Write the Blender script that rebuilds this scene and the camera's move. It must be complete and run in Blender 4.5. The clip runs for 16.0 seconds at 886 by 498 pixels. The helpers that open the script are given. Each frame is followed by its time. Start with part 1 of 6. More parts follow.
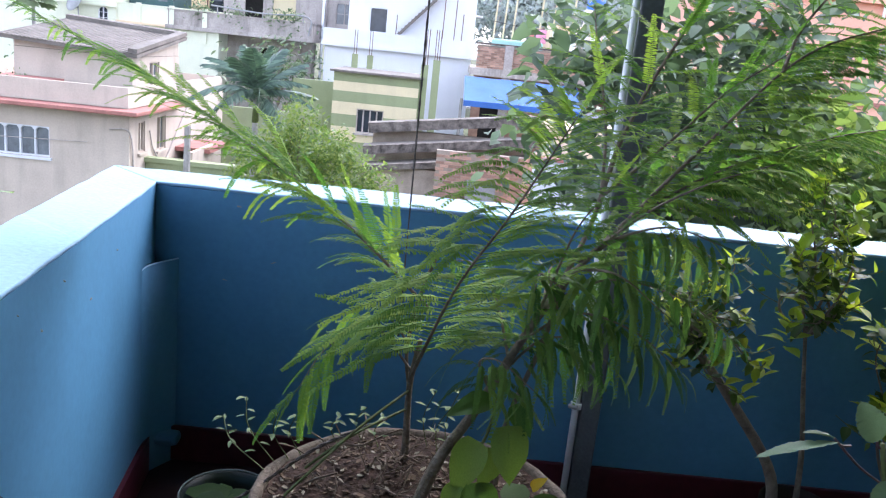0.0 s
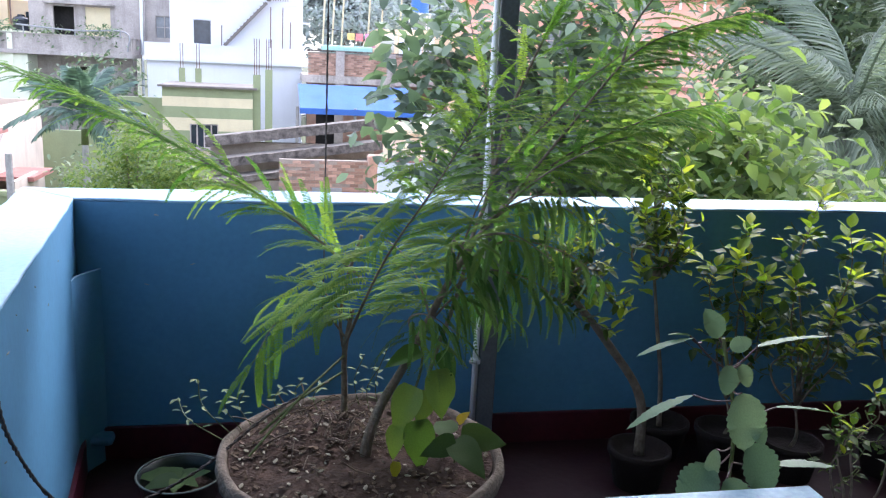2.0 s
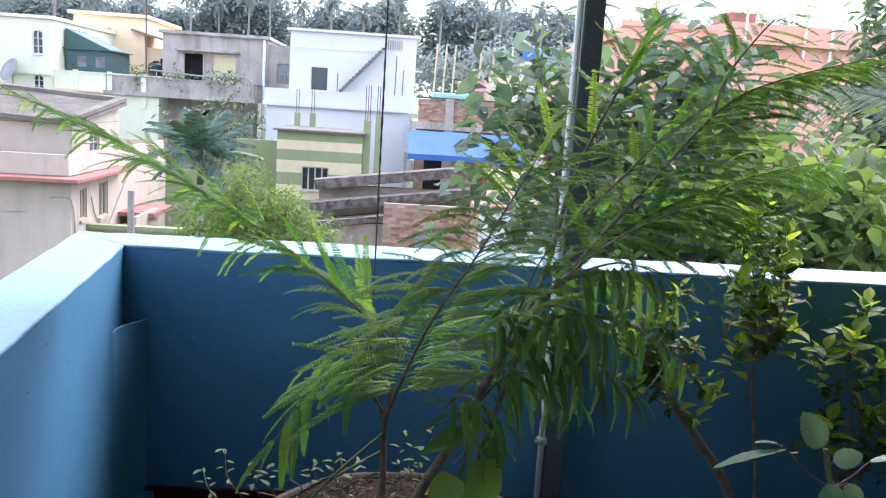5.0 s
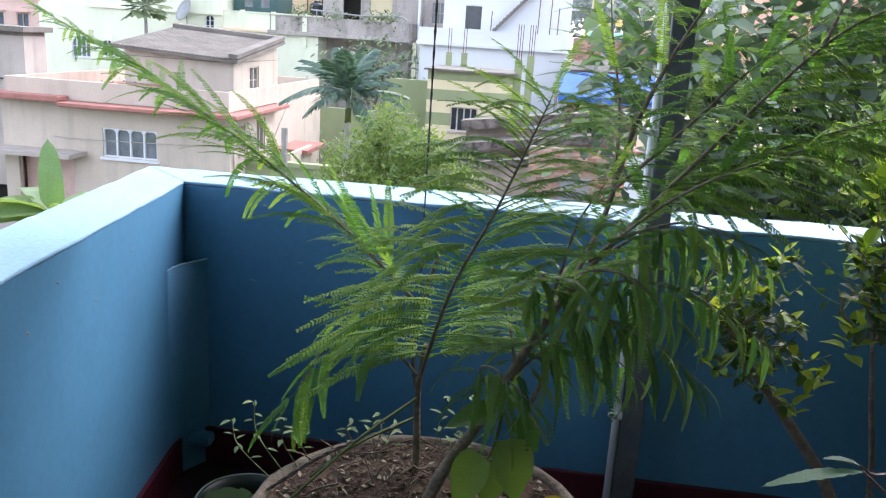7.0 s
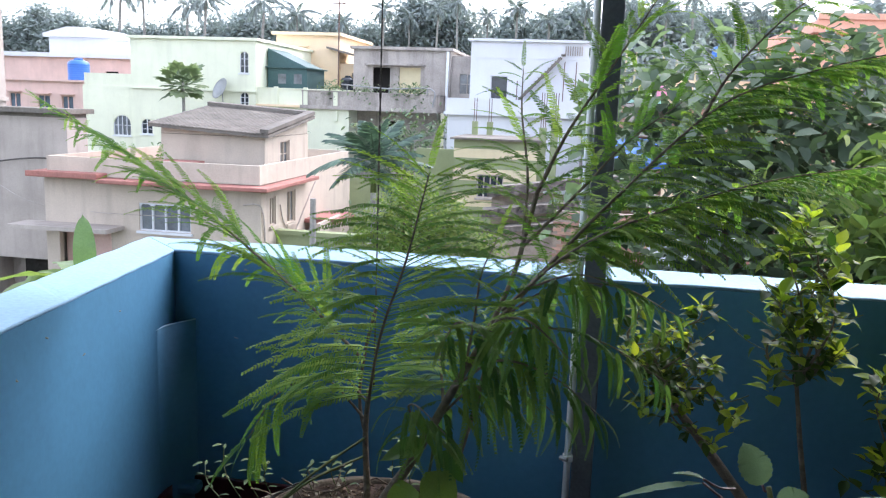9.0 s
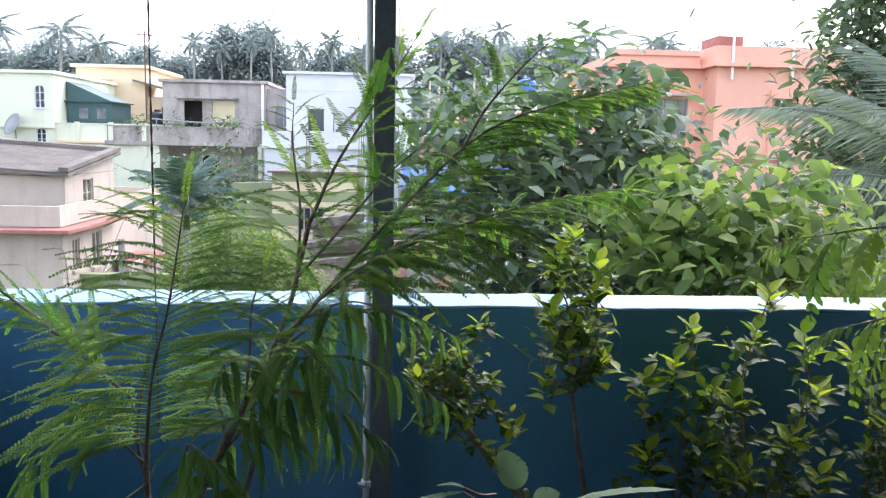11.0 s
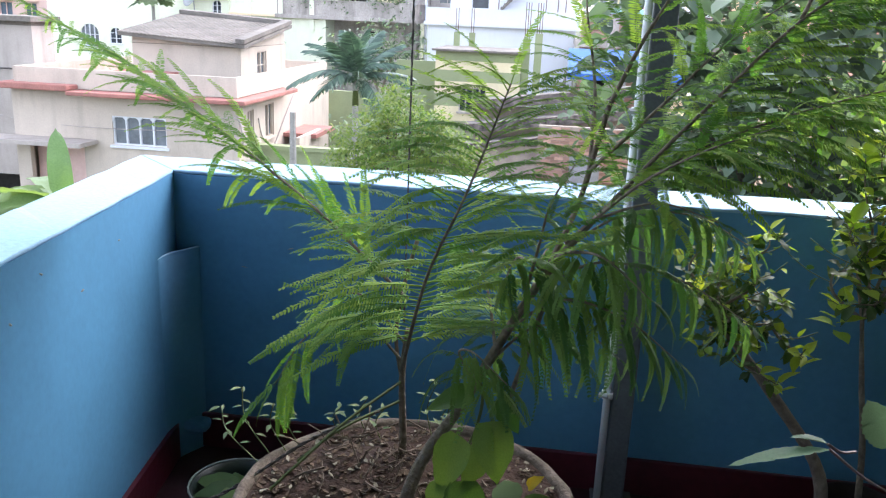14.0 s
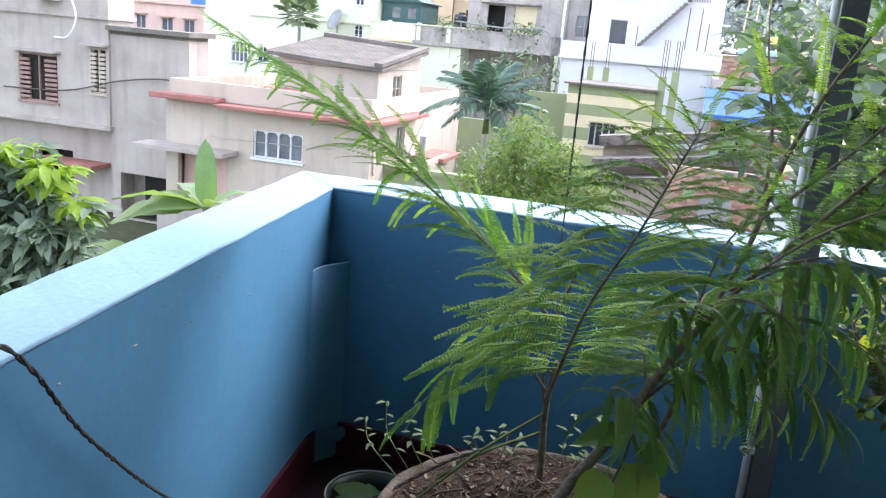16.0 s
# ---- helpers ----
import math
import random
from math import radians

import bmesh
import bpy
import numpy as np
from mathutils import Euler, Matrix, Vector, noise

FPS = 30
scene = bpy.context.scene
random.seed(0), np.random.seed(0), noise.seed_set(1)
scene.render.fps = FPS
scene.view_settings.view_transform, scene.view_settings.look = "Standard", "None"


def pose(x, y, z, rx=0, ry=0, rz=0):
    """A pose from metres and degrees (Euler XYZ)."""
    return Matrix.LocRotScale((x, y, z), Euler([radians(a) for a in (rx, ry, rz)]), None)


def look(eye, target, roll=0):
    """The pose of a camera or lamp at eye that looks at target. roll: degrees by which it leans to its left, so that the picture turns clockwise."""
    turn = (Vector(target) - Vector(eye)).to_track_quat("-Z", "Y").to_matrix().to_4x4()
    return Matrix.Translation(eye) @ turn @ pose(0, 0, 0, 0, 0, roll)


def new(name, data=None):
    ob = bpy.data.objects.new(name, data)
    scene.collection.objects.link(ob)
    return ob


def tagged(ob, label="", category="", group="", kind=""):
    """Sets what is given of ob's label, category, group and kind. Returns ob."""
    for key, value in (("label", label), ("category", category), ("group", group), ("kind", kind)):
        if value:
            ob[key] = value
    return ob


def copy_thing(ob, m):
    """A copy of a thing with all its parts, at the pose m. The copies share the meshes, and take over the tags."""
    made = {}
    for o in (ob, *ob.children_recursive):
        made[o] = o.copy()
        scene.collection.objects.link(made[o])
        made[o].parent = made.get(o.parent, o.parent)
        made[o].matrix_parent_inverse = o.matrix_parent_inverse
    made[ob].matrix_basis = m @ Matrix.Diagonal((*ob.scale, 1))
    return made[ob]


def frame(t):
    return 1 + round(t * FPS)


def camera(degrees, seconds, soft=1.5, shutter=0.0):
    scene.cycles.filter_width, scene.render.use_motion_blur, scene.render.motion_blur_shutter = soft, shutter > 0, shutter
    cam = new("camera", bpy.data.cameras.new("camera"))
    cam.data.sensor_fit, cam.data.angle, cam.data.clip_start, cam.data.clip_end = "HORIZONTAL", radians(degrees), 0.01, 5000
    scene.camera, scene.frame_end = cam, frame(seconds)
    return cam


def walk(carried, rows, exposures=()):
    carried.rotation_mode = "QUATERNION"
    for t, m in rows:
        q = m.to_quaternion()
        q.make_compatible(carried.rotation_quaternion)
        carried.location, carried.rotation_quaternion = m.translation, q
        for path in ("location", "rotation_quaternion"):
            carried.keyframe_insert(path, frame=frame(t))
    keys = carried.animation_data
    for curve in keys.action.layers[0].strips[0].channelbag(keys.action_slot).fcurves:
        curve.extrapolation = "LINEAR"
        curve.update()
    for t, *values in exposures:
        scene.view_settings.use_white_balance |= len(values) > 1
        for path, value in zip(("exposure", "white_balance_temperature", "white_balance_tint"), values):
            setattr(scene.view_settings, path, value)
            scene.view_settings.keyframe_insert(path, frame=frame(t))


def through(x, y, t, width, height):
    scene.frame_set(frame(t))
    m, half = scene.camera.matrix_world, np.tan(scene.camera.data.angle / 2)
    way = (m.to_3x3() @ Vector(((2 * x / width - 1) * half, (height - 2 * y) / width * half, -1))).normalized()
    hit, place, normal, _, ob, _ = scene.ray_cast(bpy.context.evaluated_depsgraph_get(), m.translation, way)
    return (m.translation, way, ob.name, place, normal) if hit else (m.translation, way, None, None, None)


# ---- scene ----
cam = camera(57.0, 16.0, soft=1.2)
PATH = [
    (0, (0.262, 0.044, 1.598), (0.283, 1.986, 1.12), 5.9),
    (0.5, (0.335, -0.245, 1.575), (0.49, 1.698, 1.126), 5.7),
    (1, (0.276, -0.339, 1.61), (0.587, 1.591, 1.188), 4.1),
    (1.5, (0.102, -0.335, 1.585), (0.477, 1.579, 1.142), 2.8),
    (2, (0.025, -0.343, 1.595), (0.419, 1.568, 1.155), 2.9),
    (2.5, (0.008, -0.311, 1.599), (0.413, 1.602, 1.178), 3.1),
    (3, (0.001, -0.293, 1.601), (0.404, 1.622, 1.189), 3.1),
    (3.5, (0.003, -0.259, 1.588), (0.402, 1.659, 1.185), 3.2),
    (4, (0.027, -0.235, 1.596), (0.336, 1.711, 1.258), 3.2),
    (6.5, (0.485, 0.175, 1.607), (0.393, 2.138, 1.232), 4.0),
    (7, (0.497, 0.19, 1.59), (0.275, 2.112, 1.086), 3.8),
    (7.5, (0.582, 0.093, 1.599), (0.17, 1.968, 1.038), 4.0),
    (8, (0.654, 0.03, 1.611), (0.103, 1.888, 1.113), 3.5),
    (8.5, (0.712, 0.014, 1.621), (0.203, 1.904, 1.21), 2.3),
    (9, (0.795, -0.037, 1.635), (0.476, 1.906, 1.286), 2.1),
    (9.5, (0.865, -0.06, 1.635), (0.773, 1.914, 1.33), 1.7),
    (10, (0.94, -0.094, 1.645), (1.052, 1.888, 1.399), 1.1),
    (12.5, (0.842, 0.066, 1.627), (0.772, 2.024, 1.224), 1.9),
    (13, (0.722, 0.146, 1.618), (0.523, 2.076, 1.134), 2.2),
    (13.5, (0.635, 0.187, 1.602), (0.411, 2.104, 1.077), 2.4),
    (14, (0.578, 0.2, 1.602), (0.328, 2.106, 1.052), 2.5),
    (14.5, (0.531, 0.215, 1.612), (0.252, 2.116, 1.058), 2.5),
    (15, (0.515, 0.22, 1.602), (0.192, 2.115, 1.049), 3.0),
    (15.5, (0.509, 0.205, 1.606), (0.102, 2.087, 1.066), 3.9),
    (16, (0.482, 0.142, 1.609), (-0.05, 2.004, 1.108), 5.0),
]
walk(cam, [(t, look(eye, target, roll)) for t, eye, target, roll in PATH], exposures=[(0.0, 2.94, 5950, 19), (0.5, 2.99, 5950, 19), (1.5, 3.04, 5950, 19), (3.5, 3.01, 5950, 19), (4.1, 3.06, 5950, 19), (6.4, 2.29, 6200, 15), (6.6, 2.29, 6200, 15), (7.1, 2.94, 6200, 15), (8.0, 3.13, 6200, 15), (8.5, 2.59, 6200, 15), (9.0, 2.67, 6200, 15), (10.0, 2.79, 6200, 15), (12.4, 2.65, 6200, 15), (13.0, 2.79, 6200, 15), (14.0, 3.05, 6200, 15), (16.0, 3.02, 6200, 15)])

# ---- placing ----
PX, PY = 0.868, 2.752                     # post
ROOF_LEFT, ROOF_EDGE = -0.98, 3.06        # slab over the terrace, carried by the post; unseen, reach set for shade
HOUSE_Y, HOUSE_TOP = -0.75, 5.0           # house wall behind the camera; unseen, height set to hold back light
ROPE_UP = [(0.178, 2.435, 0.72), (0.178, 2.435, 1.6), (0.178, 2.437, 2.5), (0.18, 2.44, 3.018)]
ROPE_SLACK = [(-0.80, 1.06, 1.066), (-0.66, 1.09, 1.070), (-0.535, 1.115, 1.074), (-0.480, 1.14, 1.03), (-0.503, 1.30, 0.82), (-0.50, 1.585, 0.52), (-0.42, 1.83, 0.345), (-0.21, 1.96, 0.385), (0.0, 2.07, 0.51), (0.18, 2.10, 0.60)]

# ---- light ----
world = bpy.data.worlds.new("sky")
scene.world = world
world.use_nodes = True
wn = world.node_tree.nodes
wl = world.node_tree.links
sky = wn.new("ShaderNodeTexSky")
sky.sky_type = "NISHITA"
sky.sun_disc = False
sky.sun_elevation = radians(45)
sky.sun_rotation = radians(33)
sky.air_density = 1.0
sky.dust_density = 2.5
sky.ozone_density = 1.0
pale = wn.new("ShaderNodeHueSaturation")
pale.inputs["Saturation"].default_value = 0.6
wl.new(sky.outputs["Color"], pale.inputs["Color"])
cloud = wn.new("ShaderNodeMix")
cloud.data_type = "RGBA"
cloud.inputs["Factor"].default_value = 0.5
cloud.inputs["B"].default_value = (2.1, 2.2, 2.35, 1)
wl.new(pale.outputs["Color"], cloud.inputs["A"])
wl.new(cloud.outputs["Result"], wn["Background"].inputs["Color"])
wn["Background"].inputs["Strength"].default_value = 0.15
sun_data = bpy.data.lights.new("sun", "SUN")
sun_data.energy = 0.3
sun_data.angle = radians(48)
sun_data.color = (1.0, 0.975, 0.94)
sun = new("sun", sun_data)
sun.matrix_world = look((17, 26, 31), (0, 0, 0))


# ---- materials ----
def material(name, color, rough=0.7, vary=0.25, scale=6.0, fine=60.0, bump=0.25, metal=0.0, dark=None, stain=0.0, random_tone=0.0, spec=0.4, grain=0.35):
    """Paint, plaster, stone or metal with blotches, fine grain and relief."""
    m = bpy.data.materials.new(name)
    m.use_nodes = True
    n, l = m.node_tree.nodes, m.node_tree.links
    b = n["Principled BSDF"]
    b.inputs["Roughness"].default_value = rough
    b.inputs["Metallic"].default_value = metal
    b.inputs["Specular IOR Level"].default_value = spec
    tc = n.new("ShaderNodeTexCoord")
    n1 = n.new("ShaderNodeTexNoise")
    n1.inputs["Scale"].default_value = scale
    n1.inputs["Detail"].default_value = 6
    n1.inputs["Roughness"].default_value = 0.65
    n2 = n.new("ShaderNodeTexNoise")
    n2.inputs["Scale"].default_value = fine
    n2.inputs["Detail"].default_value = 4
    for x in (n1, n2):
        l.new(tc.outputs["Object"], x.inputs["Vector"])
    ramp = n.new("ShaderNodeValToRGB")
    lo = dark or tuple(c * (1 - vary) for c in color)
    hi = tuple(min(1, c * (1 + vary * 0.6)) for c in color)
    ramp.color_ramp.elements[0].position, ramp.color_ramp.elements[1].position = 0.32, 0.68
    ramp.color_ramp.elements[0].color = (*lo, 1)
    ramp.color_ramp.elements[1].color = (*hi, 1)
    l.new(n1.outputs["Fac"], ramp.inputs["Fac"])
    mix = n.new("ShaderNodeMix")
    mix.data_type, mix.blend_type = "RGBA", "OVERLAY"
    mix.inputs["Factor"].default_value = grain
    l.new(ramp.outputs["Color"], mix.inputs["A"])
    l.new(n2.outputs["Fac"], mix.inputs["B"])
    out = mix.outputs["Result"]
    if stain:
        st = n.new("ShaderNodeTexNoise")
        mp = n.new("ShaderNodeMapping")
        mp.inputs["Scale"].default_value = (1.6, 1.6, 0.22)
        l.new(tc.outputs["Object"], mp.inputs["Vector"])
        l.new(mp.outputs["Vector"], st.inputs["Vector"])
        st.inputs["Scale"].default_value = 1.3
        st.inputs["Detail"].default_value = 8
        sr = n.new("ShaderNodeValToRGB")
        sr.color_ramp.elements[0].position, sr.color_ramp.elements[1].position = 0.5, 0.75
        sr.color_ramp.elements[0].color = (0, 0, 0, 1)
        sr.color_ramp.elements[1].color = (stain, stain, stain, 1)
        l.new(st.outputs["Fac"], sr.inputs["Fac"])
        m2 = n.new("ShaderNodeMix")
        m2.data_type = "RGBA"
        l.new(sr.outputs["Color"], m2.inputs["Factor"])
        l.new(out, m2.inputs["A"])
        m2.inputs["B"].default_value = (0.09, 0.085, 0.075, 1)
        out = m2.outputs["Result"]
    if random_tone:
        oi = n.new("ShaderNodeObjectInfo")
        mr = n.new("ShaderNodeMapRange")
        mr.inputs["To Min"].default_value, mr.inputs["To Max"].default_value = 1 - random_tone, 1 + random_tone
        l.new(oi.outputs["Random"], mr.inputs["Value"])
        hs = n.new("ShaderNodeHueSaturation")
        l.new(mr.outputs["Result"], hs.inputs["Value"])
        l.new(out, hs.inputs["Color"])
        out = hs.outputs["Color"]
    l.new(out, b.inputs["Base Color"])
    if bump:
        bp = n.new("ShaderNodeBump")
        bp.inputs["Strength"].default_value = bump
        bp.inputs["Distance"].default_value = 0.01
        l.new(n2.outputs["Fac"], bp.inputs["Height"])
        l.new(bp.outputs["Normal"], b.inputs["Normal"])
    return m


def leaf_material(name, color, back, rough=0.4, through=0.35, island=False, spread=0.35, hue=0.03):
    """Leaf with a glossy skin that lets some light through; tone varies from leaf to leaf."""
    m = bpy.data.materials.new(name)
    m.use_nodes = True
    n, l = m.node_tree.nodes, m.node_tree.links
    b, out = n["Principled BSDF"], n["Material Output"]
    b.inputs["Roughness"].default_value = rough
    b.inputs["Specular IOR Level"].default_value = 0.3
    src = n.new("ShaderNodeNewGeometry").outputs["Random Per Island"] if island else n.new("ShaderNodeObjectInfo").outputs["Random"]
    mr = n.new("ShaderNodeMapRange")
    mr.inputs["To Min"].default_value, mr.inputs["To Max"].default_value = 1 - spread, 1 + spread
    l.new(src, mr.inputs["Value"])
    tc = n.new("ShaderNodeTexCoord")
    nz = n.new("ShaderNodeTexNoise")
    nz.inputs["Scale"].default_value = 40 if not island else 1.5
    l.new(tc.outputs["Object"], nz.inputs["Vector"])
    mx = n.new("ShaderNodeMix")
    mx.data_type = "RGBA"
    mx.inputs["A"].default_value = (*[c * 0.75 for c in color], 1)
    mx.inputs["B"].default_value = (*[c * 1.25 for c in color], 1)
    l.new(nz.outputs["Fac"], mx.inputs["Factor"])
    hs = n.new("ShaderNodeHueSaturation")
    l.new(mr.outputs["Result"], hs.inputs["Value"])
    mh = n.new("ShaderNodeMapRange")
    mh.inputs["To Min"].default_value, mh.inputs["To Max"].default_value = 0.5 + hue, 0.5 - hue
    l.new(src, mh.inputs["Value"])
    l.new(mh.outputs["Result"], hs.inputs["Hue"])
    l.new(mx.outputs["Result"], hs.inputs["Color"])
    l.new(hs.outputs["Color"], b.inputs["Base Color"])
    tr = n.new("ShaderNodeBsdfTranslucent")
    m3 = n.new("ShaderNodeMix")
    m3.data_type, m3.blend_type = "RGBA", "MULTIPLY"
    m3.inputs["Factor"].default_value = 1
    l.new(hs.outputs["Color"], m3.inputs["A"])
    m3.inputs["B"].default_value = (*back, 1)
    l.new(m3.outputs["Result"], tr.inputs["Color"])
    ms = n.new("ShaderNodeMixShader")
    ms.inputs["Fac"].default_value = through
    l.new(b.outputs["BSDF"], ms.inputs[1])
    l.new(tr.outputs["BSDF"], ms.inputs[2])
    l.new(ms.outputs["Shader"], out.inputs["Surface"])
    return m


def plain_glass(name, color):
    m = material(name, color, rough=0.12, vary=0.4, scale=1.2, bump=0.0, spec=0.6)
    return m


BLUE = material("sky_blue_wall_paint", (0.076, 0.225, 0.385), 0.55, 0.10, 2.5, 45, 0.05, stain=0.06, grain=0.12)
# Wall blue made paler, sky light on the parapet top put into the colour.
CAP_LIT_BLUE = material("sky_lightened_blue_paint", (0.23, 0.40, 0.57), 0.6, 0.08, 3.0, 60, 0.15, stain=0.10, grain=0.18)
MAROON = material("red_oxide_paint", (0.075, 0.011, 0.021), 0.35, 0.2, 3.0, 40, 0.15)
FLOOR_RED = material("red_oxide_floor", (0.03, 0.008, 0.012), 0.55, 0.3, 2.0, 30, 0.15, stain=0.3)
# Kept dull so the unseen walls and slab send back little light.
HOUSE_DULL = material("dull_house_paint", (0.22, 0.23, 0.24), 0.7, 0.08, 2.0, 40, 0.2)
CONCRETE = material("grey_concrete", (0.30, 0.29, 0.27), 0.85, 0.3, 5.0, 60, 0.4, stain=0.3)
POST_GREY = material("grey_post_paint", (0.10, 0.115, 0.135), 0.5, 0.2, 8.0, 80, 0.2)
PIPE_WHITE = material("white_plastic_conduit", (0.82, 0.85, 0.88), 0.35, 0.06, 10, 60, 0.05)
ROPE = material("grey_brown_rope", (0.10, 0.09, 0.085), 0.9, 0.4, 60, 200, 0.8)
POT_STONE = material("weathered_cement_pot", (0.15, 0.12, 0.095), 0.9, 0.35, 12, 70, 0.7, stain=0.35)
SOIL = material("brown_garden_soil", (0.050, 0.028, 0.019), 0.95, 0.45, 14, 60, 1.0)
CHIP_PALE = material("pale_leaf_chips", (0.40, 0.36, 0.27), 0.8, 0.3, 20, 80, 0.2, random_tone=0.4)
LITTER = material("dead_leaf_litter", (0.11, 0.075, 0.05), 0.9, 0.5, 20, 80, 0.4, random_tone=0.5)
TWIG = material("dry_twig_bark", (0.13, 0.10, 0.075), 0.9, 0.4, 30, 120, 0.6)
BARK = material("grey_brown_bark", (0.18, 0.15, 0.115), 0.85, 0.4, 22, 90, 0.8)
GREEN_STEM = material("green_stem", (0.10, 0.13, 0.04), 0.6, 0.3, 30, 90, 0.2)
PURPLE_STEM = material("purple_leaf_stalk", (0.10, 0.055, 0.06), 0.5, 0.3, 30, 90, 0.1)
DARK_PLASTIC = material("dark_green_plastic", (0.008, 0.016, 0.014), 0.4, 0.3, 10, 60, 0.1)
WIRE = material("grey_wire_rim", (0.13, 0.16, 0.15), 0.5, 0.2, 30, 90, 0.1)
TERRACOTTA = material("dark_terracotta", (0.012, 0.007, 0.007), 0.85, 0.3, 10, 60, 0.4)
LEDGE_BLUE = material("faded_blue_tub_plastic", (0.32, 0.52, 0.68), 0.5, 0.1, 5, 60, 0.15)

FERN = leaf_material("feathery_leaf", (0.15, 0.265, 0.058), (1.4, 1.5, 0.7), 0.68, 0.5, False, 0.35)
# Darker copy of the same leaf, shade of the lower shoots in its colour.
FERN_SHADE_TONE = leaf_material("shaded_feathery_leaf", (0.095, 0.18, 0.05), (1.3, 1.5, 0.8), 0.5, 0.35, False, 0.35)
OVATE = leaf_material("glossy_shrub_leaf", (0.045, 0.09, 0.024), (1.8, 1.8, 0.6), 0.5, 0.35, False, 0.5)
OVATE_NEW = leaf_material("young_shrub_leaf", (0.25, 0.345, 0.045), (1.5, 1.5, 0.6), 0.45, 0.5, False, 0.25)
HEART = leaf_material("heart_leaf", (0.09, 0.165, 0.038), (1.5, 1.6, 0.7), 0.38, 0.35, False, 0.25)
GREYLEAF = leaf_material("grey_green_scalloped_leaf", (0.155, 0.235, 0.145), (1.1, 1.2, 0.7), 0.5, 0.25, False, 0.2)
# Haze over the nearer trees worked into these greens, paler and bluer.
CROWN_DARK = leaf_material("dark_tree_leaf", (0.13, 0.178, 0.125), (1.4, 1.6, 0.9), 0.6, 0.3, True, 0.5)
CROWN_MID = leaf_material("tree_leaf", (0.14, 0.192, 0.128), (1.5, 1.6, 0.9), 0.45, 0.35, True, 0.5)
CROWN_BRIGHT = leaf_material("bright_tree_leaf", (0.16, 0.225, 0.08), (1.5, 1.6, 0.8), 0.7, 0.4, True, 0.45)
# Haze of distance put into the colour: leaves paler and bluer than near ones.
CROWN_HAZED = leaf_material("hazed_far_tree_leaf", (0.29, 0.335, 0.335), (1.1, 1.2, 1.0), 0.95, 0.3, True, 0.1)
CROWN_LIGHT = leaf_material("light_tree_leaf", (0.15, 0.215, 0.065), (1.4, 1.5, 0.7), 0.5, 0.45, True, 0.3)
PALM = leaf_material("palm_leaflet", (0.21, 0.25, 0.195), (1.4, 1.5, 1.0), 0.4, 0.35, True, 0.35)
# Far palms take the same painted haze in their leaflet colour.
PALM_HAZED = leaf_material("hazed_far_palm_leaflet", (0.27, 0.31, 0.31), (1.1, 1.2, 1.0), 0.95, 0.3, True, 0.35)
ARECA_LEAF = leaf_material("areca_leaflet", (0.10, 0.155, 0.125), (1.3, 1.4, 0.9), 0.35, 0.25, True, 0.4)
PAPAYA = leaf_material("papaya_leaf", (0.19, 0.25, 0.15), (1.3, 1.4, 0.9), 0.5, 0.3, False, 0.3)
BANANA = leaf_material("banana_leaf", (0.16, 0.23, 0.10), (1.5, 1.6, 0.7), 0.4, 0.4, False, 0.15)

BEIGE = material("beige_plaster", (0.51, 0.44, 0.37), 0.85, 0.12, 0.7, 20, 0.2, stain=0.22, grain=0.14)
BEIGE_GREY = material("grey_beige_plaster", (0.415, 0.37, 0.335), 0.85, 0.16, 0.6, 20, 0.2, stain=0.3, grain=0.14)
RED_TRIM = material("faded_red_ledge", (0.36, 0.155, 0.13), 0.8, 0.25, 1.5, 20, 0.2, stain=0.2)
ROOF_GREY = material("grey_roof_slab", (0.175, 0.158, 0.14), 0.9, 0.3, 0.9, 12, 0.4, stain=0.4)
MINT = material("mint_plaster", (0.74, 0.76, 0.6), 0.85, 0.08, 0.5, 16, 0.2, stain=0.1, grain=0.14)
PINK = material("pale_pink_plaster", (0.66, 0.47, 0.42), 0.85, 0.12, 0.5, 16, 0.2, stain=0.15, grain=0.14)
CREAM = material("cream_plaster", (0.8, 0.63, 0.44), 0.85, 0.08, 0.5, 16, 0.2, stain=0.08, grain=0.14)
TEAL = material("teal_sheet_metal", (0.055, 0.115, 0.12), 0.5, 0.2, 0.7, 14, 0.2, metal=0.2)
CEMENT = material("stained_cement_plaster", (0.43, 0.39, 0.36), 0.9, 0.3, 0.5, 12, 0.3, stain=0.55)
WHITE = material("white_house_paint", (0.64, 0.66, 0.7), 0.7, 0.04, 0.6, 16, 0.1, stain=0.05, grain=0.14)
LIME = material("pale_lime_paint", (0.27, 0.31, 0.17), 0.8, 0.1, 0.8, 16, 0.2, stain=0.15, grain=0.14)
YELLOWISH = material("pale_yellow_paint", (0.66, 0.58, 0.38), 0.8, 0.08, 0.8, 16, 0.2, stain=0.12, grain=0.14)
ORANGE = material("salmon_orange_paint", (0.8, 0.43, 0.32), 0.8, 0.08, 0.5, 14, 0.2, stain=0.08, grain=0.14)
BRICK = material("red_brick", (0.46, 0.29, 0.22), 0.9, 0.3, 2.0, 30, 0.4, random_tone=0.4)
MORTAR = material("brick_mortar", (0.36, 0.30, 0.25), 0.95, 0.25, 2.0, 30, 0.4, stain=0.3)
MOSS = material("mossy_dark_masonry", (0.15, 0.13, 0.115), 0.95, 0.75, 4.0, 22, 0.6)
TARP = material("blue_tarpaulin", (0.05, 0.135, 0.4), 0.85, 0.12, 1.0, 30, 0.15)
TANK_BLUE = material("blue_tank_plastic", (0.05, 0.17, 0.55), 0.4, 0.1, 1.0, 20, 0.05)
PANE = plain_glass("dark_window_pane", (0.035, 0.045, 0.06))
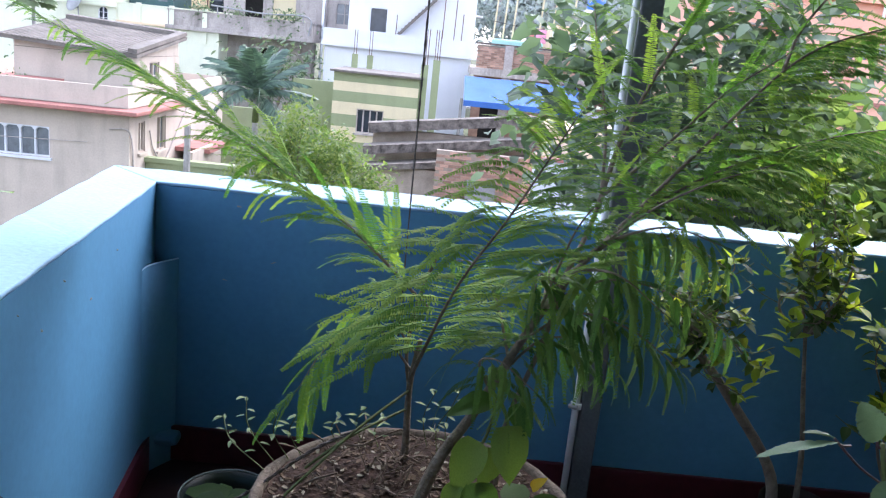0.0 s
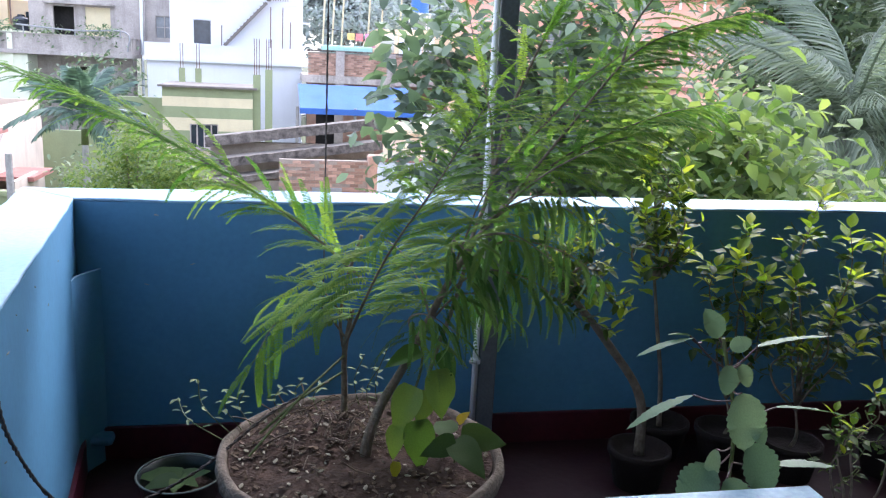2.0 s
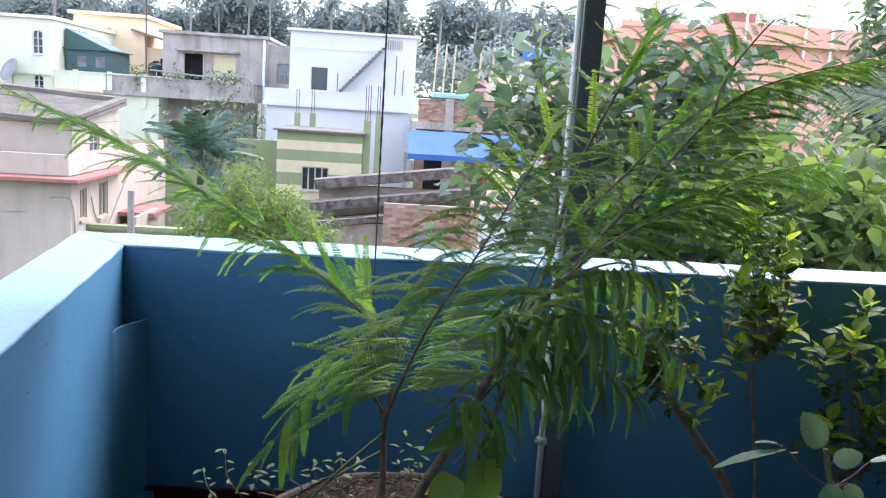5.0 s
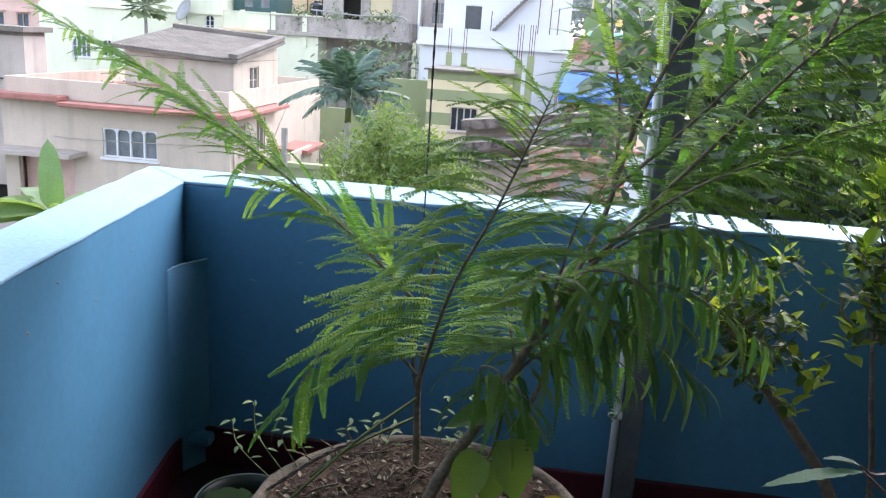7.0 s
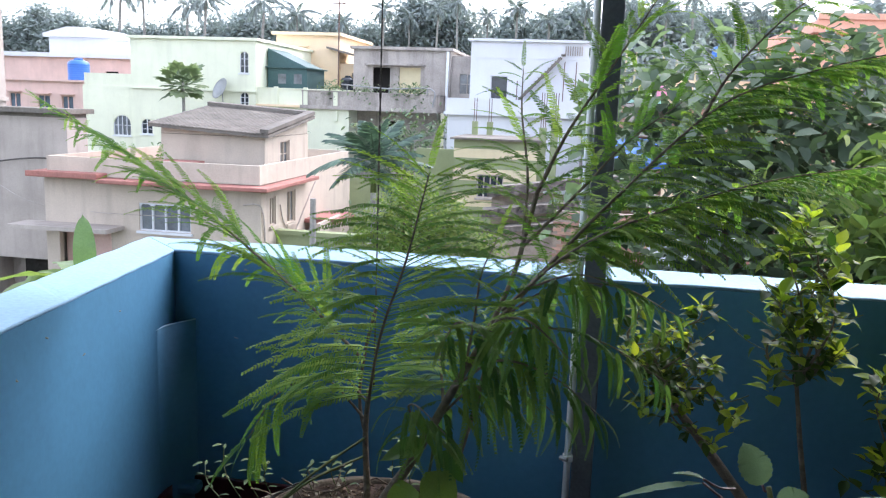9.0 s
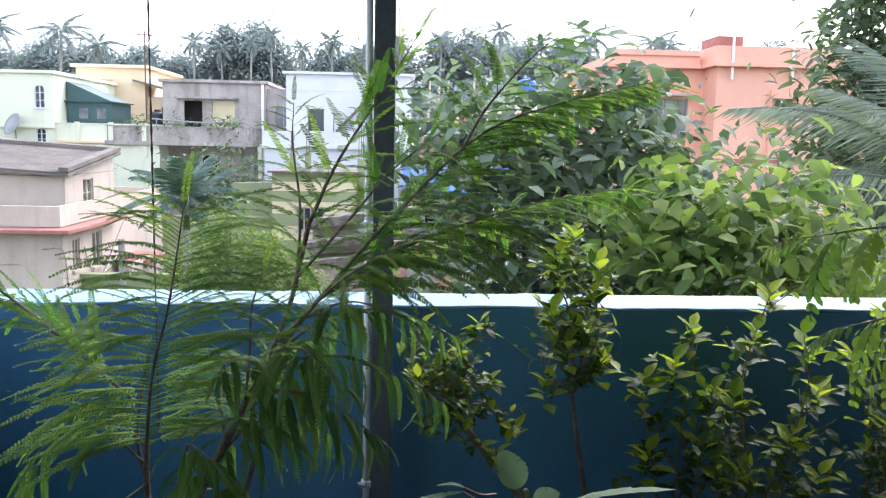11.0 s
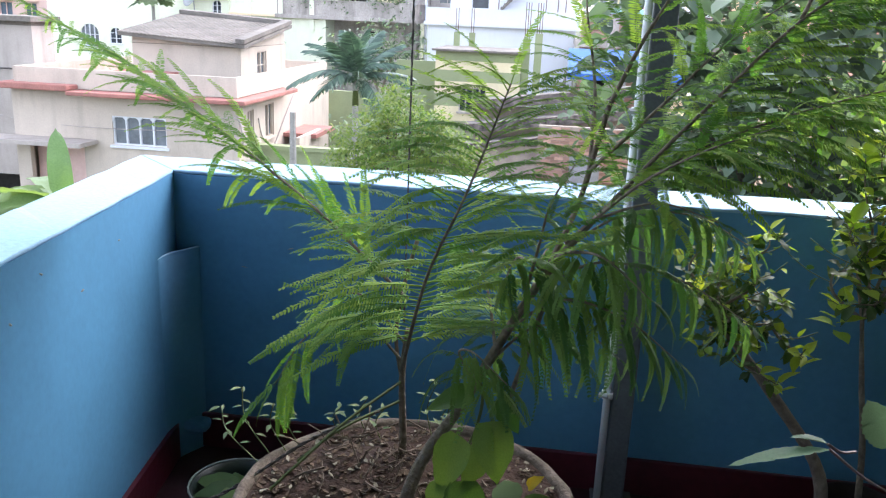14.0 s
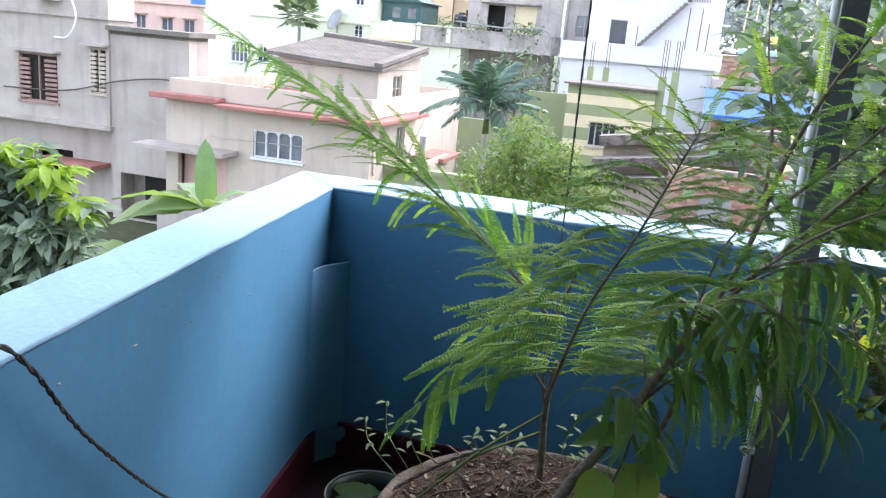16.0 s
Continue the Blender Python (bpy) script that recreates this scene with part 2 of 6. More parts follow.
PANE_PALE = plain_glass("grey_window_pane", (0.17, 0.19, 0.21))
# Near-black colour that stands in for the shade inside rooms.
ROOM_SHADE = material("unlit_room_shade", (0.03, 0.028, 0.026), 0.95, 0.3, 1, 8, 0.0)
GREY_SHUTTER = material("grey_blue_shutter", (0.085, 0.12, 0.16), 0.6, 0.2, 2, 30, 0.2)
SHUTTER = material("brown_wood_shutter", (0.34, 0.22, 0.19), 0.7, 0.3, 3, 30, 0.3)
RUST = material("rusty_rod", (0.16, 0.10, 0.08), 0.8, 0.3, 3, 30, 0.2)
METAL = material("galvanised_sheet", (0.34, 0.35, 0.36), 0.5, 0.2, 1.5, 20, 0.2, metal=0.5)
GROUND = material("earth_and_scrub_ground", (0.075, 0.085, 0.04), 0.95, 0.5, 0.15, 3, 0.5)
CLOTH_PINK = material("pink_cloth", (0.8, 0.34, 0.48), 0.9, 0.15, 3, 30, 0.2)
CLOTH_RED = material("red_cloth", (0.72, 0.26, 0.26), 0.9, 0.15, 3, 30, 0.2)
CLOTH_YELLOW = material("yellow_cloth", (0.78, 0.58, 0.22), 0.9, 0.15, 3, 30, 0.2)
CLOTH_PALE = material("pale_cloth", (0.6, 0.62, 0.55), 0.9, 0.15, 3, 30, 0.2)
CYAN = material("turquoise_plastic", (0.34, 0.58, 0.52), 0.5, 0.1, 2, 30, 0.1)


# ---- builders ----
def thing(name, at, label, category, group="", kind=""):
    ob = new(name)
    ob.empty_display_size = 0.1
    ob.location = at
    return tagged(ob, label, category, group, kind)


def root_of(ob):
    while ob.parent:
        ob = ob.parent
    return ob


def to_mesh(name, bm, mat, smooth=False):
    me = bpy.data.meshes.new(name)
    bm.to_mesh(me)
    bm.free()
    me.materials.append(mat)
    if smooth:
        me.polygons.foreach_set("use_smooth", [True] * len(me.polygons))
    return me


def part(name, bm, mat, parent=None, label="", smooth=False):
    """One mesh, built in world coordinates, as a part of parent (or on its own)."""
    if parent is not None:
        bm.transform(Matrix.Translation(-root_of(parent).location))
    ob = new(name, to_mesh(name, bm, mat, smooth))
    ob.parent = parent
    return tagged(ob, label)


def solid(name, bm, mat, label, category="", kind="structure", smooth=False):
    ob = new(name, to_mesh(name, bm, mat, smooth))
    return tagged(ob, label, category, kind=kind)


def placed(name, me, m, parent, label=""):
    """A piece on shared mesh data, at the world pose m."""
    ob = new(name, me)
    ob.parent = parent
    ob.matrix_basis = Matrix.Translation(-root_of(parent).location) @ m
    return tagged(ob, label)


def box(bm, x0, x1, y0, y1, z0, z1, bevel=0.0):
    m = Matrix.LocRotScale(((x0 + x1) / 2, (y0 + y1) / 2, (z0 + z1) / 2), None, (abs(x1 - x0), abs(y1 - y0), abs(z1 - z0)))
    r = bmesh.ops.create_cube(bm, size=1, matrix=m)
    if bevel:
        edges = list({e for v in r["verts"] for e in v.link_edges})
        bmesh.ops.bevel(bm, geom=edges, offset=bevel, segments=2, affect="EDGES", profile=0.5)
    return bm


def boxes(*bs, bevel=0.0):
    bm = bmesh.new()
    for b in bs:
        box(bm, *b, bevel=bevel)
    return bm


def prism(bm, outline, z0, z1):
    """An upright block over a plan outline (counter-clockwise)."""
    lo = [bm.verts.new((x, y, z0)) for x, y in outline]
    hi = [bm.verts.new((x, y, z1)) for x, y in outline]
    n = len(outline)
    for i in range(n):
        j = (i + 1) % n
        bm.faces.new((lo[i], lo[j], hi[j], hi[i]))
    bm.faces.new(hi)
    bm.faces.new(lo[::-1])
    return bm


def tube(bm, pts, radii, sides=6):
    """A round limb through pts."""
    pts = [Vector(p) for p in pts]
    if not hasattr(radii, "__len__"):
        radii = [radii] * len(pts)
    rings = []
    for i, p in enumerate(pts):
        d = (pts[min(i + 1, len(pts) - 1)] - pts[max(i - 1, 0)]).normalized()
        a = d.orthogonal().normalized() if i == 0 else (a - d * a.dot(d)).normalized()
        b = d.cross(a)
        rings.append([bm.verts.new(p + radii[i] * (math.cos(2 * math.pi * k / sides) * a + math.sin(2 * math.pi * k / sides) * b)) for k in range(sides)])
    for r, s in zip(rings, rings[1:]):
        for k in range(sides):
            bm.faces.new((r[k], r[(k + 1) % sides], s[(k + 1) % sides], s[k]))
    bm.faces.new(rings[0][::-1])
    bm.faces.new(rings[-1])
    return bm


def glide(pts, steps=6):
    """A smooth line through pts (Catmull-Rom)."""
    p = [Vector(q) for q in pts]
    p = [2 * p[0] - p[1]] + p + [2 * p[-1] - p[-2]]
    out = []
    for i in range(1, len(p) - 2):
        for k in range(steps):
            t = k / steps
            out.append(0.5 * (2 * p[i] + (p[i + 1] - p[i - 1]) * t + (2 * p[i - 1] - 5 * p[i] + 4 * p[i + 1] - p[i + 2]) * t * t + (3 * p[i] - p[i - 1] - 3 * p[i + 1] + p[i + 2]) * t ** 3))
    return out + [p[-2]]


def lathe(bm, profile, sides=32, wobble=0.0):
    rings = []
    for r, z in profile:
        rings.append([bm.verts.new((r * (1 + wobble * math.sin(3 * a + z * 9)) * math.cos(a), r * (1 + wobble * math.sin(2 * a + 1)) * math.sin(a), z)) for a in (2 * math.pi * k / sides for k in range(sides))])
    for r, s in zip(rings, rings[1:]):
        for k in range(sides):
            bm.faces.new((r[k], r[(k + 1) % sides], s[(k + 1) % sides], s[k]))
    bm.faces.new(rings[0][::-1])
    bm.faces.new(rings[-1])
    return bm


def wall_holes(bm, u0, u1, z0, z1, d0, d1, holes, axis="x"):
    """A wall slab along x (or y) from depth d0 to d1 with openings (u0, u1, z0, z1) cut through."""
    us = sorted({u0, u1, *[h[0] for h in holes], *[h[1] for h in holes]})
    zs = sorted({z0, z1, *[h[2] for h in holes], *[h[3] for h in holes]})
    for ua, ub in zip(us, us[1:]):
        for za, zb in zip(zs, zs[1:]):
            cu, cz = (ua + ub) / 2, (za + zb) / 2
            if any(h[0] < cu < h[1] and h[2] < cz < h[3] for h in holes):
                continue
            if axis == "x":
                box(bm, ua, ub, d0, d1, za, zb)
            else:
                box(bm, d0, d1, ua, ub, za, zb)
    bmesh.ops.remove_doubles(bm, verts=bm.verts, dist=0.0005)
    return bm


def oriented(p, direction, up=(0, 0, 1), roll=0.0, scale=1.0):
    """A pose at p whose x runs along direction and whose z is nearest to up."""
    x = Vector(direction).normalized()
    u = Vector(up)
    y = u.cross(x)
    if y.length < 1e-4:
        y = Vector((0, 1, 0))
    y.normalize()
    z = x.cross(y)
    m = Matrix((x, y, z)).transposed().to_4x4()
    return Matrix.Translation(p) @ m @ Matrix.Rotation(roll, 4, "X") @ Matrix.Scale(scale, 4)


# ---- terrace ----
LEAN_X = 0.121          # the side parapet runs a little askew of the back one
TOP = 1.05


def side_x(y, outer=False):
    return (-0.965 if outer else -0.72) + ((3.08 if outer else 2.83) - y) * LEAN_X


def worn_edges(ob, width=0.006):
    """Slightly rounded, uneven arrises."""
    b = ob.modifiers.new("rounded", "BEVEL")
    b.width, b.segments, b.limit_method = width, 2, "ANGLE"


bm = prism(bmesh.new(), [(side_x(-2.2, True), -2.2), (7.0, -2.2), (7.0, 3.08), (side_x(3.08, True), 3.08)], -0.18, 0.0)
floor = solid("floor", bm, FLOOR_RED, "dark red oxide cement terrace floor", "floor")
bm = prism(bmesh.new(), [(side_x(2.83) + 0.0, 2.83), (7.0, 2.83), (7.0, 3.06), (side_x(3.06, True) + 0.02, 3.06)], 0.002, TOP - 0.012)
wall_back = solid("wall_back", bm, BLUE, "sky blue painted parapet wall", "wall")
bm = prism(bmesh.new(), [(side_x(-2.2, True) + 0.02, -2.2), (side_x(-2.2), -2.2), (side_x(2.829), 2.829), (side_x(3.06, True) + 0.02, 3.059)], 0.002, TOP - 0.012)
wall_side = solid("wall_side", bm, BLUE, "sky blue painted side parapet wall", "wall")


def coping(outline, name, label):
    """Parapet top: thin, slightly uneven cement cap flush with the inner face."""
    bm = prism(bmesh.new(), outline, TOP - 0.012, TOP)
    bmesh.ops.subdivide_edges(bm, edges=[e for e in bm.edges if e.calc_length() > 1], cuts=150, use_grid_fill=True)
    for v in bm.verts:
        q = v.co
        v.co.z += 0.004 * noise.noise(q * 5.0) - 0.012 * max(0.0, noise.noise(q * 16.0 + Vector((5, 5, 5))) - 0.38)
        v.co.y += 0.004 * noise.noise(q * 9.0 + Vector((3, 1, 7)))
        v.co.x += 0.004 * noise.noise(q * 9.0 + Vector((9, 4, 2)))
    ob = solid(name, bm, CAP_LIT_BLUE, label, "wall top")
    worn_edges(ob, 0.008)
    return ob


coping([(side_x(2.83), 2.828), (7.0, 2.828), (7.0, 3.08), (side_x(3.08, True), 3.08)], "trim_back_coping", "blue top of the parapet, coloured paler for sky light")
coping([(side_x(-2.2, True), -2.2), (side_x(-2.2) + 0.002, -2.2), (side_x(2.83) + 0.002, 2.827), (side_x(3.08, True), 3.079)], "trim_side_coping", "blue top of the side parapet, coloured paler for sky light")
bm = boxes((side_x(2.83) + 0.015, 7.0, 2.812, 2.8295, 0.002, 0.14), bevel=0.004)
solid("baseboard_back", bm, MAROON, "maroon painted skirting band", "skirting")
bm = prism(bmesh.new(), [(side_x(-2.2), -2.2), (side_x(-2.2) + 0.016, -2.2), (side_x(2.81) + 0.016, 2.81), (side_x(2.81), 2.81)], 0.002, 0.14)
solid("baseboard_side", bm, MAROON, "maroon painted skirting band on the side wall", "skirting")
# the house behind the camera, unseen; wall and slab sized to limit light
bm = wall_holes(bmesh.new(), -3.0, 9.0, 0.0, HOUSE_TOP, HOUSE_Y - 0.25, HOUSE_Y, [(-0.1, 1.3, 0.0, 2.15)])
solid("wall_house", bm, HOUSE_DULL, "unseen plain house wall behind the terrace", "wall")
solid("door_1", boxes((-0.1, 1.3, HOUSE_Y - 0.2, HOUSE_Y - 0.15, 0.0, 2.15)), SHUTTER, "plain closed brown house door", "door")
solid("ceiling", boxes((ROOF_LEFT, 7.2, HOUSE_Y + 0.002, ROOF_EDGE, 3.02, 3.14)), HOUSE_DULL, "unseen plain roof slab over the terrace", "ceiling")
# Unseen end wall, added to keep light from the right off the terrace.
solid("wall_end_blocker", boxes((3.3, 3.55, HOUSE_Y, 2.82, 0.0, 3.018)), HOUSE_DULL, "unseen wall added at the terrace end to block light", "wall")

# post with a conduit beside it
post = thing("steel_post", (PX, PY, 0), "dark grey square post standing before the parapet", "post")
part("shaft", boxes((PX - 0.036, PX + 0.036, PY - 0.036, PY + 0.036, 0.012, 3.018), bevel=0.006), POST_GREY, post)
part("base_plate", boxes((PX - 0.07, PX + 0.07, PY - 0.06, PY + 0.06, 0.0, 0.012)), POST_GREY, post)
cond = thing("conduit", (PX - 0.052, PY - 0.03, 0), "thin white plastic conduit running up the post", "pipe")
part("pipe", tube(bmesh.new(), [(PX - 0.052, PY - 0.03, z) for z in (0.0, 1.0, 2.0, 3.018)], 0.0125, 10), PIPE_WHITE, cond, smooth=True)
for z in (0.42, 1.35, 2.2):
    bm = boxes((PX - 0.07, PX - 0.034, PY - 0.044, PY - 0.016, z - 0.012, z + 0.012), bevel=0.003)
    part("clip", bm, PIPE_WHITE, cond)
    bm = tube(bmesh.new(), [(PX - 0.078, PY - 0.036, z), (PX - 0.052, PY - 0.05, z)], 0.009, 6)
    part("screw", bm, METAL, cond)

# drain pipe stub plastered into the corner, open at the top
def corner_curve(inset=0.0, n=16):
    """Plan of the rounded boxing, from the side wall round to the back wall."""
    a, b, c, d = Vector((side_x(2.64) + 0.001, 2.64)), Vector((side_x(2.73) + 0.001, 2.73)), Vector((-0.672, 2.752)), Vector((-0.635, 2.829))
    pts = [a * (1 - u) ** 3 + b * 3 * u * (1 - u) ** 2 + c * 3 * u * u * (1 - u) + d * u ** 3 for u in (k / n for k in range(n + 1))]
    return [p + Vector((-inset * 0.6, inset)) for p in pts]


def corner_shell(curve, inner, z0, z1):
    bm = bmesh.new()
    rings = [[bm.verts.new((p.x, p.y, z)) for p in c] for c, z in ((curve, z0), (curve, z1), (inner, z1), (inner, z0))]
    for r0, r1 in zip(rings, rings[1:]):
        for k in range(len(r0) - 1):
            bm.faces.new((r0[k], r0[k + 1], r1[k + 1], r1[k]))
    return bm


drain = thing("drain_pipe", (-0.69, 2.78, 0), "blue painted drain pipe plastered into the corner", "pipe")
part("pipe", corner_shell(corner_curve(), corner_curve(0.008), 0.0, 0.780), BLUE, drain, smooth=True)
# Paler blue here paints the light along the rim's front edge.
part("rim", corner_shell(corner_curve(-0.0012), corner_curve(0.007), 0.7805, 0.7835), LEDGE_BLUE, drain, "rim coloured pale for its lit edge", smooth=True)
part("outlet_collar", boxes((-0.70, -0.60, 2.742, 2.81, 0.09, 0.135), bevel=0.018), BLUE, drain)


# chips and old nail holes in the wall paint
rnd = random.Random(5)
for wall, spots in ((wall_back, ((-0.43, 0.99), (-0.30, 0.80), (-0.02, 0.86), (0.02, 0.62), (-0.47, 0.72), (0.35, 0.9))), (wall_side, ((1.5, 0.93), (1.75, 0.90), (1.9, 0.97), (2.1, 0.86), (1.25, 0.95), (1.62, 0.98), (2.35, 0.93), (1.4, 0.72)))):
    for u, z in spots:
        at = Vector((u, 2.829, z)) if wall is wall_back else Vector((side_x(u) + 0.001, u, z))
        out = Vector((0, -1, 0)) if wall is wall_back else Vector((1, 0, 0))
        along = Vector((1, 0, 0)) if wall is wall_back else Vector((0, 1, 0))
        bm = bmesh.new()
        rim = []
        a0, l, w = rnd.uniform(-0.9, 0.4), rnd.uniform(0.004, 0.012), rnd.uniform(0.0018, 0.0035)
        for k in range(8):
            a = 2 * math.pi * k / 8
            px, pz = l * math.cos(a) * rnd.uniform(0.7, 1.2), w * math.sin(a) * rnd.uniform(0.7, 1.3)
            rim.append(bm.verts.new(at + along * (px * math.cos(a0) - pz * math.sin(a0)) + Vector((0, 0, px * math.sin(a0) + pz * math.cos(a0)))))
        tip = bm.verts.new(at + out * 0.003)
        for k in range(8):
            bm.faces.new((rim[k], rim[(k + 1) % 8], tip))
        part("paint_chip", bm, CONCRETE, wall)


def rope_line(name, pts, r, label, twist=60):
    """A two-strand rope along a line."""
    line = glide(pts, 16)
    ob = thing(name, line[0], label, "rope")
    for ph in (0, math.pi):
        out, s = [], 0.0
        for i, p in enumerate(line):
            d = (line[min(i + 1, len(line) - 1)] - line[max(i - 1, 0)]).normalized()
            a = d.orthogonal().normalized()
            b = d.cross(a)
            if i:
                s += (p - line[i - 1]).length
            out.append(p + r * 0.55 * (math.cos(s * twist + ph) * a + math.sin(s * twist + ph) * b))
        part("strand", tube(bmesh.new(), out, r * 0.62, 5), ROPE, ob, smooth=True)
    return ob


rope_line("hanging_rope", ROPE_UP, 0.0035, "thin twisted grey string hanging down to the potted shrub")
rope_line("slack_rope", ROPE_SLACK, 0.0048, "slack dark braided rope sagging before the side wall", 95)

# ---- ground ----
GZ = -6.8
bm = bmesh.new()
bmesh.ops.create_grid(bm, x_segments=90, y_segments=90, size=700)
for v in bm.verts:
    v.co.y += 350
    v.co.z = GZ + 0.5 * noise.noise(v.co * 0.05) * (1 if abs(v.co.x) > 25 or v.co.y > 70 else 0.3)
solid("ground", bm, GROUND, "scrubby earth between the houses", "ground")
bm = prism(bmesh.new(), [(side_x(-3, True), -12), (7.2, -12), (7.2, 3.05), (side_x(3.05, True) + 0.03, 3.05)], GZ - 0.2, -0.18)
solid("wall_below", bm, HOUSE_DULL, "plain house walls below the terrace", "wall")


# ---- houses ----
def window(parent, face, u0, u1, z0, z1, depth, pane=PANE, frame_mat=WHITE, bars=1, rows=1, sill=True, arch=0, arch_mat=None, shade=None):
    """A window in a wall that faces -y (face 'y') or +x (face 'x'), set back in its opening."""
    def bx(a0, a1, d0, d1, c0, c1):
        return (a0, a1, depth + d0, depth + d1, c0, c1) if face == "y" else (depth - d1, depth - d0, a0, a1, c0, c1)
    w = 0.05
    win = part("window", boxes(bx(u0, u1, 0.14, 0.17, z0, z1)), pane, parent)
    part("window_frame", boxes(bx(u0, u0 + w, 0.06, 0.13, z0, z1), bx(u1 - w, u1, 0.06, 0.13, z0, z1), bx(u0 + w, u1 - w, 0.06, 0.13, z0, z0 + w), bx(u0 + w, u1 - w, 0.06, 0.13, z1 - w, z1)), frame_mat, win)
    for i in range(1, bars + 1):
        c = u0 + (u1 - u0) * i / (bars + 1)
        part("mullion", boxes(bx(c - 0.03, c + 0.03, 0.05, 0.135, z0 + w, z1 - w)), frame_mat, win)
    for i in range(1, rows + 1):
        c = z0 + (z1 - z0) * i / (rows + 1)
        part("transom", boxes(bx(u0 + w, u1 - w, 0.075, 0.125, c - 0.018, c + 0.018)), frame_mat, win)
    if arch:
        n = arch
        for i in range(n):
            bm = bmesh.new()
            a, b = u0 + (u1 - u0) * i / n, u0 + (u1 - u0) * (i + 1) / n
            r = (b - a) / 2
            cz = z1 - r
            for k in range(6):
                t0, t1 = math.pi * k / 6, math.pi * (k + 1) / 6
                p = [(a + r - r * math.cos(t), cz + r * math.sin(t)) for t in (t0, t1)]
                q = [p[0], p[1], (p[1][0], z1), (p[0][0], z1)]
                vs = []
                for d in (0.03, 0.138):
                    vs.append([bm.verts.new((x, depth + d, z) if face == "y" else (depth - d, x, z)) for x, z in q])
                bm.faces.new(vs[0][::-1])
                bm.faces.new((vs[0][0], vs[0][1], vs[1][1], vs[1][0]))
            bmesh.ops.remove_doubles(bm, verts=bm.verts, dist=0.001)
            part("arch", bm, arch_mat or frame_mat, win)
    if sill:
        part("sill", boxes(bx(u0 - 0.08, u1 + 0.08, -0.08, 0.06, z0 - 0.09, z0 - 0.004)), frame_mat, win)
    if shade:
        part("sunshade", boxes(bx(u0 - 0.2, u1 + 0.2, -0.45, -0.003, z1 + 0.1, z1 + 0.18)), shade, win)
    return win


def block(root, x0, x1, y0, y1, z0, z1, mat, front=(), right=(), name="wall", roof=None, label="", roof_t=0.14):
    """A storey or wing: a hollow shell whose openings go through, closed by a flat roof."""
    t = 0.22
    bm = bmesh.new()
    wall_holes(bm, x0, x1, z0, z1, y0, y0 + t, front, "x")
    part("front_" + name, bm, mat, root, label)
    bm = wall_holes(bmesh.new(), y0 + t, y1, z0, z1, x1 - t, x1, right, "y")
    part("side_" + name, bm, mat, root)
    part("side_" + name, boxes((x0, x0 + t, y0 + t, y1, z0, z1)), mat, root)
    part("back_" + name, boxes((x0 + t, x1 - t, y1 - t, y1, z0, z1)), mat, root)
    # Solid dark block behind the openings, painted shade for the unlit rooms.
    part("room_shade_block", boxes((x0 + t + 0.7, x1 - t - 0.7, y0 + t + 0.7, y1 - t - 0.2, z0, z1 - 0.1)), ROOM_SHADE, root)
    part("roof", boxes((x0 + 0.01, x1 - 0.01, y0 + 0.01, y1 - 0.01, z1 + 0.002, z1 + roof_t)), roof or mat, root)


def parapet(root, x0, x1, y0, y1, z0, z1, mat, t=0.14, top=None):
    for b in ((x0, x1, y0, y0 + t), (x0, x1, y1 - t, y1), (x0, x0 + t, y0 + t, y1 - t), (x1 - t, x1, y0 + t, y1 - t)):
        part("parapet", boxes((*b, z0, z1)), mat, root)
    if top:
        for b in ((x0 - 0.05, x1 + 0.05, y0 - 0.05, y0 + t + 0.05), (x1 - t - 0.05, x1 + 0.05, y0 + t + 0.05, y1)):
            part("coping", boxes((*b, z1 + 0.003, z1 + 0.07)), top, root)


def water_tank(x, y, z, r, h, label="ribbed blue plastic water tank on a roof", mat=None):
    ob = thing("water_tank", (x, y, z), label, "water tank", "roof tanks")
    prof = [(r, 0)]
    for i in range(8):
        zz = h * 0.8 * i / 8
        prof += [(r, zz + 0.02), (r * 1.04, zz + h * 0.04), (r, zz + h * 0.08)]
    prof += [(r * 0.9, h * 0.88), (r * 0.45, h * 0.97), (r * 0.4, h * 0.97)]
    bm = lathe(bmesh.new(), prof, 20)
    bm.transform(Matrix.Translation((x, y, z)))
    part("drum", bm, mat or TANK_BLUE, ob, smooth=True)
    bm = lathe(bmesh.new(), [(r * 0.42, h * 0.972), (r * 0.42, h * 1.03), (r * 0.3, h * 1.05)], 16)
    bm.transform(Matrix.Translation((x, y, z)))
    part("lid", bm, mat or TANK_BLUE, ob)
    return ob


# grey-beige house with brown shutters
h = thing("house", (-24, 30, GZ), "unpainted grey-beige plastered house with brown wooden shutters", "house", "houses")
block(h, -34, -21.9, 28.75, 31.6, GZ, -3.2, BEIGE_GREY, front=[(-26.2, -24.4, -6.4, -4.4)])
part("floor_band", boxes((-34.1, -21.8, 27.88, 31.6, -3.198, -3.02)), BEIGE_GREY, h)
HOLES = [(-26.3, -24.4, -2.35, -0.45), (-22.75, -22.05, -1.75, 0.0)]
block(h, -34, -21.9, 28, 29.6, -3.018, 1.0, BEIGE_GREY, front=HOLES)
part("floor_band", boxes((-34.1, -21.8, 27.88, 29.6, 1.142, 1.3)), BEIGE_GREY, h)
block(h, -34, -21.9, 28, 29.6, 1.302, 4.6, BEIGE_GREY)
block(h, -21.895, -18.3, 28.1, 29.4, GZ, 0.62, BEIGE_GREY, front=[(-21.5, -18.5, GZ + 0.05, -4.85)], name="annex_wall", roof=ROOF_GREY)
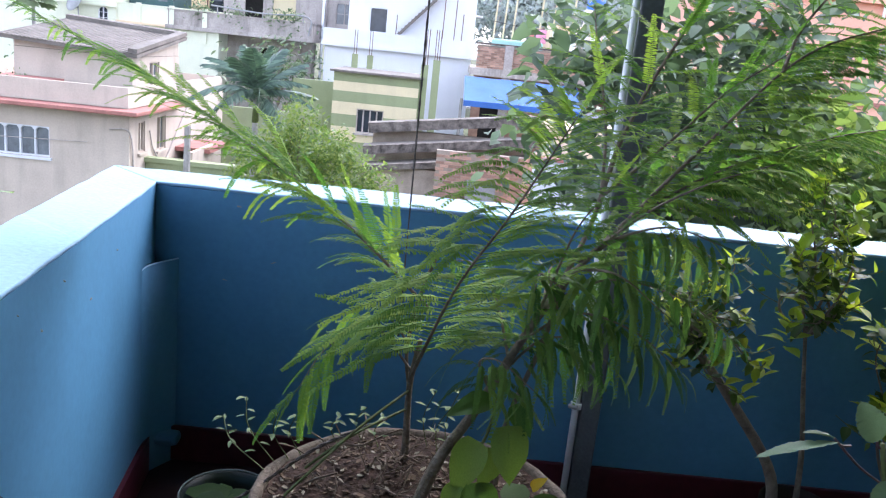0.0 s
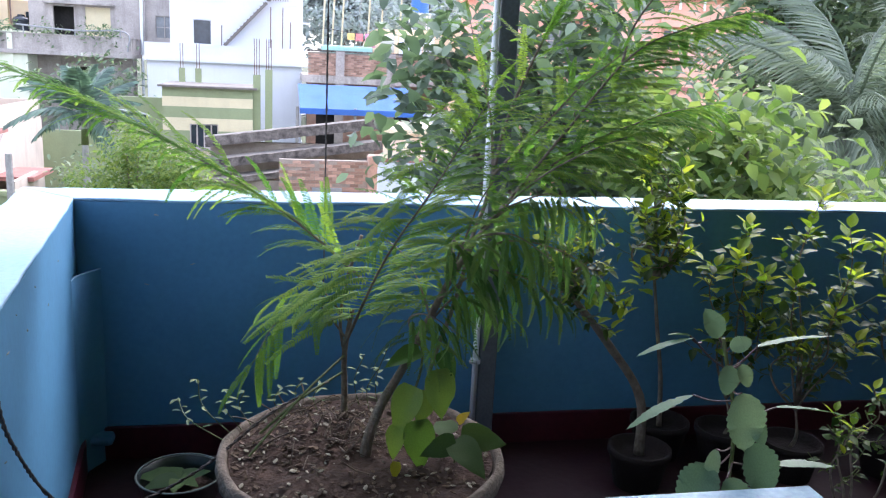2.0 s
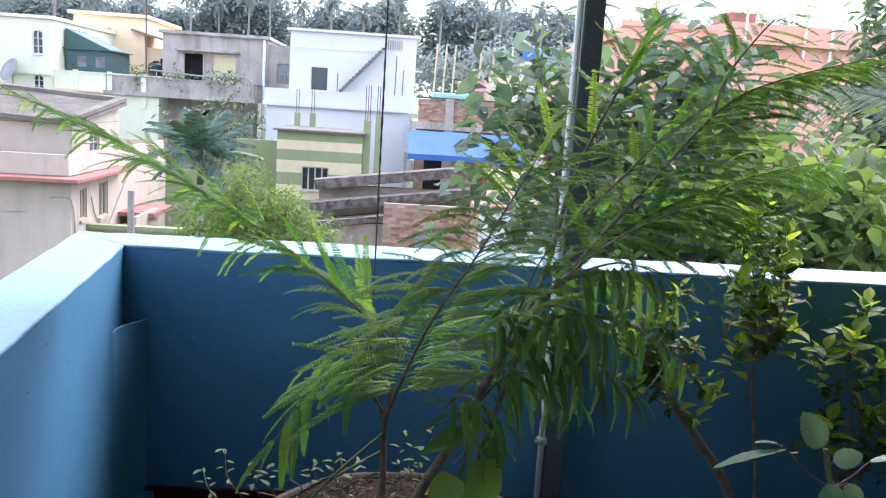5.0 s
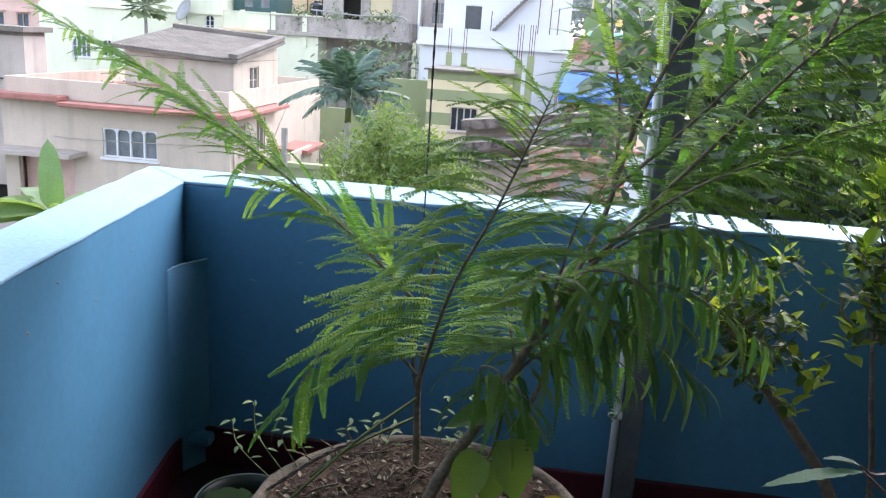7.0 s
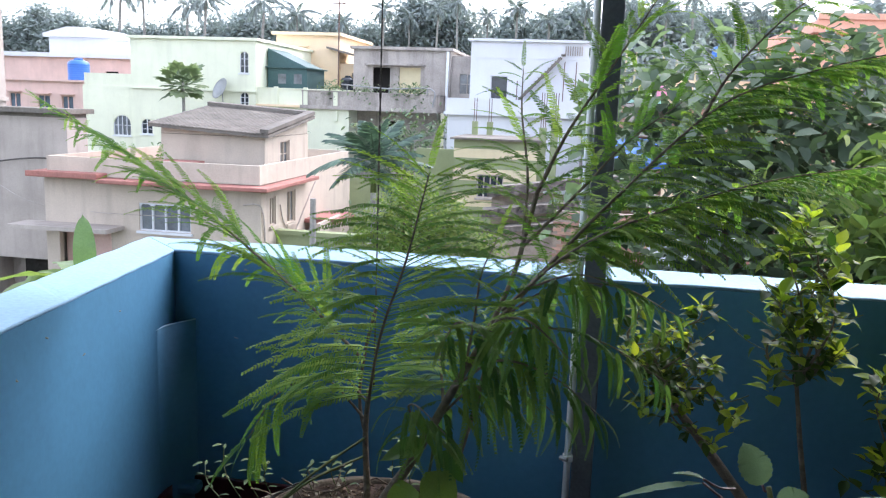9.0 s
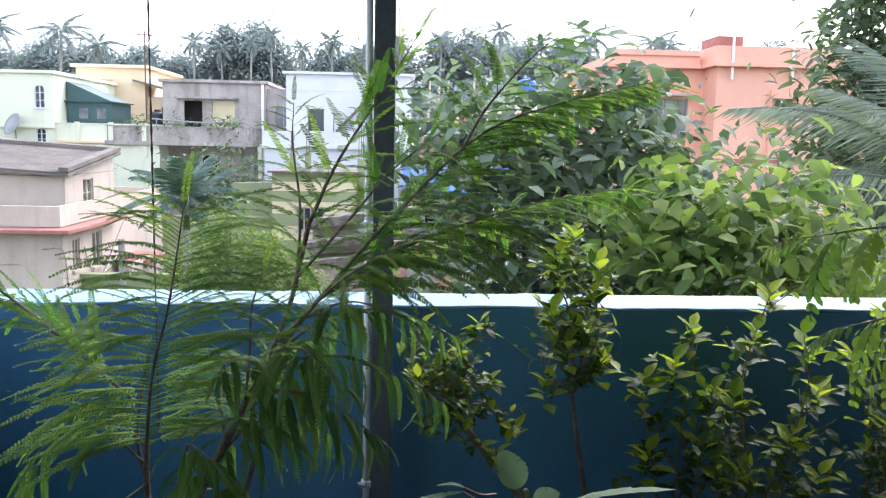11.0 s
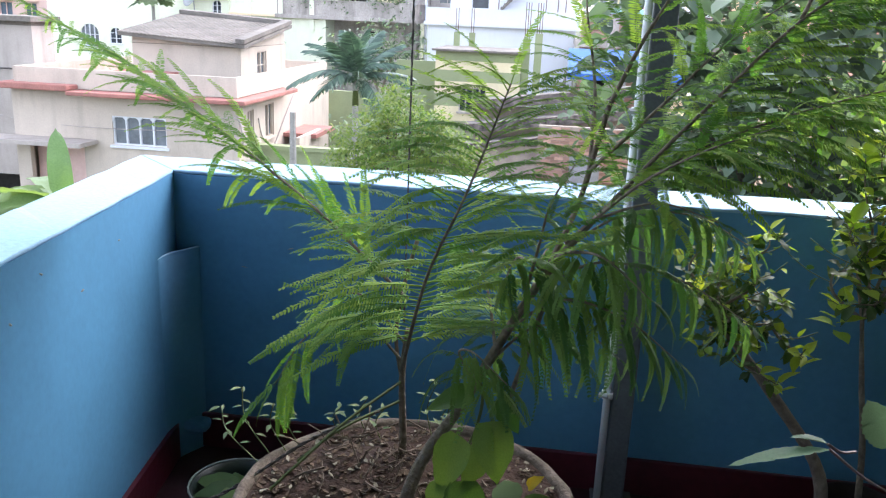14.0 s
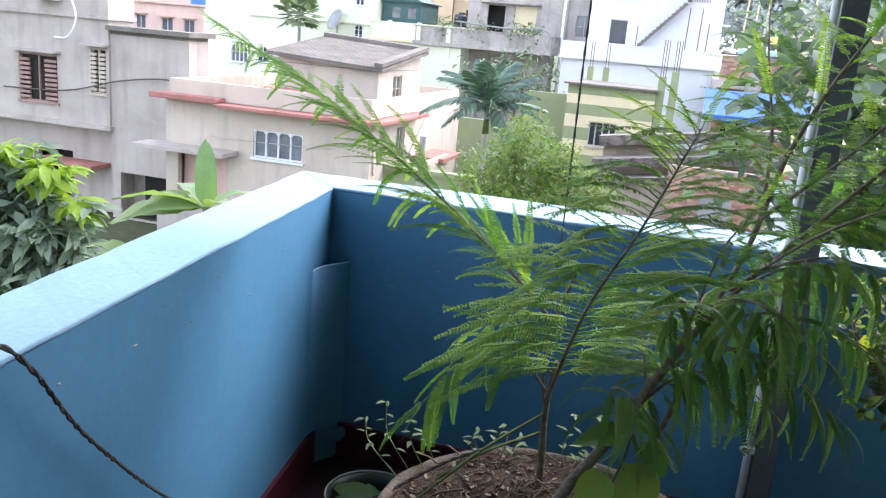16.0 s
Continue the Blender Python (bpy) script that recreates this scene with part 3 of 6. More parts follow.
part("roof_edge", boxes((-21.89, -18.1, 27.8, 29.6, 0.77, 0.95)), ROOF_GREY, h, "dark weathered slab edge")
for u0, u1, z0, z1 in HOLES:
    leaf_mat = SHUTTER if u1 - u0 > 1 else BEIGE
    w = window(h, "y", u0, u1, z0, z1, 28, ROOM_SHADE, leaf_mat, bars=1, rows=0, shade=BEIGE_GREY)
    for sx, ang in ((u0, 1), (u1, -1)):
        for i in range(9):
            z = z0 + 0.1 + (z1 - z0 - 0.2) * i / 9
            wd = (u1 - u0) * (0.30 if u1 - u0 > 1 else 0.42)
            part("slat", boxes((sx if ang > 0 else sx - wd, sx + wd if ang > 0 else sx, 27.93, 28.02, z, z + 0.11)), leaf_mat, w)
part("porch_roof", boxes((-25.6, -22.5, 27.5, 28.745, -4.85, -4.68)), RED_TRIM, h)
ac = thing("air_conditioner", (-24.6, 27.7, 1.9), "white boxed air conditioner fixed to a house wall", "air conditioner")
part("casing", boxes((-25.1, -24.1, 27.45, 27.995, 1.7, 2.3), bevel=0.04), WHITE, ac)
for i in range(6):
    part("louvre", boxes((-25.0, -24.5, 27.43, 27.448, 1.78 + i * 0.08, 1.82 + i * 0.08)), METAL, ac)

cable = thing("cable", (-23.2, 27.4, 1.2), "loose white cable looping from the air conditioner", "cable")
part("strand", tube(bmesh.new(), glide([(-24.1, 27.6, 2.2), (-23.3, 27.4, 2.1), (-22.9, 27.4, 1.2), (-23.4, 27.5, 0.4), (-24.4, 27.9, 0.3)], 6), 0.035, 6), PIPE_WHITE, cable)
cable = thing("cable", (-21, 27.85, -1.2), "thin dark cable strung along the plastered wall", "cable")
part("strand", tube(bmesh.new(), glide([(-27.0, 27.85, -1.9), (-23.8, 27.8, -1.75), (-21.3, 27.8, -1.15), (-19.2, 27.95, -0.9), (-18.25, 28.05, -1.2)], 6), 0.03, 5), ROPE, cable)
cable = thing("cable", (-19, 26, -2.4), "pale service cable slung between two houses", "cable")
part("strand", tube(bmesh.new(), glide([(-21.5, 28.08, -1.9), (-18.5, 26.4, -2.4), (-15.0, 25.7, -2.5), (-11.0, 25.75, -2.42)], 6), 0.012, 5), CEMENT, cable)

# beige house with red ledges
h = thing("house", (-14, 31, GZ), "beige two-storey house with red ledges and arched windows", "house", "houses")
ARCH = (-14.13, -12.22, -3.05, -2.08)
block(h, -17.7, -9.7, 25.8, 36.5, GZ, -1.42, BEIGE, front=[ARCH, (-17.2, -15.2, -4.7, -3.15)], right=[(26.6, 27.2, -2.75, -1.75), (28.3, 29.2, -2.9, -1.7), (31.5, 32.6, -5.5, -3.2)])
window(h, "y", *ARCH, 25.8, PANE_PALE, WHITE, bars=3, rows=0, arch=4)
window(h, "x", 26.6, 27.2, -2.75, -1.75, -9.7, PANE_PALE, BEIGE, bars=1, rows=0)
window(h, "x", 28.3, 29.2, -2.9, -1.7, -9.7, PANE_PALE, BEIGE, bars=1, rows=0)
part("red_ledge", boxes((-17.95, -15.3, 25.2, 36.6, -1.275, -1.12), (-17.96, -15.29, 25.16, 25.2, -1.3, -1.1), bevel=0.03), RED_TRIM, h)
part("red_ledge", boxes((-15.298, -9.2, 25.1, 30.5, -1.42, -1.28), bevel=0.03), RED_TRIM, h)
parapet(h, -17.6, -9.75, 25.85, 36.4, -1.27, -0.62, BEIGE, top=None)
block(h, -14.65, -10.6, 28.4, 33.2, -1.26, 0.2, BEIGE, right=[(30.0, 31.0, -1.0, 0.02)], roof=ROOF_GREY, roof_t=0.02)
window(h, "x", 30.0, 31.0, -1.0, 0.02, -10.6, PANE_PALE, BEIGE, bars=1, rows=1)


def roof_z(x, y):
    """Height of the sloping sheet roof."""
    return 0.55 - 0.056 * (x + 14.4) + 0.125 * (y - 28.0)


def slanted(x0, x1, y0, y1, lift, thick):
    bm = boxes((x0, x1, y0, y1, 0, thick))
    for v in bm.verts:
        v.co.z += roof_z(v.co.x, v.co.y) + lift
    return bm


part("roof_slab", slanted(-14.95, -10.3, 28.0, 33.2, -0.12, 0.12), ROOF_GREY, h, "weathered dark grey roof sheeting")
for i in range(32):
    x = -14.95 + i * 0.145
    part("roof_rib", slanted(x, x + 0.08, 27.95, 33.2, 0.001, 0.035), ROOF_GREY, h)
part("roof_curb", slanted(-10.62, -10.3, 28.0, 33.2, 0.04, 0.14), ROOF_GREY, h)
part("roof_curb", slanted(-14.95, -10.65, 32.9, 33.2, 0.04, 0.14), ROOF_GREY, h)
for a, b, c, d in ((-14.65, -10.6, 28.4, 28.62), (-10.82, -10.6, 28.62, 33.1), (-14.65, -14.43, 28.62, 33.1)):
    bm = bmesh.new()
    lo = [bm.verts.new((x, y, 0.2205)) for x, y in ((a, c), (b, c), (b, d), (a, d))]
    hi = [bm.verts.new((x, y, max(0.36, roof_z(x, y) - 0.122))) for x, y in ((a, c), (b, c), (b, d), (a, d))]
    for k in range(4):
        bm.faces.new((lo[k], lo[(k + 1) % 4], hi[(k + 1) % 4], hi[k]))
    bm.faces.new(hi)
    part("gable_wall", bm, BEIGE, h)
part("lower_sunshade", boxes((-18.4, -14.7, 24.7, 25.8, -3.06, -2.92)), BEIGE_GREY, h)
part("porch_wall", boxes((-17.6, -15.0, 25.1, 25.3, GZ, -4.75)), BEIGE_GREY, h)
part("recess_wall", boxes((-17.3, -15.1, 26.35, 26.45, -4.75, -3.1)), PINK, h, "dull pink wall inside the porch")
part("balcony_box", boxes((-9.69, -8.6, 28.8, 31.5, -3.6, -3.45), (-8.75, -8.6, 28.8, 31.5, -3.45, -2.9)), BEIGE, h)
part("red_ledge", boxes((-9.69, -8.4, 30.2, 32.8, -3.1, -2.95)), RED_TRIM, h)
part("conduit", tube(bmesh.new(), glide([(-10.3, 25.76, -1.95), (-9.8, 25.75, -1.9), (-9.66, 25.9, -2.2), (-9.66, 26.1, -3.2)], 5), 0.03, 5), CEMENT, h)
part("conduit", tube(bmesh.new(), glide([(-9.66, 27.5, -2.1), (-9.66, 27.9, -2.8), (-9.66, 28.9, -3.3), (-9.66, 30.0, -2.6), (-9.66, 31.4, -1.6)], 5), 0.025, 5), CEMENT, h)
part("skylight_box", boxes((-14.2, -12.8, 27.2, 28.1, -1.1, -0.72)), RED_TRIM, h, "low red brick box on the roof terrace")

# pale mint house
h = thing("house", (-27, 60, GZ), "pale mint green house with small arched windows", "house", "houses")
MW = [(-23.5, -22.85, 3.3, 4.8), (-23.5, -22.85, 0.9, 1.95), (-31.2, -30.3, -1.3, -0.2)]
block(h, -31.9, -22.3, 56, 68, GZ, 5.4, MINT, front=MW)
for a in MW:
    window(h, "y", *a, 56, PANE, WHITE, bars=1, rows=2, arch=1, arch_mat=MINT)
part("cornice", boxes((-32.1, -22.1, 55.8, 68.2, 5.545, 5.75)), MINT, h)
block(h, -36.0, -31.905, 56.3, 66, GZ, 2.0, MINT, front=[(-33.6, -32.2, -1.5, 0.0)], name="wing_wall")
window(h, "y", -33.6, -32.2, -1.5, 0.0, 56.3, PANE_PALE, WHITE, bars=3, rows=1, arch=1, arch_mat=MINT)
block(h, -22.295, -15.5, 56.2, 64, GZ, 1.0, MINT, name="wing_wall")
parapet(h, -22.29, -15.5, 56.2, 64, 1.15, 2.3, MINT, top=MINT)
parapet(h, -35.9, -31.95, 56.4, 65.9, 2.145, 3.0, MINT)
part("string_course", boxes((-22.3, -15.4, 55.95, 56.198, 1.05, 1.2)), CREAM, h)
part("string_course", boxes((-32.0, -22.2, 55.86, 55.998, 1.98, 2.1)), MINT, h)
for x in (-21.0, -18.8, -16.6):
    part("pilaster", boxes((x, x + 0.3, 56.05, 56.198, 0.2, 2.45)), MINT, h)
dish = thing("satellite_dish", (-24.6, 55.5, 1.0), "grey satellite dish on a short mast", "satellite dish")
bm = lathe(bmesh.new(), [(0.01, 0.0), (0.35, 0.04), (0.62, 0.13), (0.78, 0.22), (0.79, 0.21), (0.62, 0.11), (0.35, 0.02), (0.01, -0.02)], 24)
bm.transform(Matrix.Translation((-24.6, 55.4, 2.1)) @ Euler((radians(65), 0, radians(-35))).to_matrix().to_4x4())
part("reflector", bm, METAL, dish, smooth=True)
part("mast", tube(bmesh.new(), [(-24.6, 55.85, 0.6), (-24.6, 55.6, 1.0), (-24.6, 55.45, 2.05)], 0.04), METAL, dish)

# pink house with a tank, and a white one behind
h = thing("house", (-44, 66, GZ), "low pale pink house with grey-blue shuttered windows", "house", "houses")
PW = [(-46.4, -45.4, 0.1, 1.3), (-43.8, -42.7, 0.0, 1.2), (-41.6, -40.6, 0.1, 1.2)]
block(h, -56, -39.2, 62, 72, GZ, 2.2, PINK, front=PW)
for a in PW:
    window(h, "y", *a, 62, GREY_SHUTTER, PINK, bars=1, rows=0, shade=PINK)
part("roof_edge", boxes((-56.2, -39.0, 61.7, 72.2, 2.345, 2.5)), PINK, h)
water_tank(-41.3, 64, 2.5, 0.85, 1.75)
h = thing("house", (-46, 84, GZ), "white-edged low house behind the tank", "house", "houses")
block(h, -62, -42, 82, 92, GZ, 5.0, PINK, front=[(-50, -48.5, 2.2, 3.8)])
part("roof_edge", boxes((-62.3, -41.7, 81.5, 92.3, 5.145, 5.6)), WHITE, h)
block(h, -57.9, -50.8, 84, 91, 5.605, 7.4, WHITE)
bm = prism(bmesh.new(), [(-58.4, 7.4), (-50.3, 7.4), (-50.3, 7.8), (-53.3, 8.5), (-55.5, 8.5), (-58.4, 7.8)], -91.3, -83.6)
bm.transform(Matrix.Rotation(radians(90), 4, "X"))
part("gable_roof", bm, WHITE, h)

# cream house and teal shed
h = thing("house", (-22, 72, GZ), "cream yellow two-storey house", "house", "houses")
block(h, -25.4, -19.9, 68, 78, GZ, 6.8, CREAM, front=[(-23.6, -22.7, 4.7, 5.9)])
window(h, "y", -23.6, -22.7, 4.7, 5.9, 68, PANE, CREAM, bars=1, rows=0, shade=CREAM)
part("roof_edge", boxes((-25.7, -19.6, 67.6, 78.3, 6.945, 7.2)), CREAM, h)
block(h, -19.895, -17.0, 68.5, 77, GZ, 4.6, CREAM, front=[(-18.9, -17.9, 2.4, 4.0)])
window(h, "y", -18.9, -17.9, 2.4, 4.0, 68.5, PANE, CREAM, bars=1, rows=0)
bm = prism(bmesh.new(), [(0, 0), (4.2, 0), (4.2, 3.5), (0, 3.5)], 0, 0.16)
bm.transform(Matrix.Translation((-20.8, 67.4, 5.9)) @ Euler((0, radians(14), 0)).to_matrix().to_4x4())
part("lean_roof", bm, ROOF_GREY, h)
h = thing("shed", (-21, 59, 1.0), "teal sheet-metal rooftop shed", "shed")
bm = bmesh.new()
lo = [(-22.2, 2.3), (-19.2, 2.3), (-19.2, 3.9), (-22.2, 5.2)]
a = [bm.verts.new((x, 58.0, z)) for x, z in lo]
b = [bm.verts.new((x, 62.0, z)) for x, z in lo]
bm.faces.new(a)
bm.faces.new(b[::-1])
for i in range(4):
    j = (i + 1) % 4
    bm.faces.new((a[j], a[i], b[i], b[j]))
part("sheeting", bm, TEAL, h)
part("roof_sheet", boxes((-22.3, -19.0, 57.7, 62.2, 3.82, 3.89)), TEAL, h)
for x in (-21.4, -20.2):
    part("window", boxes((x, x + 0.6, 57.97, 57.998, 2.7, 3.4)), PANE_PALE, h)

# unfinished grey house with an overgrown balcony
h = thing("house", (-12, 64, GZ), "stained unfinished grey cement house with an overgrown balcony", "house", "houses")
GW = [(-14.8, -13.5, 2.3, 4.15), (-12.8, -11.2, 2.3, 4.2)]
block(h, -16.3, -9.0, 60, 70, 1.3, 5.3, CEMENT, front=GW)
part("door_leaf", boxes((-12.8, -11.2, 60.1, 60.16, 2.3, 4.2)), YELLOWISH, h, "faded yellowish boarded opening")
part("sunshade", boxes((-15.3, -10.9, 59.4, 59.995, 4.3, 4.42)), CEMENT, h)
part("roof_edge", boxes((-16.5, -8.8, 59.7, 70.2, 5.445, 5.65)), CEMENT, h)
block(h, -8.995, -6.2, 60.5, 69, GZ, 5.0, CEMENT, front=[(-8.4, -7.2, 2.4, 3.9)], name="stair_wall")
window(h, "y", -8.4, -7.2, 2.4, 3.9, 60.5, PANE_PALE, CEMENT, bars=1, rows=1, sill=False)
part("downpipe", tube(bmesh.new(), [(-9.2, 59.85, -3), (-9.2, 59.85, 5.4)], 0.1, 8), PIPE_WHITE, h, "white downpipe")
block(h, -18.6, -9.6, 58.4, 60.0, GZ, 0.85, CEMENT, front=[(-17.2, -15.8, -1.2, 0.3), (-13.2, -12.0, -1.2, 0.3)], name="lower_wall")
part("balcony_slab", boxes((-19.0, -9.2, 55.9, 59.99, 1.0, 1.25)), CEMENT, h)
parapet(h, -18.9, -9.3, 56.1, 59.98, 1.252, 2.2, CEMENT, top=CEMENT)
part("balcony_rail", tube(bmesh.new(), glide([(-16.0, 56.0, 2.75), (-12.6, 56.0, 2.55), (-9.6, 56.0, 2.6), (-9.5, 56.0, 1.4)], 5), 0.05, 6), METAL, h, "grey pipe along the balcony")
for x in (-15.6, -12.6, -9.9):
    part("rail_post", tube(bmesh.new(), [(x, 56.05, 2.2), (x, 56.02, 2.62 + 0.04 * (x < -14))], 0.04, 5), METAL, h)
water_tank(-18.6, 66.5, 2.2, 0.6, 1.4, "dull black plastic water tank behind a balcony", PANE)

# white house with an outside stair
h = thing("house", (-3, 54, GZ), "white-painted flat-roofed house with an outside stair", "house", "houses")
WW = (-5.02, -3.95, 2.06, 3.5)
block(h, -7.45, 1.3, 50, 61, GZ, 0.9, WHITE, right=[(51.2, 52.2, -3.5, -2.0), (51.2, 52.2, -0.9, 0.4), (54, 55, -0.9, 0.4)])
part("terrace_edge", boxes((-7.65, 1.6, 49.7, 61.2, 1.045, 1.25)), WHITE, h)
parapet(h, -7.55, 1.45, 49.8, 61, 1.252, 2.05, WHITE)
block(h, -6.3, 1.35, 51.2, 60.5, 1.254, 5.4, WHITE, front=[WW], right=[(52.0, 53.0, 2.1, 3.5)])
window(h, "y", *WW, 51.2, PANE, WHITE, bars=0, rows=0)
window(h, "x", 51.2, 52.2, -0.9, 0.4, 1.3, PANE_PALE, WHITE, bars=1, shade=WHITE)
window(h, "x", 51.2, 52.2, -3.5, -2.0, 1.3, PANE_PALE, WHITE, bars=1, shade=WHITE)
window(h, "x", 52.0, 53.0, 2.1, 3.5, 1.35, PANE_PALE, WHITE, bars=1, shade=WHITE)
part("roof_edge", boxes((-6.5, 1.6, 51.0, 60.7, 5.545, 5.7)), WHITE, h)
part("stair_edge", boxes((-6.31, 1.36, 51.17, 51.198, 4.55, 4.65)), WHITE, h)
for i in range(14):
    f = i / 13
    x, z = -3.1 + f * 2.45, 2.15 + f * 2.6
    part("step", boxes((x - 0.12, x + 0.12, 50.55, 51.17, z, z + 0.09)), ROOF_GREY, h)
bm = boxes((0, 3.55, 0, 0.12, -0.16, 0.0))
bm.transform(Matrix.Translation((-3.25, 50.5, 2.1)) @ Euler((0, -math.atan2(2.6, 2.45), 0)).to_matrix().to_4x4())
part("stair_stringer", bm, ROOF_GREY, h)
for i in range(8):
    part("grille_bar", boxes((-0.55 + i * 0.14, -0.49 + i * 0.14, 51.12, 51.18, 4.8, 5.35)), CEMENT, h)
for x, z1 in ((-3.35, 3.2), (-0.55, 4.4), (0.15, 4.4), (0.6, 3.6)):
    part("rod", tube(bmesh.new(), [(x, 50.6, 1.3), (x + 0.03, 50.6, z1)], 0.03, 5), RUST, h)

# striped green and yellow outbuilding
h = thing("outbuilding", (-3, 39, GZ), "small outbuilding painted in pale green and yellow bands", "outbuilding")
GWIN = (-3.83, -2.62, -2.52, -1.45)
zs = [(-6.8, -2.95, LIME), (-2.95, -2.3, YELLOWISH), (-2.3, -1.75, LIME), (-1.75, -1.2, YELLOWISH), (-1.2, -0.72, LIME), (-0.72, -0.3, YELLOWISH), (-0.3, 0.1, LIME)]
for a, b, m in zs:
    if b > GWIN[2] and a < GWIN[3]:
        part("painted_band", boxes((-4.95, GWIN[0], 37, 37.2, a, b - 0.003)), m, h)
        part("painted_band", boxes((GWIN[1], -1.15, 37, 37.2, a, b - 0.003)), m, h)
        if a < GWIN[2]:
            part("painted_band", boxes((GWIN[0], GWIN[1], 37, 37.2, a, GWIN[2])), m, h)
        if b > GWIN[3]:
            part("painted_band", boxes((GWIN[0], GWIN[1], 37, 37.2, GWIN[3], b - 0.003)), m, h)
    else:
        part("painted_band", boxes((-4.95, -1.15, 37, 37.2, a, b - 0.003)), m, h)
part("side_wall", boxes((-1.35, -1.149, 37.2, 41.5, GZ, 0.1), (-4.95, -4.75, 37.2, 41.5, GZ, 0.1), (-4.75, -1.35, 41.3, 41.5, GZ, 0.1)), LIME, h)
window(h, "y", *GWIN, 37, PANE, CEMENT, bars=3, rows=0)
part("roof", boxes((-5.1, -0.95, 36.7, 41.7, 0.103, 0.19)), ROOF_GREY, h)
for x in (-1.14, -0.62):
    part("column", boxes((x, x + 0.32, 37.3, 37.62, GZ, 0.75 + (x > -1) * 0.25)), LIME, h)
    for k in range(3):
        part("rod", tube(bmesh.new(), [(x + 0.06 + k * 0.1, 37.45, 0.7), (x + 0.05 + k * 0.11, 37.45, 2.3)], 0.018, 5), RUST, h)
for x in (-4.7, -3.95):
    part("column", boxes((x, x + 0.28, 41.0, 41.28, 0.1, 0.85)), LIME, h)
    for k in range(2):
        part("rod", tube(bmesh.new(), [(x + 0.08 + k * 0.12, 41.1, 0.8), (x + 0.08 + k * 0.12, 41.1, 2.0)], 0.018, 5), RUST, h)

# low green garden walls
solid("wall_garden", boxes((-12.5, -6.4, 27.2, 27.4, GZ, -3.1), (-12.6, -6.3, 27.1, 27.5, -3.098, -2.95), (-6.5, -6.3, 27.5, 36, GZ, -3.3)), LIME, "low pale green garden wall", "wall")
solid("wall_garden_far", boxes((-7.5, -4.98, 41, 41.3, GZ, -0.6), (-10.5, -5.5, 38.0, 38.2, GZ, -2.0)), LIME, "pale green compound wall", "wall")
utility = thing("utility_pole", (-7.6, 25, GZ), "plain grey concrete utility pole", "pole")
part("shaft", tube(bmesh.new(), [(-7.6, 25, GZ), (-7.6, 25, -1.5)], [0.14, 0.1], 8), CONCRETE, utility)


def brick_wall(root, x0, x1, y, z0, z1, bw=0.5, bh=0.16, gap=0.02, ragged=0.0, limit=300):
    """Courses of separate bricks proud of a mortar core."""
    part("mortar", boxes((x0 + 0.02, x1 - 0.02, y + 0.03, y + 0.25, z0, z1 - 0.02)), MORTAR, root)
    bm = boxes((-bw / 2 + gap / 2, bw / 2 - gap / 2, 0, 0.12, gap / 2, bh - gap / 2))
    me = to_mesh("brick", bm, BRICK)
    rnd = random.Random(int(abs(x0 * 100)))
    rows = int((z1 - z0) / bh)
    count = 0
    for r in range(rows):
        off = bw / 2 if r % 2 else 0
        k = 0
        while x0 + off + (k + 0.5) * bw <= x1 - bw / 2 + 0.01:
            x = x0 + off + (k + 0.5) * bw
            k += 1
            if ragged and rnd.random() < ragged:
                continue
            placed("brick", me, pose(x, y + rnd.uniform(-0.012, 0.012), z0 + r * bh, 0, 0, rnd.uniform(-1, 1)), root)
            count += 1
    return count


# brick house with tarpaulin lean-to
h = thing("house", (4.5, 46, GZ), "half-built red brick house with concrete posts", "house", "houses")
brick_wall(h, 1.45, 8.6, 44, 0.75, 1.95, 0.30, 0.10, 0.016)
part("roof_slab", boxes((1.2, 9.2, 43.8, 52, 0.35, 0.74)), CEMENT, h)
part("coping", boxes((1.4, 8.7, 43.9, 44.35, 1.952, 2.05)), MOSS, h)
for x in (2.9, 5.6):
    part("pillar", boxes((x, x + 0.45, 43.85, 44.3, GZ, 2.0)), CEMENT, h)
part("room_wall", wall_holes(bmesh.new(), 1.5, 9.0, GZ, 0.348, 46.2, 46.4, [(2.0, 3.2, -3.5, -1.2), (6.2, 7.6, -2.6, -0.6)]), BRICK, h)
part("room_side", boxes((8.8, 9.0, 44, 46.2, GZ, 0.348)), BRICK, h)
part("room_shade_block", boxes((1.6, 8.7, 47.2, 51, GZ, 0.34)), ROOM_SHADE, h)
part("upper_room", boxes((7.0, 10.0, 46, 50, 0.742, 3.4)), CREAM, h)
for i in range(6):
    part("pipe_column", tube(bmesh.new(), [(6.5 + i * 0.33, 44.9, 0.75), (6.5 + i * 0.33, 44.9, 3.0)], 0.14, 10), WHITE, h, smooth=True)
tarp = thing("tarpaulin", (3.6, 38, -1), "bright blue tarpaulin stretched as a lean-to roof", "tarpaulin")
bm = bmesh.new()
bmesh.ops.create_grid(bm, x_segments=24, y_segments=8, size=0.5)
for v in bm.verts:
    u, w = v.co.x + 0.5, v.co.y + 0.5
    v.co = Vector((0.9 + u * 5.6, 37.3 + w * 4.2, -0.62 + w * 0.95 - 0.10 * math.sin(u * math.pi * 4) ** 2 * (1 - w) + 0.03 * noise.noise(Vector((u * 6, w * 4, 0)))))
part("sheet", bm, TARP, tarp, smooth=True)
part("hanging_edge", boxes((0.9, 6.4, 37.26, 37.3, -0.86, -0.6)), TARP, tarp)
for x in (0.8, 3.4, 6.3):
    part("pole", tube(bmesh.new(), [(x, 37.4, GZ), (x, 37.4, -0.55)], 0.07, 6), CONCRETE, tarp)
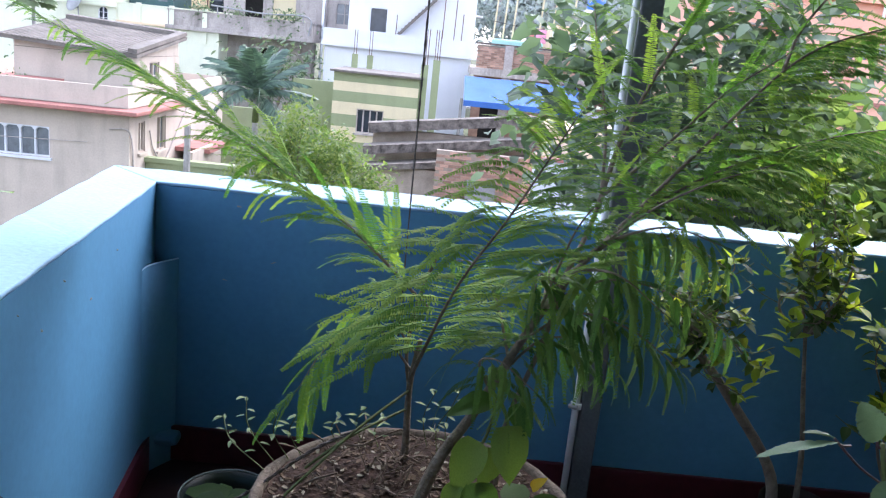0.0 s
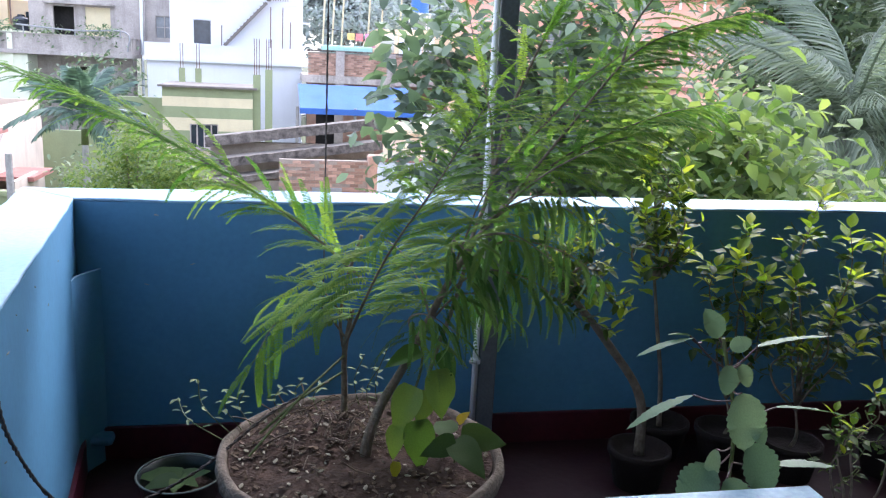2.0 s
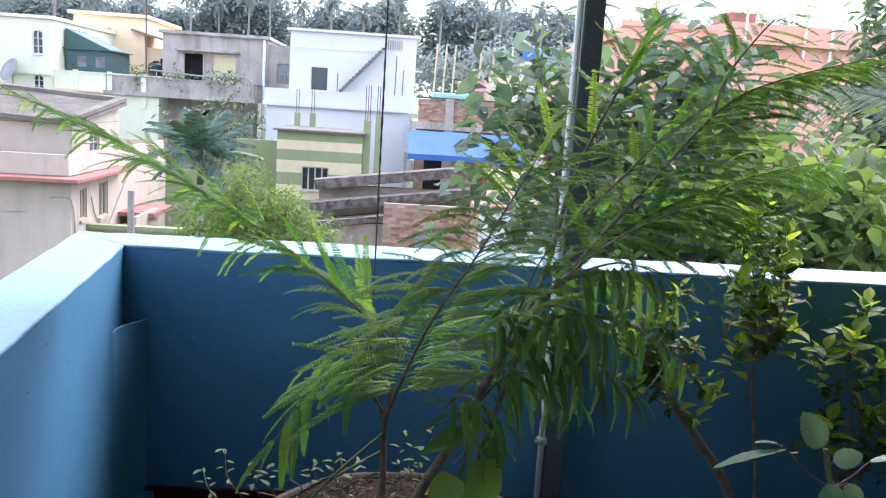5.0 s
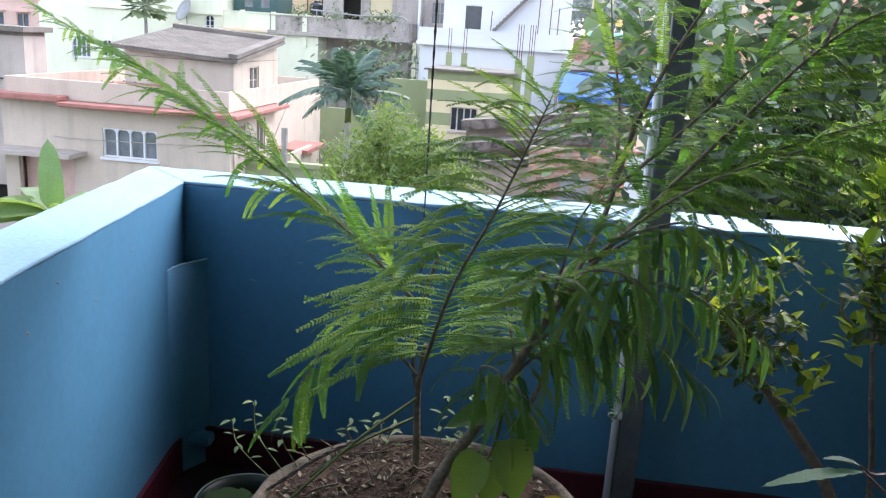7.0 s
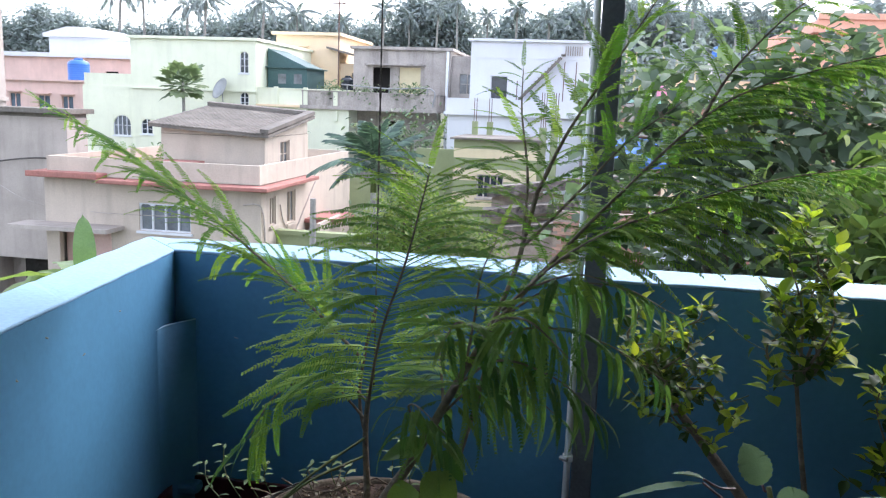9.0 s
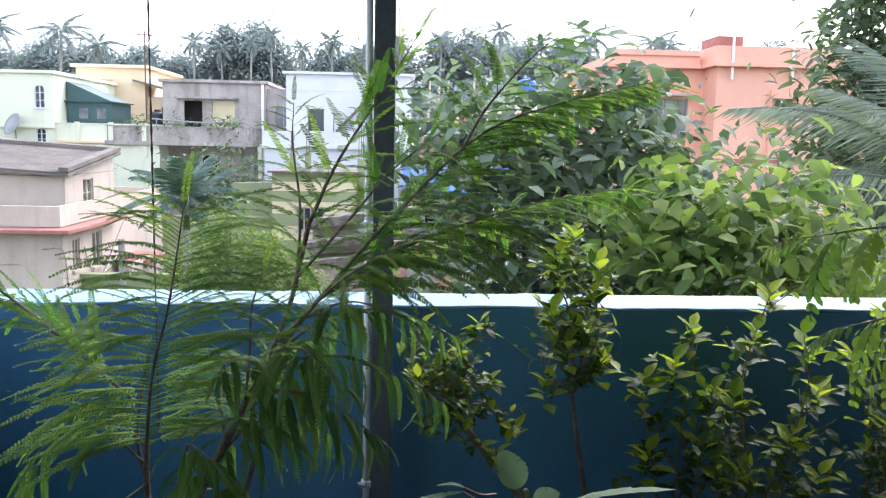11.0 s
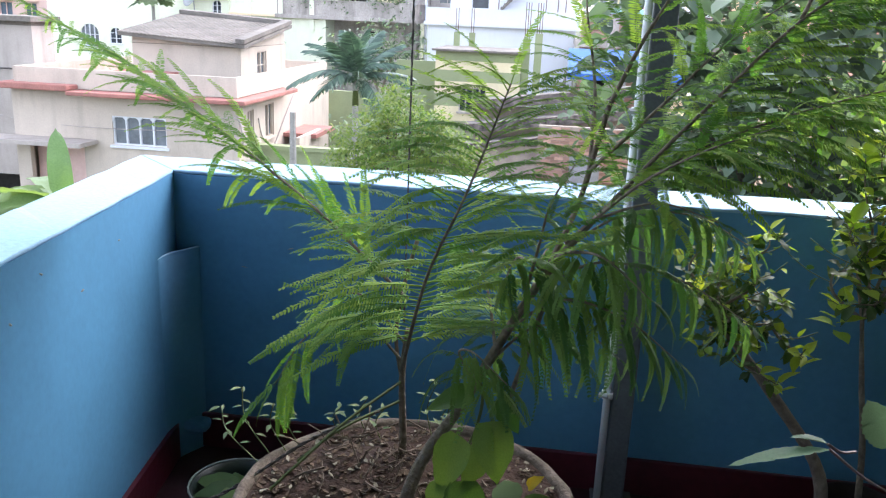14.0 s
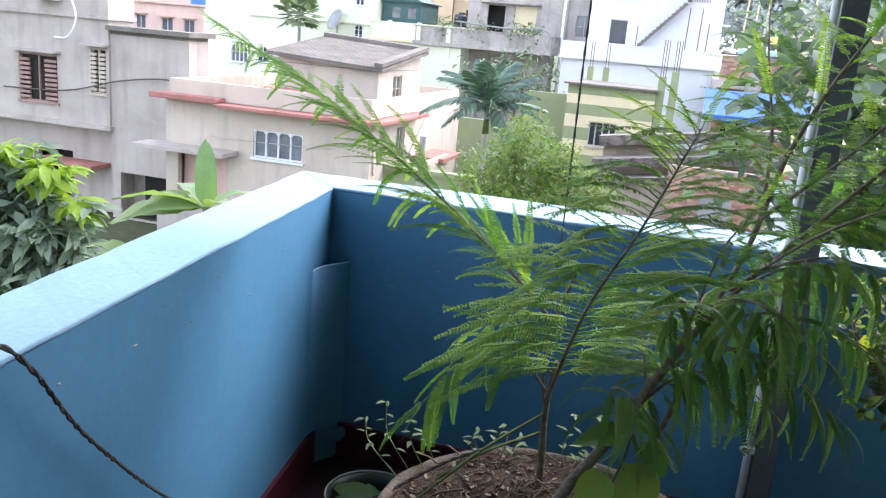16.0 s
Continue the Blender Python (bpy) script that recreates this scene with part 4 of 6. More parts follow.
sheet = thing("tin_roof", (7.5, 36.5, -1), "corrugated grey tin lean-to roof", "roof sheet")
bm = bmesh.new()
bmesh.ops.create_grid(bm, x_segments=60, y_segments=3, size=0.5)
for v in bm.verts:
    u, w = v.co.x + 0.5, v.co.y + 0.5
    v.co = Vector((5.9 + u * 3.2, 35.2 + w * 3.0, -1.75 + w * 1.1 + 0.05 * math.sin(u * 2 * math.pi * 15)))
part("sheet", bm, METAL, sheet)
for x in (6.0, 9.0):
    part("pole", tube(bmesh.new(), [(x, 35.4, GZ), (x, 35.4, -1.7)], 0.06, 6), CONCRETE, sheet)
line = thing("washing_line", (4.5, 45, 2), "rooftop washing line between bamboo poles", "washing line")
part("cord", tube(bmesh.new(), glide([(2.2, 45, 3.2), (4.3, 45, 3.0), (6.3, 45, 3.2)], 5), 0.015, 4), ROPE, line)
for x in (2.2, 2.7, 3.2, 4.6, 5.3, 6.3):
    part("bamboo_pole", tube(bmesh.new(), [(x, 45.1, 0.74), (x + 0.15, 45.2, 4.9)], 0.05, 5), YELLOWISH, line)
for x0, x1, z0, mt, nm in ((3.55, 3.95, 2.65, CLOTH_YELLOW, "yellow"), (4.0, 4.4, 2.6, CLOTH_RED, "red"), (4.5, 5.05, 2.3, CLOTH_PINK, "pink"), (5.35, 6.1, 2.1, CLOTH_PALE, "pale")):
    bm = bmesh.new()
    bmesh.ops.create_grid(bm, x_segments=8, y_segments=6, size=0.5)
    for v in bm.verts:
        u, w = v.co.x + 0.5, v.co.y + 0.5
        v.co = Vector((x0 + u * (x1 - x0), 44.97 + 0.06 * math.sin(u * 9 + x0 * 3) * (1 - w), z0 + w * (3.0 - z0)))
    ob = part("cloth", bm, mt, None, smooth=True)
    s = ob.modifiers.new("thickness", "SOLIDIFY")
    s.thickness = 0.01
    tagged(ob, nm + " cloth drying on the washing line", "cloth", "washing")
tub = part("washtub", boxes((2.2, 4.9, 44.6, 45.2, 0.745, 2.32), bevel=0.1), CYAN)
tagged(tub, "turquoise plastic-covered trough on the roof", "trough")

# ruined mossy sheds
h = thing("ruined_shed", (0.8, 28, GZ), "ruined brick shed with mossy sloping roof edges", "ruin")
for dz, y, wz in ((0.0, 30.5, 0.36), (-0.62, 29.0, 0.30), (-1.08, 28.0, 0.2)):
    tilt = Matrix.Translation((-2.6, y, -1.75 + dz)) @ Euler((0, radians(-7.5), radians(4))).to_matrix().to_4x4()
    bm = boxes((0, 6.4, 0, 0.25, 0, wz))
    bmesh.ops.subdivide_edges(bm, edges=[e for e in bm.edges if e.calc_length() > 2], cuts=44)
    for v in bm.verts:
        v.co.z += 0.035 * noise.noise(v.co * 6)
    bm.transform(tilt)
    part("roof_edge", bm, MOSS, h, "mossy blackened slab edge")
    bm = boxes((0, 6.35, 0.252, 1.6, 0.02, wz - 0.08))
    bm.transform(tilt)
    part("roof_slab", bm, ROOF_GREY, h)
brick_wall(h, 0.0, 3.4, 27.6, -4.0, -1.75, 0.30, 0.11, 0.015, 0.12)
part("ragged_end", boxes((3.0, 3.6, 27.4, 28.0, -4.6, -1.55), bevel=0.08), BRICK, h)
part("tin_panel", boxes((1.1, 2.1, 27.2, 27.25, -4.2, -2.65)), METAL, h, "leaning grey tin panel")
part("back_wall", boxes((-2.5, 3.6, 31.2, 31.5, GZ, -1.6), (-2.5, 3.6, 28.3, 28.5, GZ, -2.6)), MORTAR, h)
h = thing("outhouse", (3.6, 24, GZ), "cream outhouse with a red-edged white wall", "outhouse")
part("white_wall", boxes((2.7, 4.9, 22.0, 22.2, GZ, -1.1)), WHITE, h)
part("red_edge", boxes((2.65, 4.95, 21.95, 22.25, -1.098, -1.0)), RED_TRIM, h)
part("cream_wall", boxes((3.3, 6.6, 23.4, 26, GZ, -0.42)), CREAM, h)
part("roof_edge", boxes((3.15, 6.8, 23.2, 26.2, -0.418, -0.28)), CREAM, h)
part("red_box", boxes((4.4, 5.6, 22.3, 23.2, GZ, -1.7)), RED_TRIM, h)

# salmon orange house
h = thing("house", (16, 40, GZ), "salmon orange two-storey house with roof pipes", "house", "houses")
block(h, 14.7, 22.5, 36, 48, GZ, 5.0, ORANGE, front=[(17.4, 18.3, 2.8, 3.7)])
window(h, "y", 17.4, 18.3, 2.8, 3.7, 36, PANE_PALE, ORANGE, bars=1, shade=ORANGE)
part("floor_band", boxes((14.6, 22.6, 35.85, 36.0, 0.95, 1.12)), RED_TRIM, h)
part("roof_edge", boxes((14.4, 22.8, 35.6, 48.3, 5.145, 5.3)), ORANGE, h)
parapet(h, 14.6, 22.6, 35.9, 48, 5.302, 6.05, ORANGE)
OW = [(12.3, 14.0, 2.1, 3.8)]
block(h, 10.4, 14.695, 37.5, 48, GZ, 5.0, ORANGE, front=OW, name="wing_wall")
window(h, "y", *OW[0], 37.5, PANE_PALE, BEIGE_GREY, bars=2, rows=1, shade=BEIGE_GREY)
part("roof_edge", boxes((10.0, 14.39, 37.1, 48.3, 5.145, 5.3)), ORANGE, h)
part("sloped_coping", boxes((10.2, 14.3, 37.2, 37.5, 5.7, 5.95)), ORANGE, h)
parapet(h, 10.2, 14.39, 37.3, 48, 5.302, 5.698, ORANGE)
for x in (15.3, 18.0, 19.2):
    part("roof_pipe", tube(bmesh.new(), [(x, 35.8, 4.6), (x, 35.8, 6.9)], 0.06, 8), PIPE_WHITE, h)
part("downpipe", tube(bmesh.new(), [(17.2, 35.9, -2), (17.2, 35.9, 4.2)], 0.06, 8), ORANGE, h)
part("head_room", boxes((15.0, 16.2, 37, 39, 5.302, 6.6)), RED_TRIM, h)
part("tank_top", boxes((18.2, 19.4, 37.5, 39, 5.302, 6.3), bevel=0.1), CYAN, h)

# blue tank on a stand, with a pale house under it
h = thing("house", (11, 60, GZ), "pale cream house seen through the trees", "house", "houses")
block(h, 6.5, 16, 56, 66, GZ, 3.6, CREAM, front=[(9.0, 10.2, 1.2, 2.6)])
window(h, "y", 9.0, 10.2, 1.2, 2.6, 56, PANE, WHITE, bars=1)
stand = thing("tank_stand", (9.4, 57, 3.74), "pale steel stand under the blue tank", "stand")
for x in (8.8, 10.0):
    for y in (56.5, 57.6):
        part("leg", boxes((x - 0.05, x + 0.05, y - 0.05, y + 0.05, 3.74, 4.85)), WHITE, stand)
part("platform", boxes((8.7, 10.1, 56.4, 57.7, 4.852, 4.95)), WHITE, stand)
water_tank(9.4, 57.05, 4.952, 0.6, 1.1)
mast = thing("roof_mast", (-16.6, 57, 1.2), "thin dark antenna mast above the rooftops", "mast")
part("pole", tube(bmesh.new(), [(-16.6, 57.2, 1.9), (-16.6, 57.2, 8.6)], 0.05, 5), RUST, mast)
part("crossbar", boxes((-17.1, -16.1, 57.15, 57.25, 8.3, 8.38)), RUST, mast)


# ---- leaves and limbs ----
def pinnate(name, length, pairs, blade, width, droop, mat, lean=62, fold=18, end_leaf=True):
    """A feather-like leaf along +x: a thin midrib with paired oblong leaflets, each a blade of its own."""
    bm = bmesh.new()
    rnd = random.Random(pairs * 7 + int(droop * 100))

    def rib(s):
        return Vector((length * (s - 0.12 * droop * s * s), 0.0, length * (0.14 * s - droop * s * s * (0.7 + 0.3 * s))))

    tube(bm, [rib(i / 7) for i in range(8)], [0.0016 * (1 - 0.75 * i / 7) * length / 0.26 for i in range(8)], 4)
    for i in range(pairs):
        s = 0.10 + 0.9 * (i + 0.5) / pairs
        p, q = rib(s), rib(min(1, s + 0.02)) if s < 0.98 else rib(s) + Vector((0.01, 0, -0.01 * droop))
        t = (q - p).normalized()
        size = blade * (0.55 + 0.45 * math.sin(math.pi * min(1, (s * 0.86 + 0.14)))) * (1 - 0.35 * s ** 4)
        for side in (1, -1):
            a = radians(lean + rnd.uniform(-6, 6))
            f = radians(fold + rnd.uniform(-14, 14))
            out = Vector((0, side * math.cos(f), -math.sin(f)))
            d = (t * math.cos(a) + out * math.sin(a)).normalized()
            n = t.cross(Vector((0, side, 0))).normalized() * side
            e = d.cross(n).normalized()
            w = width * rnd.uniform(0.85, 1.15) / 2
            vs = [bm.verts.new(p + d * size * u + e * w * k) for u, k in ((0.0, 0.0), (0.22, 1.0), (0.75, 1.0), (1.0, 0.0), (0.75, -1.0), (0.22, -1.0))]
            vs[3].co.z -= size * 0.10
            bm.faces.new((vs[0], vs[1], vs[5]))
            bm.faces.new((vs[1], vs[2], vs[4], vs[5]))
            bm.faces.new((vs[2], vs[3], vs[4]))
    return to_mesh(name, bm, mat)


def blade_mesh(name, outline, mat, cup=0.1, sag=0.2, wave=0.0, stalk=0.0, rows=7, seed=1):
    """A single leaf along +x. outline(s) gives the half width; folded along the midrib and drooping."""
    bm = bmesh.new()
    rnd = random.Random(seed)
    grid = []
    for i in range(rows + 1):
        s = i / rows
        h = outline(s)
        x = stalk + s
        z = -sag * s * s
        wv = wave * rnd.uniform(-1, 1)
        row = []
        for k in (-1.0, -0.5, 0.0, 0.5, 1.0):
            row.append(bm.verts.new((x - 0.04 * abs(k) * (s > 0.6), h * k, z + cup * h * abs(k) + wv * h * k)))
        grid.append(row)
    for r, q in zip(grid, grid[1:]):
        for k in range(4):
            bm.faces.new((r[k], q[k], q[k + 1], r[k + 1]))
    bmesh.ops.remove_doubles(bm, verts=bm.verts, dist=0.002)
    if stalk:
        tube(bm, [(0, 0, 0.0), (stalk * 0.5, 0, 0.01), (stalk, 0, 0)], 0.012, 4)
    return to_mesh(name, bm, mat, True)


def ovate(s):
    return 0.27 * math.sin(math.pi * s ** 0.75) ** 0.9 if 0 < s < 1 else 0.0


def heartshape(s):
    return 0.29 * (math.sin(math.pi * min(1, s * 0.93 + 0.07) ** 0.62)) ** 0.8 if s < 1 else 0.0


def roundish(s):
    return 0.36 * math.sin(math.pi * s ** 0.85) ** 0.6 * (1 + 0.07 * math.sin(s * 56)) if 0 < s < 1 else 0.0


FEATHER = [pinnate("feather_leaf", 0.27, 36, 0.0215, 0.0050, d, FERN, lean, fold) for d, lean, fold in ((0.10, 64, 6), (0.24, 60, 10), (0.42, 62, 16), (0.18, 66, 24))]
FEATHER_LOW = [pinnate("feather_leaf", 0.27, 30, 0.0270, 0.0066, d, FERN_SHADE_TONE, 54, fold) for d, fold in ((0.45, 26), (0.75, 40), (0.95, 32))]
FEATHER_FINE = [pinnate("feather_leaf", 0.28, 40, 0.0180, 0.0043, d, FERN, lean, fold) for d, lean, fold in ((0.20, 64, 6), (0.34, 60, 12), (0.50, 62, 18))]
OVATES = [blade_mesh("leaf", ovate, OVATE, c, s, w, 0.12, seed=i) for i, (c, s, w) in enumerate(((0.2, 0.12, 0.1), (0.35, 0.3, 0.15), (0.1, 0.22, 0.2)))]
OVATES_NEW = [blade_mesh("leaf", ovate, OVATE_NEW, c, s, w, 0.1, seed=i + 5) for i, (c, s, w) in enumerate(((0.3, 0.05, 0.1), (0.45, 0.2, 0.1)))]
HEARTS = [blade_mesh("leaf", heartshape, HEART, c, s, w, 0.0, rows=9, seed=i + 9) for i, (c, s, w) in enumerate(((0.22, 0.10, 0.06), (0.35, 0.2, 0.1)))]
NARROW = blade_mesh("leaf", lambda s: 0.5 * roundish(s), GREYLEAF, 0.10, 0.10, 0.05, 0.0, rows=26, seed=19)
ROUNDS = [blade_mesh("leaf", roundish, GREYLEAF, c, s, w * 0.6, 0.0, rows=26, seed=i + 12) for i, (c, s, w) in enumerate(((0.25, 0.12, 0.08), (0.15, 0.12, 0.05)))]
RND = random.Random(11)


def feathered(plant, line, spacing, start, size, kinds, spread=62, hang=0.0, taper=0.6, r0=0.008, name="branch", bark=BARK, flat=0.35, rise=0.0):
    """A branch along line with feather leaves in two ranks, longest in the middle."""
    pts = glide(line, 8)
    part(name, tube(bmesh.new(), pts, [r0 * (1 - 0.75 * i / (len(pts) - 1)) for i in range(len(pts))], 6), bark, plant, smooth=True)
    lens = [0.0]
    for a, b in zip(pts, pts[1:]):
        lens.append(lens[-1] + (b - a).length)
    total, s, side = lens[-1], start * lens[-1], 1
    while s < total:
        i = max(j for j in range(len(lens)) if lens[j] <= s)
        i = min(i, len(pts) - 2)
        f = (s - lens[i]) / max(1e-6, lens[i + 1] - lens[i])
        p = pts[i].lerp(pts[i + 1], f)
        d = (pts[i + 1] - pts[i]).normalized()
        lat = Vector((0, 0, 1)).cross(d)
        lat = (lat.normalized() if lat.length > 0.2 else Vector((1, 0, 0)))
        up = d.cross(lat).normalized()
        if up.z < 0:
            up = -up
        g = s / total
        a = radians(spread * (1.15 - 0.5 * g) + RND.uniform(-7, 7))
        turn = rise + RND.gauss(0, flat)
        out = (lat * math.cos(turn) + up * math.sin(turn)) * (1 if side % 2 else -1)
        v = (d * math.cos(a) + out * math.sin(a) - Vector((0, 0, hang * RND.uniform(0.6, 1.3)))).normalized()
        sz = size * (1 - taper * max(0, (g - 0.35) / 0.65)) * RND.uniform(0.8, 1.12)
        placed("leaf", RND.choice(kinds), oriented(p, v, (RND.uniform(-0.15, 0.15), RND.uniform(-0.22, 0.12), 1), RND.uniform(-0.2, 0.2), sz), plant)
        side += 1
        s += spacing * RND.uniform(0.5, 0.85)
    # unfolding tip
    placed("leaf", kinds[0], oriented(pts[-1], (pts[-1] - pts[-3]), (0, 0, 1), 0, size * 0.5), plant)


# ---- the big tub and its shrub ----
TC = (0.28, 1.97)
tub = thing("planter_tub", (*TC, 0), "large round weathered cement planter full of brown soil", "planter")
bm = lathe(bmesh.new(), [(0.30, 0.0), (0.335, 0.02), (0.385, 0.22), (0.412, 0.36), (0.430, 0.372), (0.438, 0.40), (0.434, 0.426), (0.426, 0.433), (0.412, 0.431), (0.404, 0.415), (0.400, 0.34)], 72, 0.004)
bmesh.ops.subdivide_edges(bm, edges=[e for e in bm.edges if abs(e.verts[0].co.z - e.verts[1].co.z) > 0.1], cuts=3, use_grid_fill=True)
for v in bm.verts:
    v.co += 0.006 * noise.noise_vector(v.co * 7) + 0.0035 * noise.noise_vector(v.co * 31)
bm.transform(Matrix.Translation((*TC, 0)))
part("shell", bm, POT_STONE, tub, smooth=True)
bm = bmesh.new()
R = 16
rings = [[bm.verts.new((0, 0, 0))]]
for i in range(1, R + 1):
    rings.append([bm.verts.new((0.403 * i / R * math.cos(a), 0.403 * i / R * math.sin(a), 0)) for a in (2 * math.pi * k / 48 for k in range(48))])
for k in range(48):
    bm.faces.new((rings[0][0], rings[1][k], rings[1][(k + 1) % 48]))
for r, s in zip(rings[1:], rings[2:]):
    for k in range(48):
        bm.faces.new((r[k], s[k], s[(k + 1) % 48], r[(k + 1) % 48]))


def soil_z(x, y):
    """Height of the soil in the tub, over its centre."""
    v = Vector((x, y, 0.3))
    mound = 0.055 * math.exp(-((x + 0.08) ** 2 + (y - 0.12) ** 2) / 0.04)
    return 0.412 + mound + 0.016 * noise.noise(v * 9) + 0.007 * noise.noise(v * 30)


for v in bm.verts:
    v.co.z = soil_z(v.co.x, v.co.y)
bm.transform(Matrix.Translation((*TC, 0)))
part("soil", bm, SOIL, tub, "dry brown soil with leaf litter", smooth=True)


def litter(name, label, count, size, mat, where, seed):
    bm = bmesh.new()
    rnd = random.Random(seed)
    for _ in range(count):
        a, r = rnd.uniform(0, 2 * math.pi), 0.39 * math.sqrt(rnd.random())
        x, y = r * math.cos(a), r * math.sin(a)
        if rnd.random() > where(x, y):
            continue
        s = size * rnd.uniform(0.5, 1.5)
        m = Matrix.Translation((TC[0] + x, TC[1] + y, soil_z(x, y) + 0.004)) @ Euler((rnd.uniform(-0.5, 0.5), rnd.uniform(-0.5, 0.5), rnd.uniform(0, 6))).to_matrix().to_4x4()
        w = rnd.uniform(0.35, 0.7)
        vs = [bm.verts.new(m @ Vector(c)) for c in ((-s, 0, 0), (-0.3 * s, w * s, 0.2 * s), (0.6 * s, 0.7 * w * s, 0.1 * s), (s, 0, 0.25 * s), (0.3 * s, -w * s, 0.25 * s), (-0.5 * s, -0.8 * w * s, 0.1 * s))]
        bm.faces.new(vs)
    me = to_mesh(name, bm, mat)
    ob = new(name, me)
    th = ob.modifiers.new("thickness", "SOLIDIFY")
    th.thickness = 0.002
    return tagged(ob, label, "leaf litter", kind="stuff")


litter("leaf_litter", "brown dead leaf scraps strewn over the soil", 1000, 0.0095, LITTER, lambda x, y: 0.35 + 0.65 * (y > -0.05), 3)
litter("pale_chips", "pale dry petal and leaf chips on the soil", 260, 0.0085, CHIP_PALE, lambda x, y: 0.75, 4)
bm = bmesh.new()
for i in range(46):
    a, r = RND.uniform(0, 6.3), RND.uniform(0.03, 0.3)
    x, y = r * math.cos(a) - 0.08, r * math.sin(a) + 0.1
    if x * x + y * y > 0.14:
        continue
    b, l = RND.uniform(0, 6.3), RND.uniform(0.04, 0.11)
    z = soil_z(x, y) + 0.008
    p = [(TC[0] + x, TC[1] + y, z), (TC[0] + x + 0.5 * l * math.cos(b), TC[1] + y + 0.5 * l * math.sin(b), z + RND.uniform(0.0, 0.05)), (TC[0] + x + l * math.cos(b + 0.3), TC[1] + y + l * math.sin(b + 0.3), z + RND.uniform(0, 0.07))]
    tube(bm, p, RND.uniform(0.0015, 0.0035), 4)
tagged(new("dry_twigs", to_mesh("dry_twigs", bm, TWIG)), "tangle of dry twigs on the soil", "twigs", kind="stuff")

shrub = thing("feathery_shrub", (0.22, 2.05, 0.40), "tall feathery-leaved shrub with thin brown stems in the cement planter", "shrub")
part("stem", tube(bmesh.new(), glide([(0.237, 2.15, 0.38), (0.236, 2.145, 0.52), (0.232, 2.13, 0.69), (0.25, 2.09, 0.84)], 6), [0.0125 - 0.00032 * i for i in range(19)], 8), BARK, shrub, smooth=True)
part("trunk", tube(bmesh.new(), glide([(0.285, 1.93, 0.38), (0.29, 1.93, 0.47), (0.33, 1.95, 0.58), (0.41, 1.98, 0.71), (0.53, 2.0, 0.95), (0.62, 2.0, 1.1), (0.72, 2.0, 1.23)], 6), [0.020 - 0.0004 * i for i in range(37)], 8), BARK, shrub, smooth=True)
part("stem", tube(bmesh.new(), glide([(0.50, 2.11, 0.40), (0.50, 2.10, 0.6), (0.56, 2.06, 0.85), (0.60, 2.03, 1.05)], 6), 0.007, 7), BARK, shrub, smooth=True)
part("stem", tube(bmesh.new(), glide([(0.57, 2.0, 1.02), (0.64, 2.03, 1.2), (0.67, 2.05, 1.33), (0.69, 2.06, 1.42)], 6), 0.0065, 7), BARK, shrub, smooth=True)

feathered(shrub, [(0.27, 1.95, 0.97), (0.0, 1.99, 1.19), (-0.45, 2.2, 1.41), (-1.02, 2.5, 1.60)], 0.0145, 0.06, 0.85, FEATHER, 38, 0.10, 0.72, 0.005, rise=0.55, flat=0.45)
feathered(shrub, [(0.232, 2.12, 0.72), (0.32, 1.91, 1.04), (0.42, 1.73, 1.28), (0.50, 1.56, 1.50)], 0.0098, 0.12, 1.15, FEATHER_FINE, 74, 0.05, 0.4, 0.0055, flat=0.16)
feathered(shrub, [(0.72, 2.0, 1.23), (0.88, 2.05, 1.41), (1.14, 2.2, 1.655), (1.40, 2.34, 1.76), (1.72, 2.5, 1.84)], 0.013, 0.05, 1.05, FEATHER[1:], 46, 0.34, 0.5, 0.0055, rise=0.0, flat=0.15)
feathered(shrub, [(0.72, 2.0, 1.23), (0.95, 2.1, 1.36), (1.3, 2.3, 1.46), (1.67, 2.6, 1.50)], 0.014, 0.05, 1.05, FEATHER[1:], 46, 0.32, 0.5, 0.005, rise=0.0, flat=0.15)
feathered(shrub, [(0.69, 2.06, 1.42), (0.76, 2.1, 1.58), (0.88, 2.2, 1.78), (0.98, 2.28, 1.95)], 0.022, 0.0, 0.9, FEATHER, 60, 0.15, 0.5, 0.006, flat=0.6)
feathered(shrub, [(0.66, 2.04, 1.28), (0.66, 2.12, 1.45), (0.63, 2.2, 1.62), (0.62, 2.3, 1.74)], 0.026, 0.05, 0.8, FEATHER, 60, 0.15, 0.5, 0.005, flat=0.6)
feathered(shrub, [(1.10, 2.18, 1.63), (1.18, 2.3, 1.75), (1.32, 2.4, 1.90), (1.45, 2.5, 2.0)], 0.024, 0.1, 0.9, FEATHER, 50, 0.15, 0.5, 0.005, rise=0.6, flat=0.4)
feathered(shrub, [(0.66, 2.04, 1.28), (0.80, 2.0, 1.44), (0.90, 1.98, 1.56), (1.02, 1.97, 1.66)], 0.026, 0.1, 0.9, FEATHER, 60, 0.15, 0.5, 0.005, flat=0.6)
feathered(shrub, [(0.62, 2.0, 1.12), (0.76, 1.95, 1.27), (0.88, 1.9, 1.36), (1.0, 1.86, 1.42)], 0.028, 0.1, 0.9, FEATHER, 60, 0.2, 0.5, 0.0045, flat=0.6)
feathered(shrub, [(0.53, 2.0, 0.95), (0.56, 1.92, 1.12), (0.58, 1.84, 1.24), (0.62, 1.76, 1.34)], 0.026, 0.1, 0.9, FEATHER, 66, 0.15, 0.5, 0.0045, flat=0.5)
part("stem", tube(bmesh.new(), glide([(0.234, 2.135, 0.66), (0.215, 2.12, 0.80), (0.235, 2.10, 0.95), (0.27, 2.07, 1.08)], 6), 0.0055, 6), BARK, shrub, smooth=True)
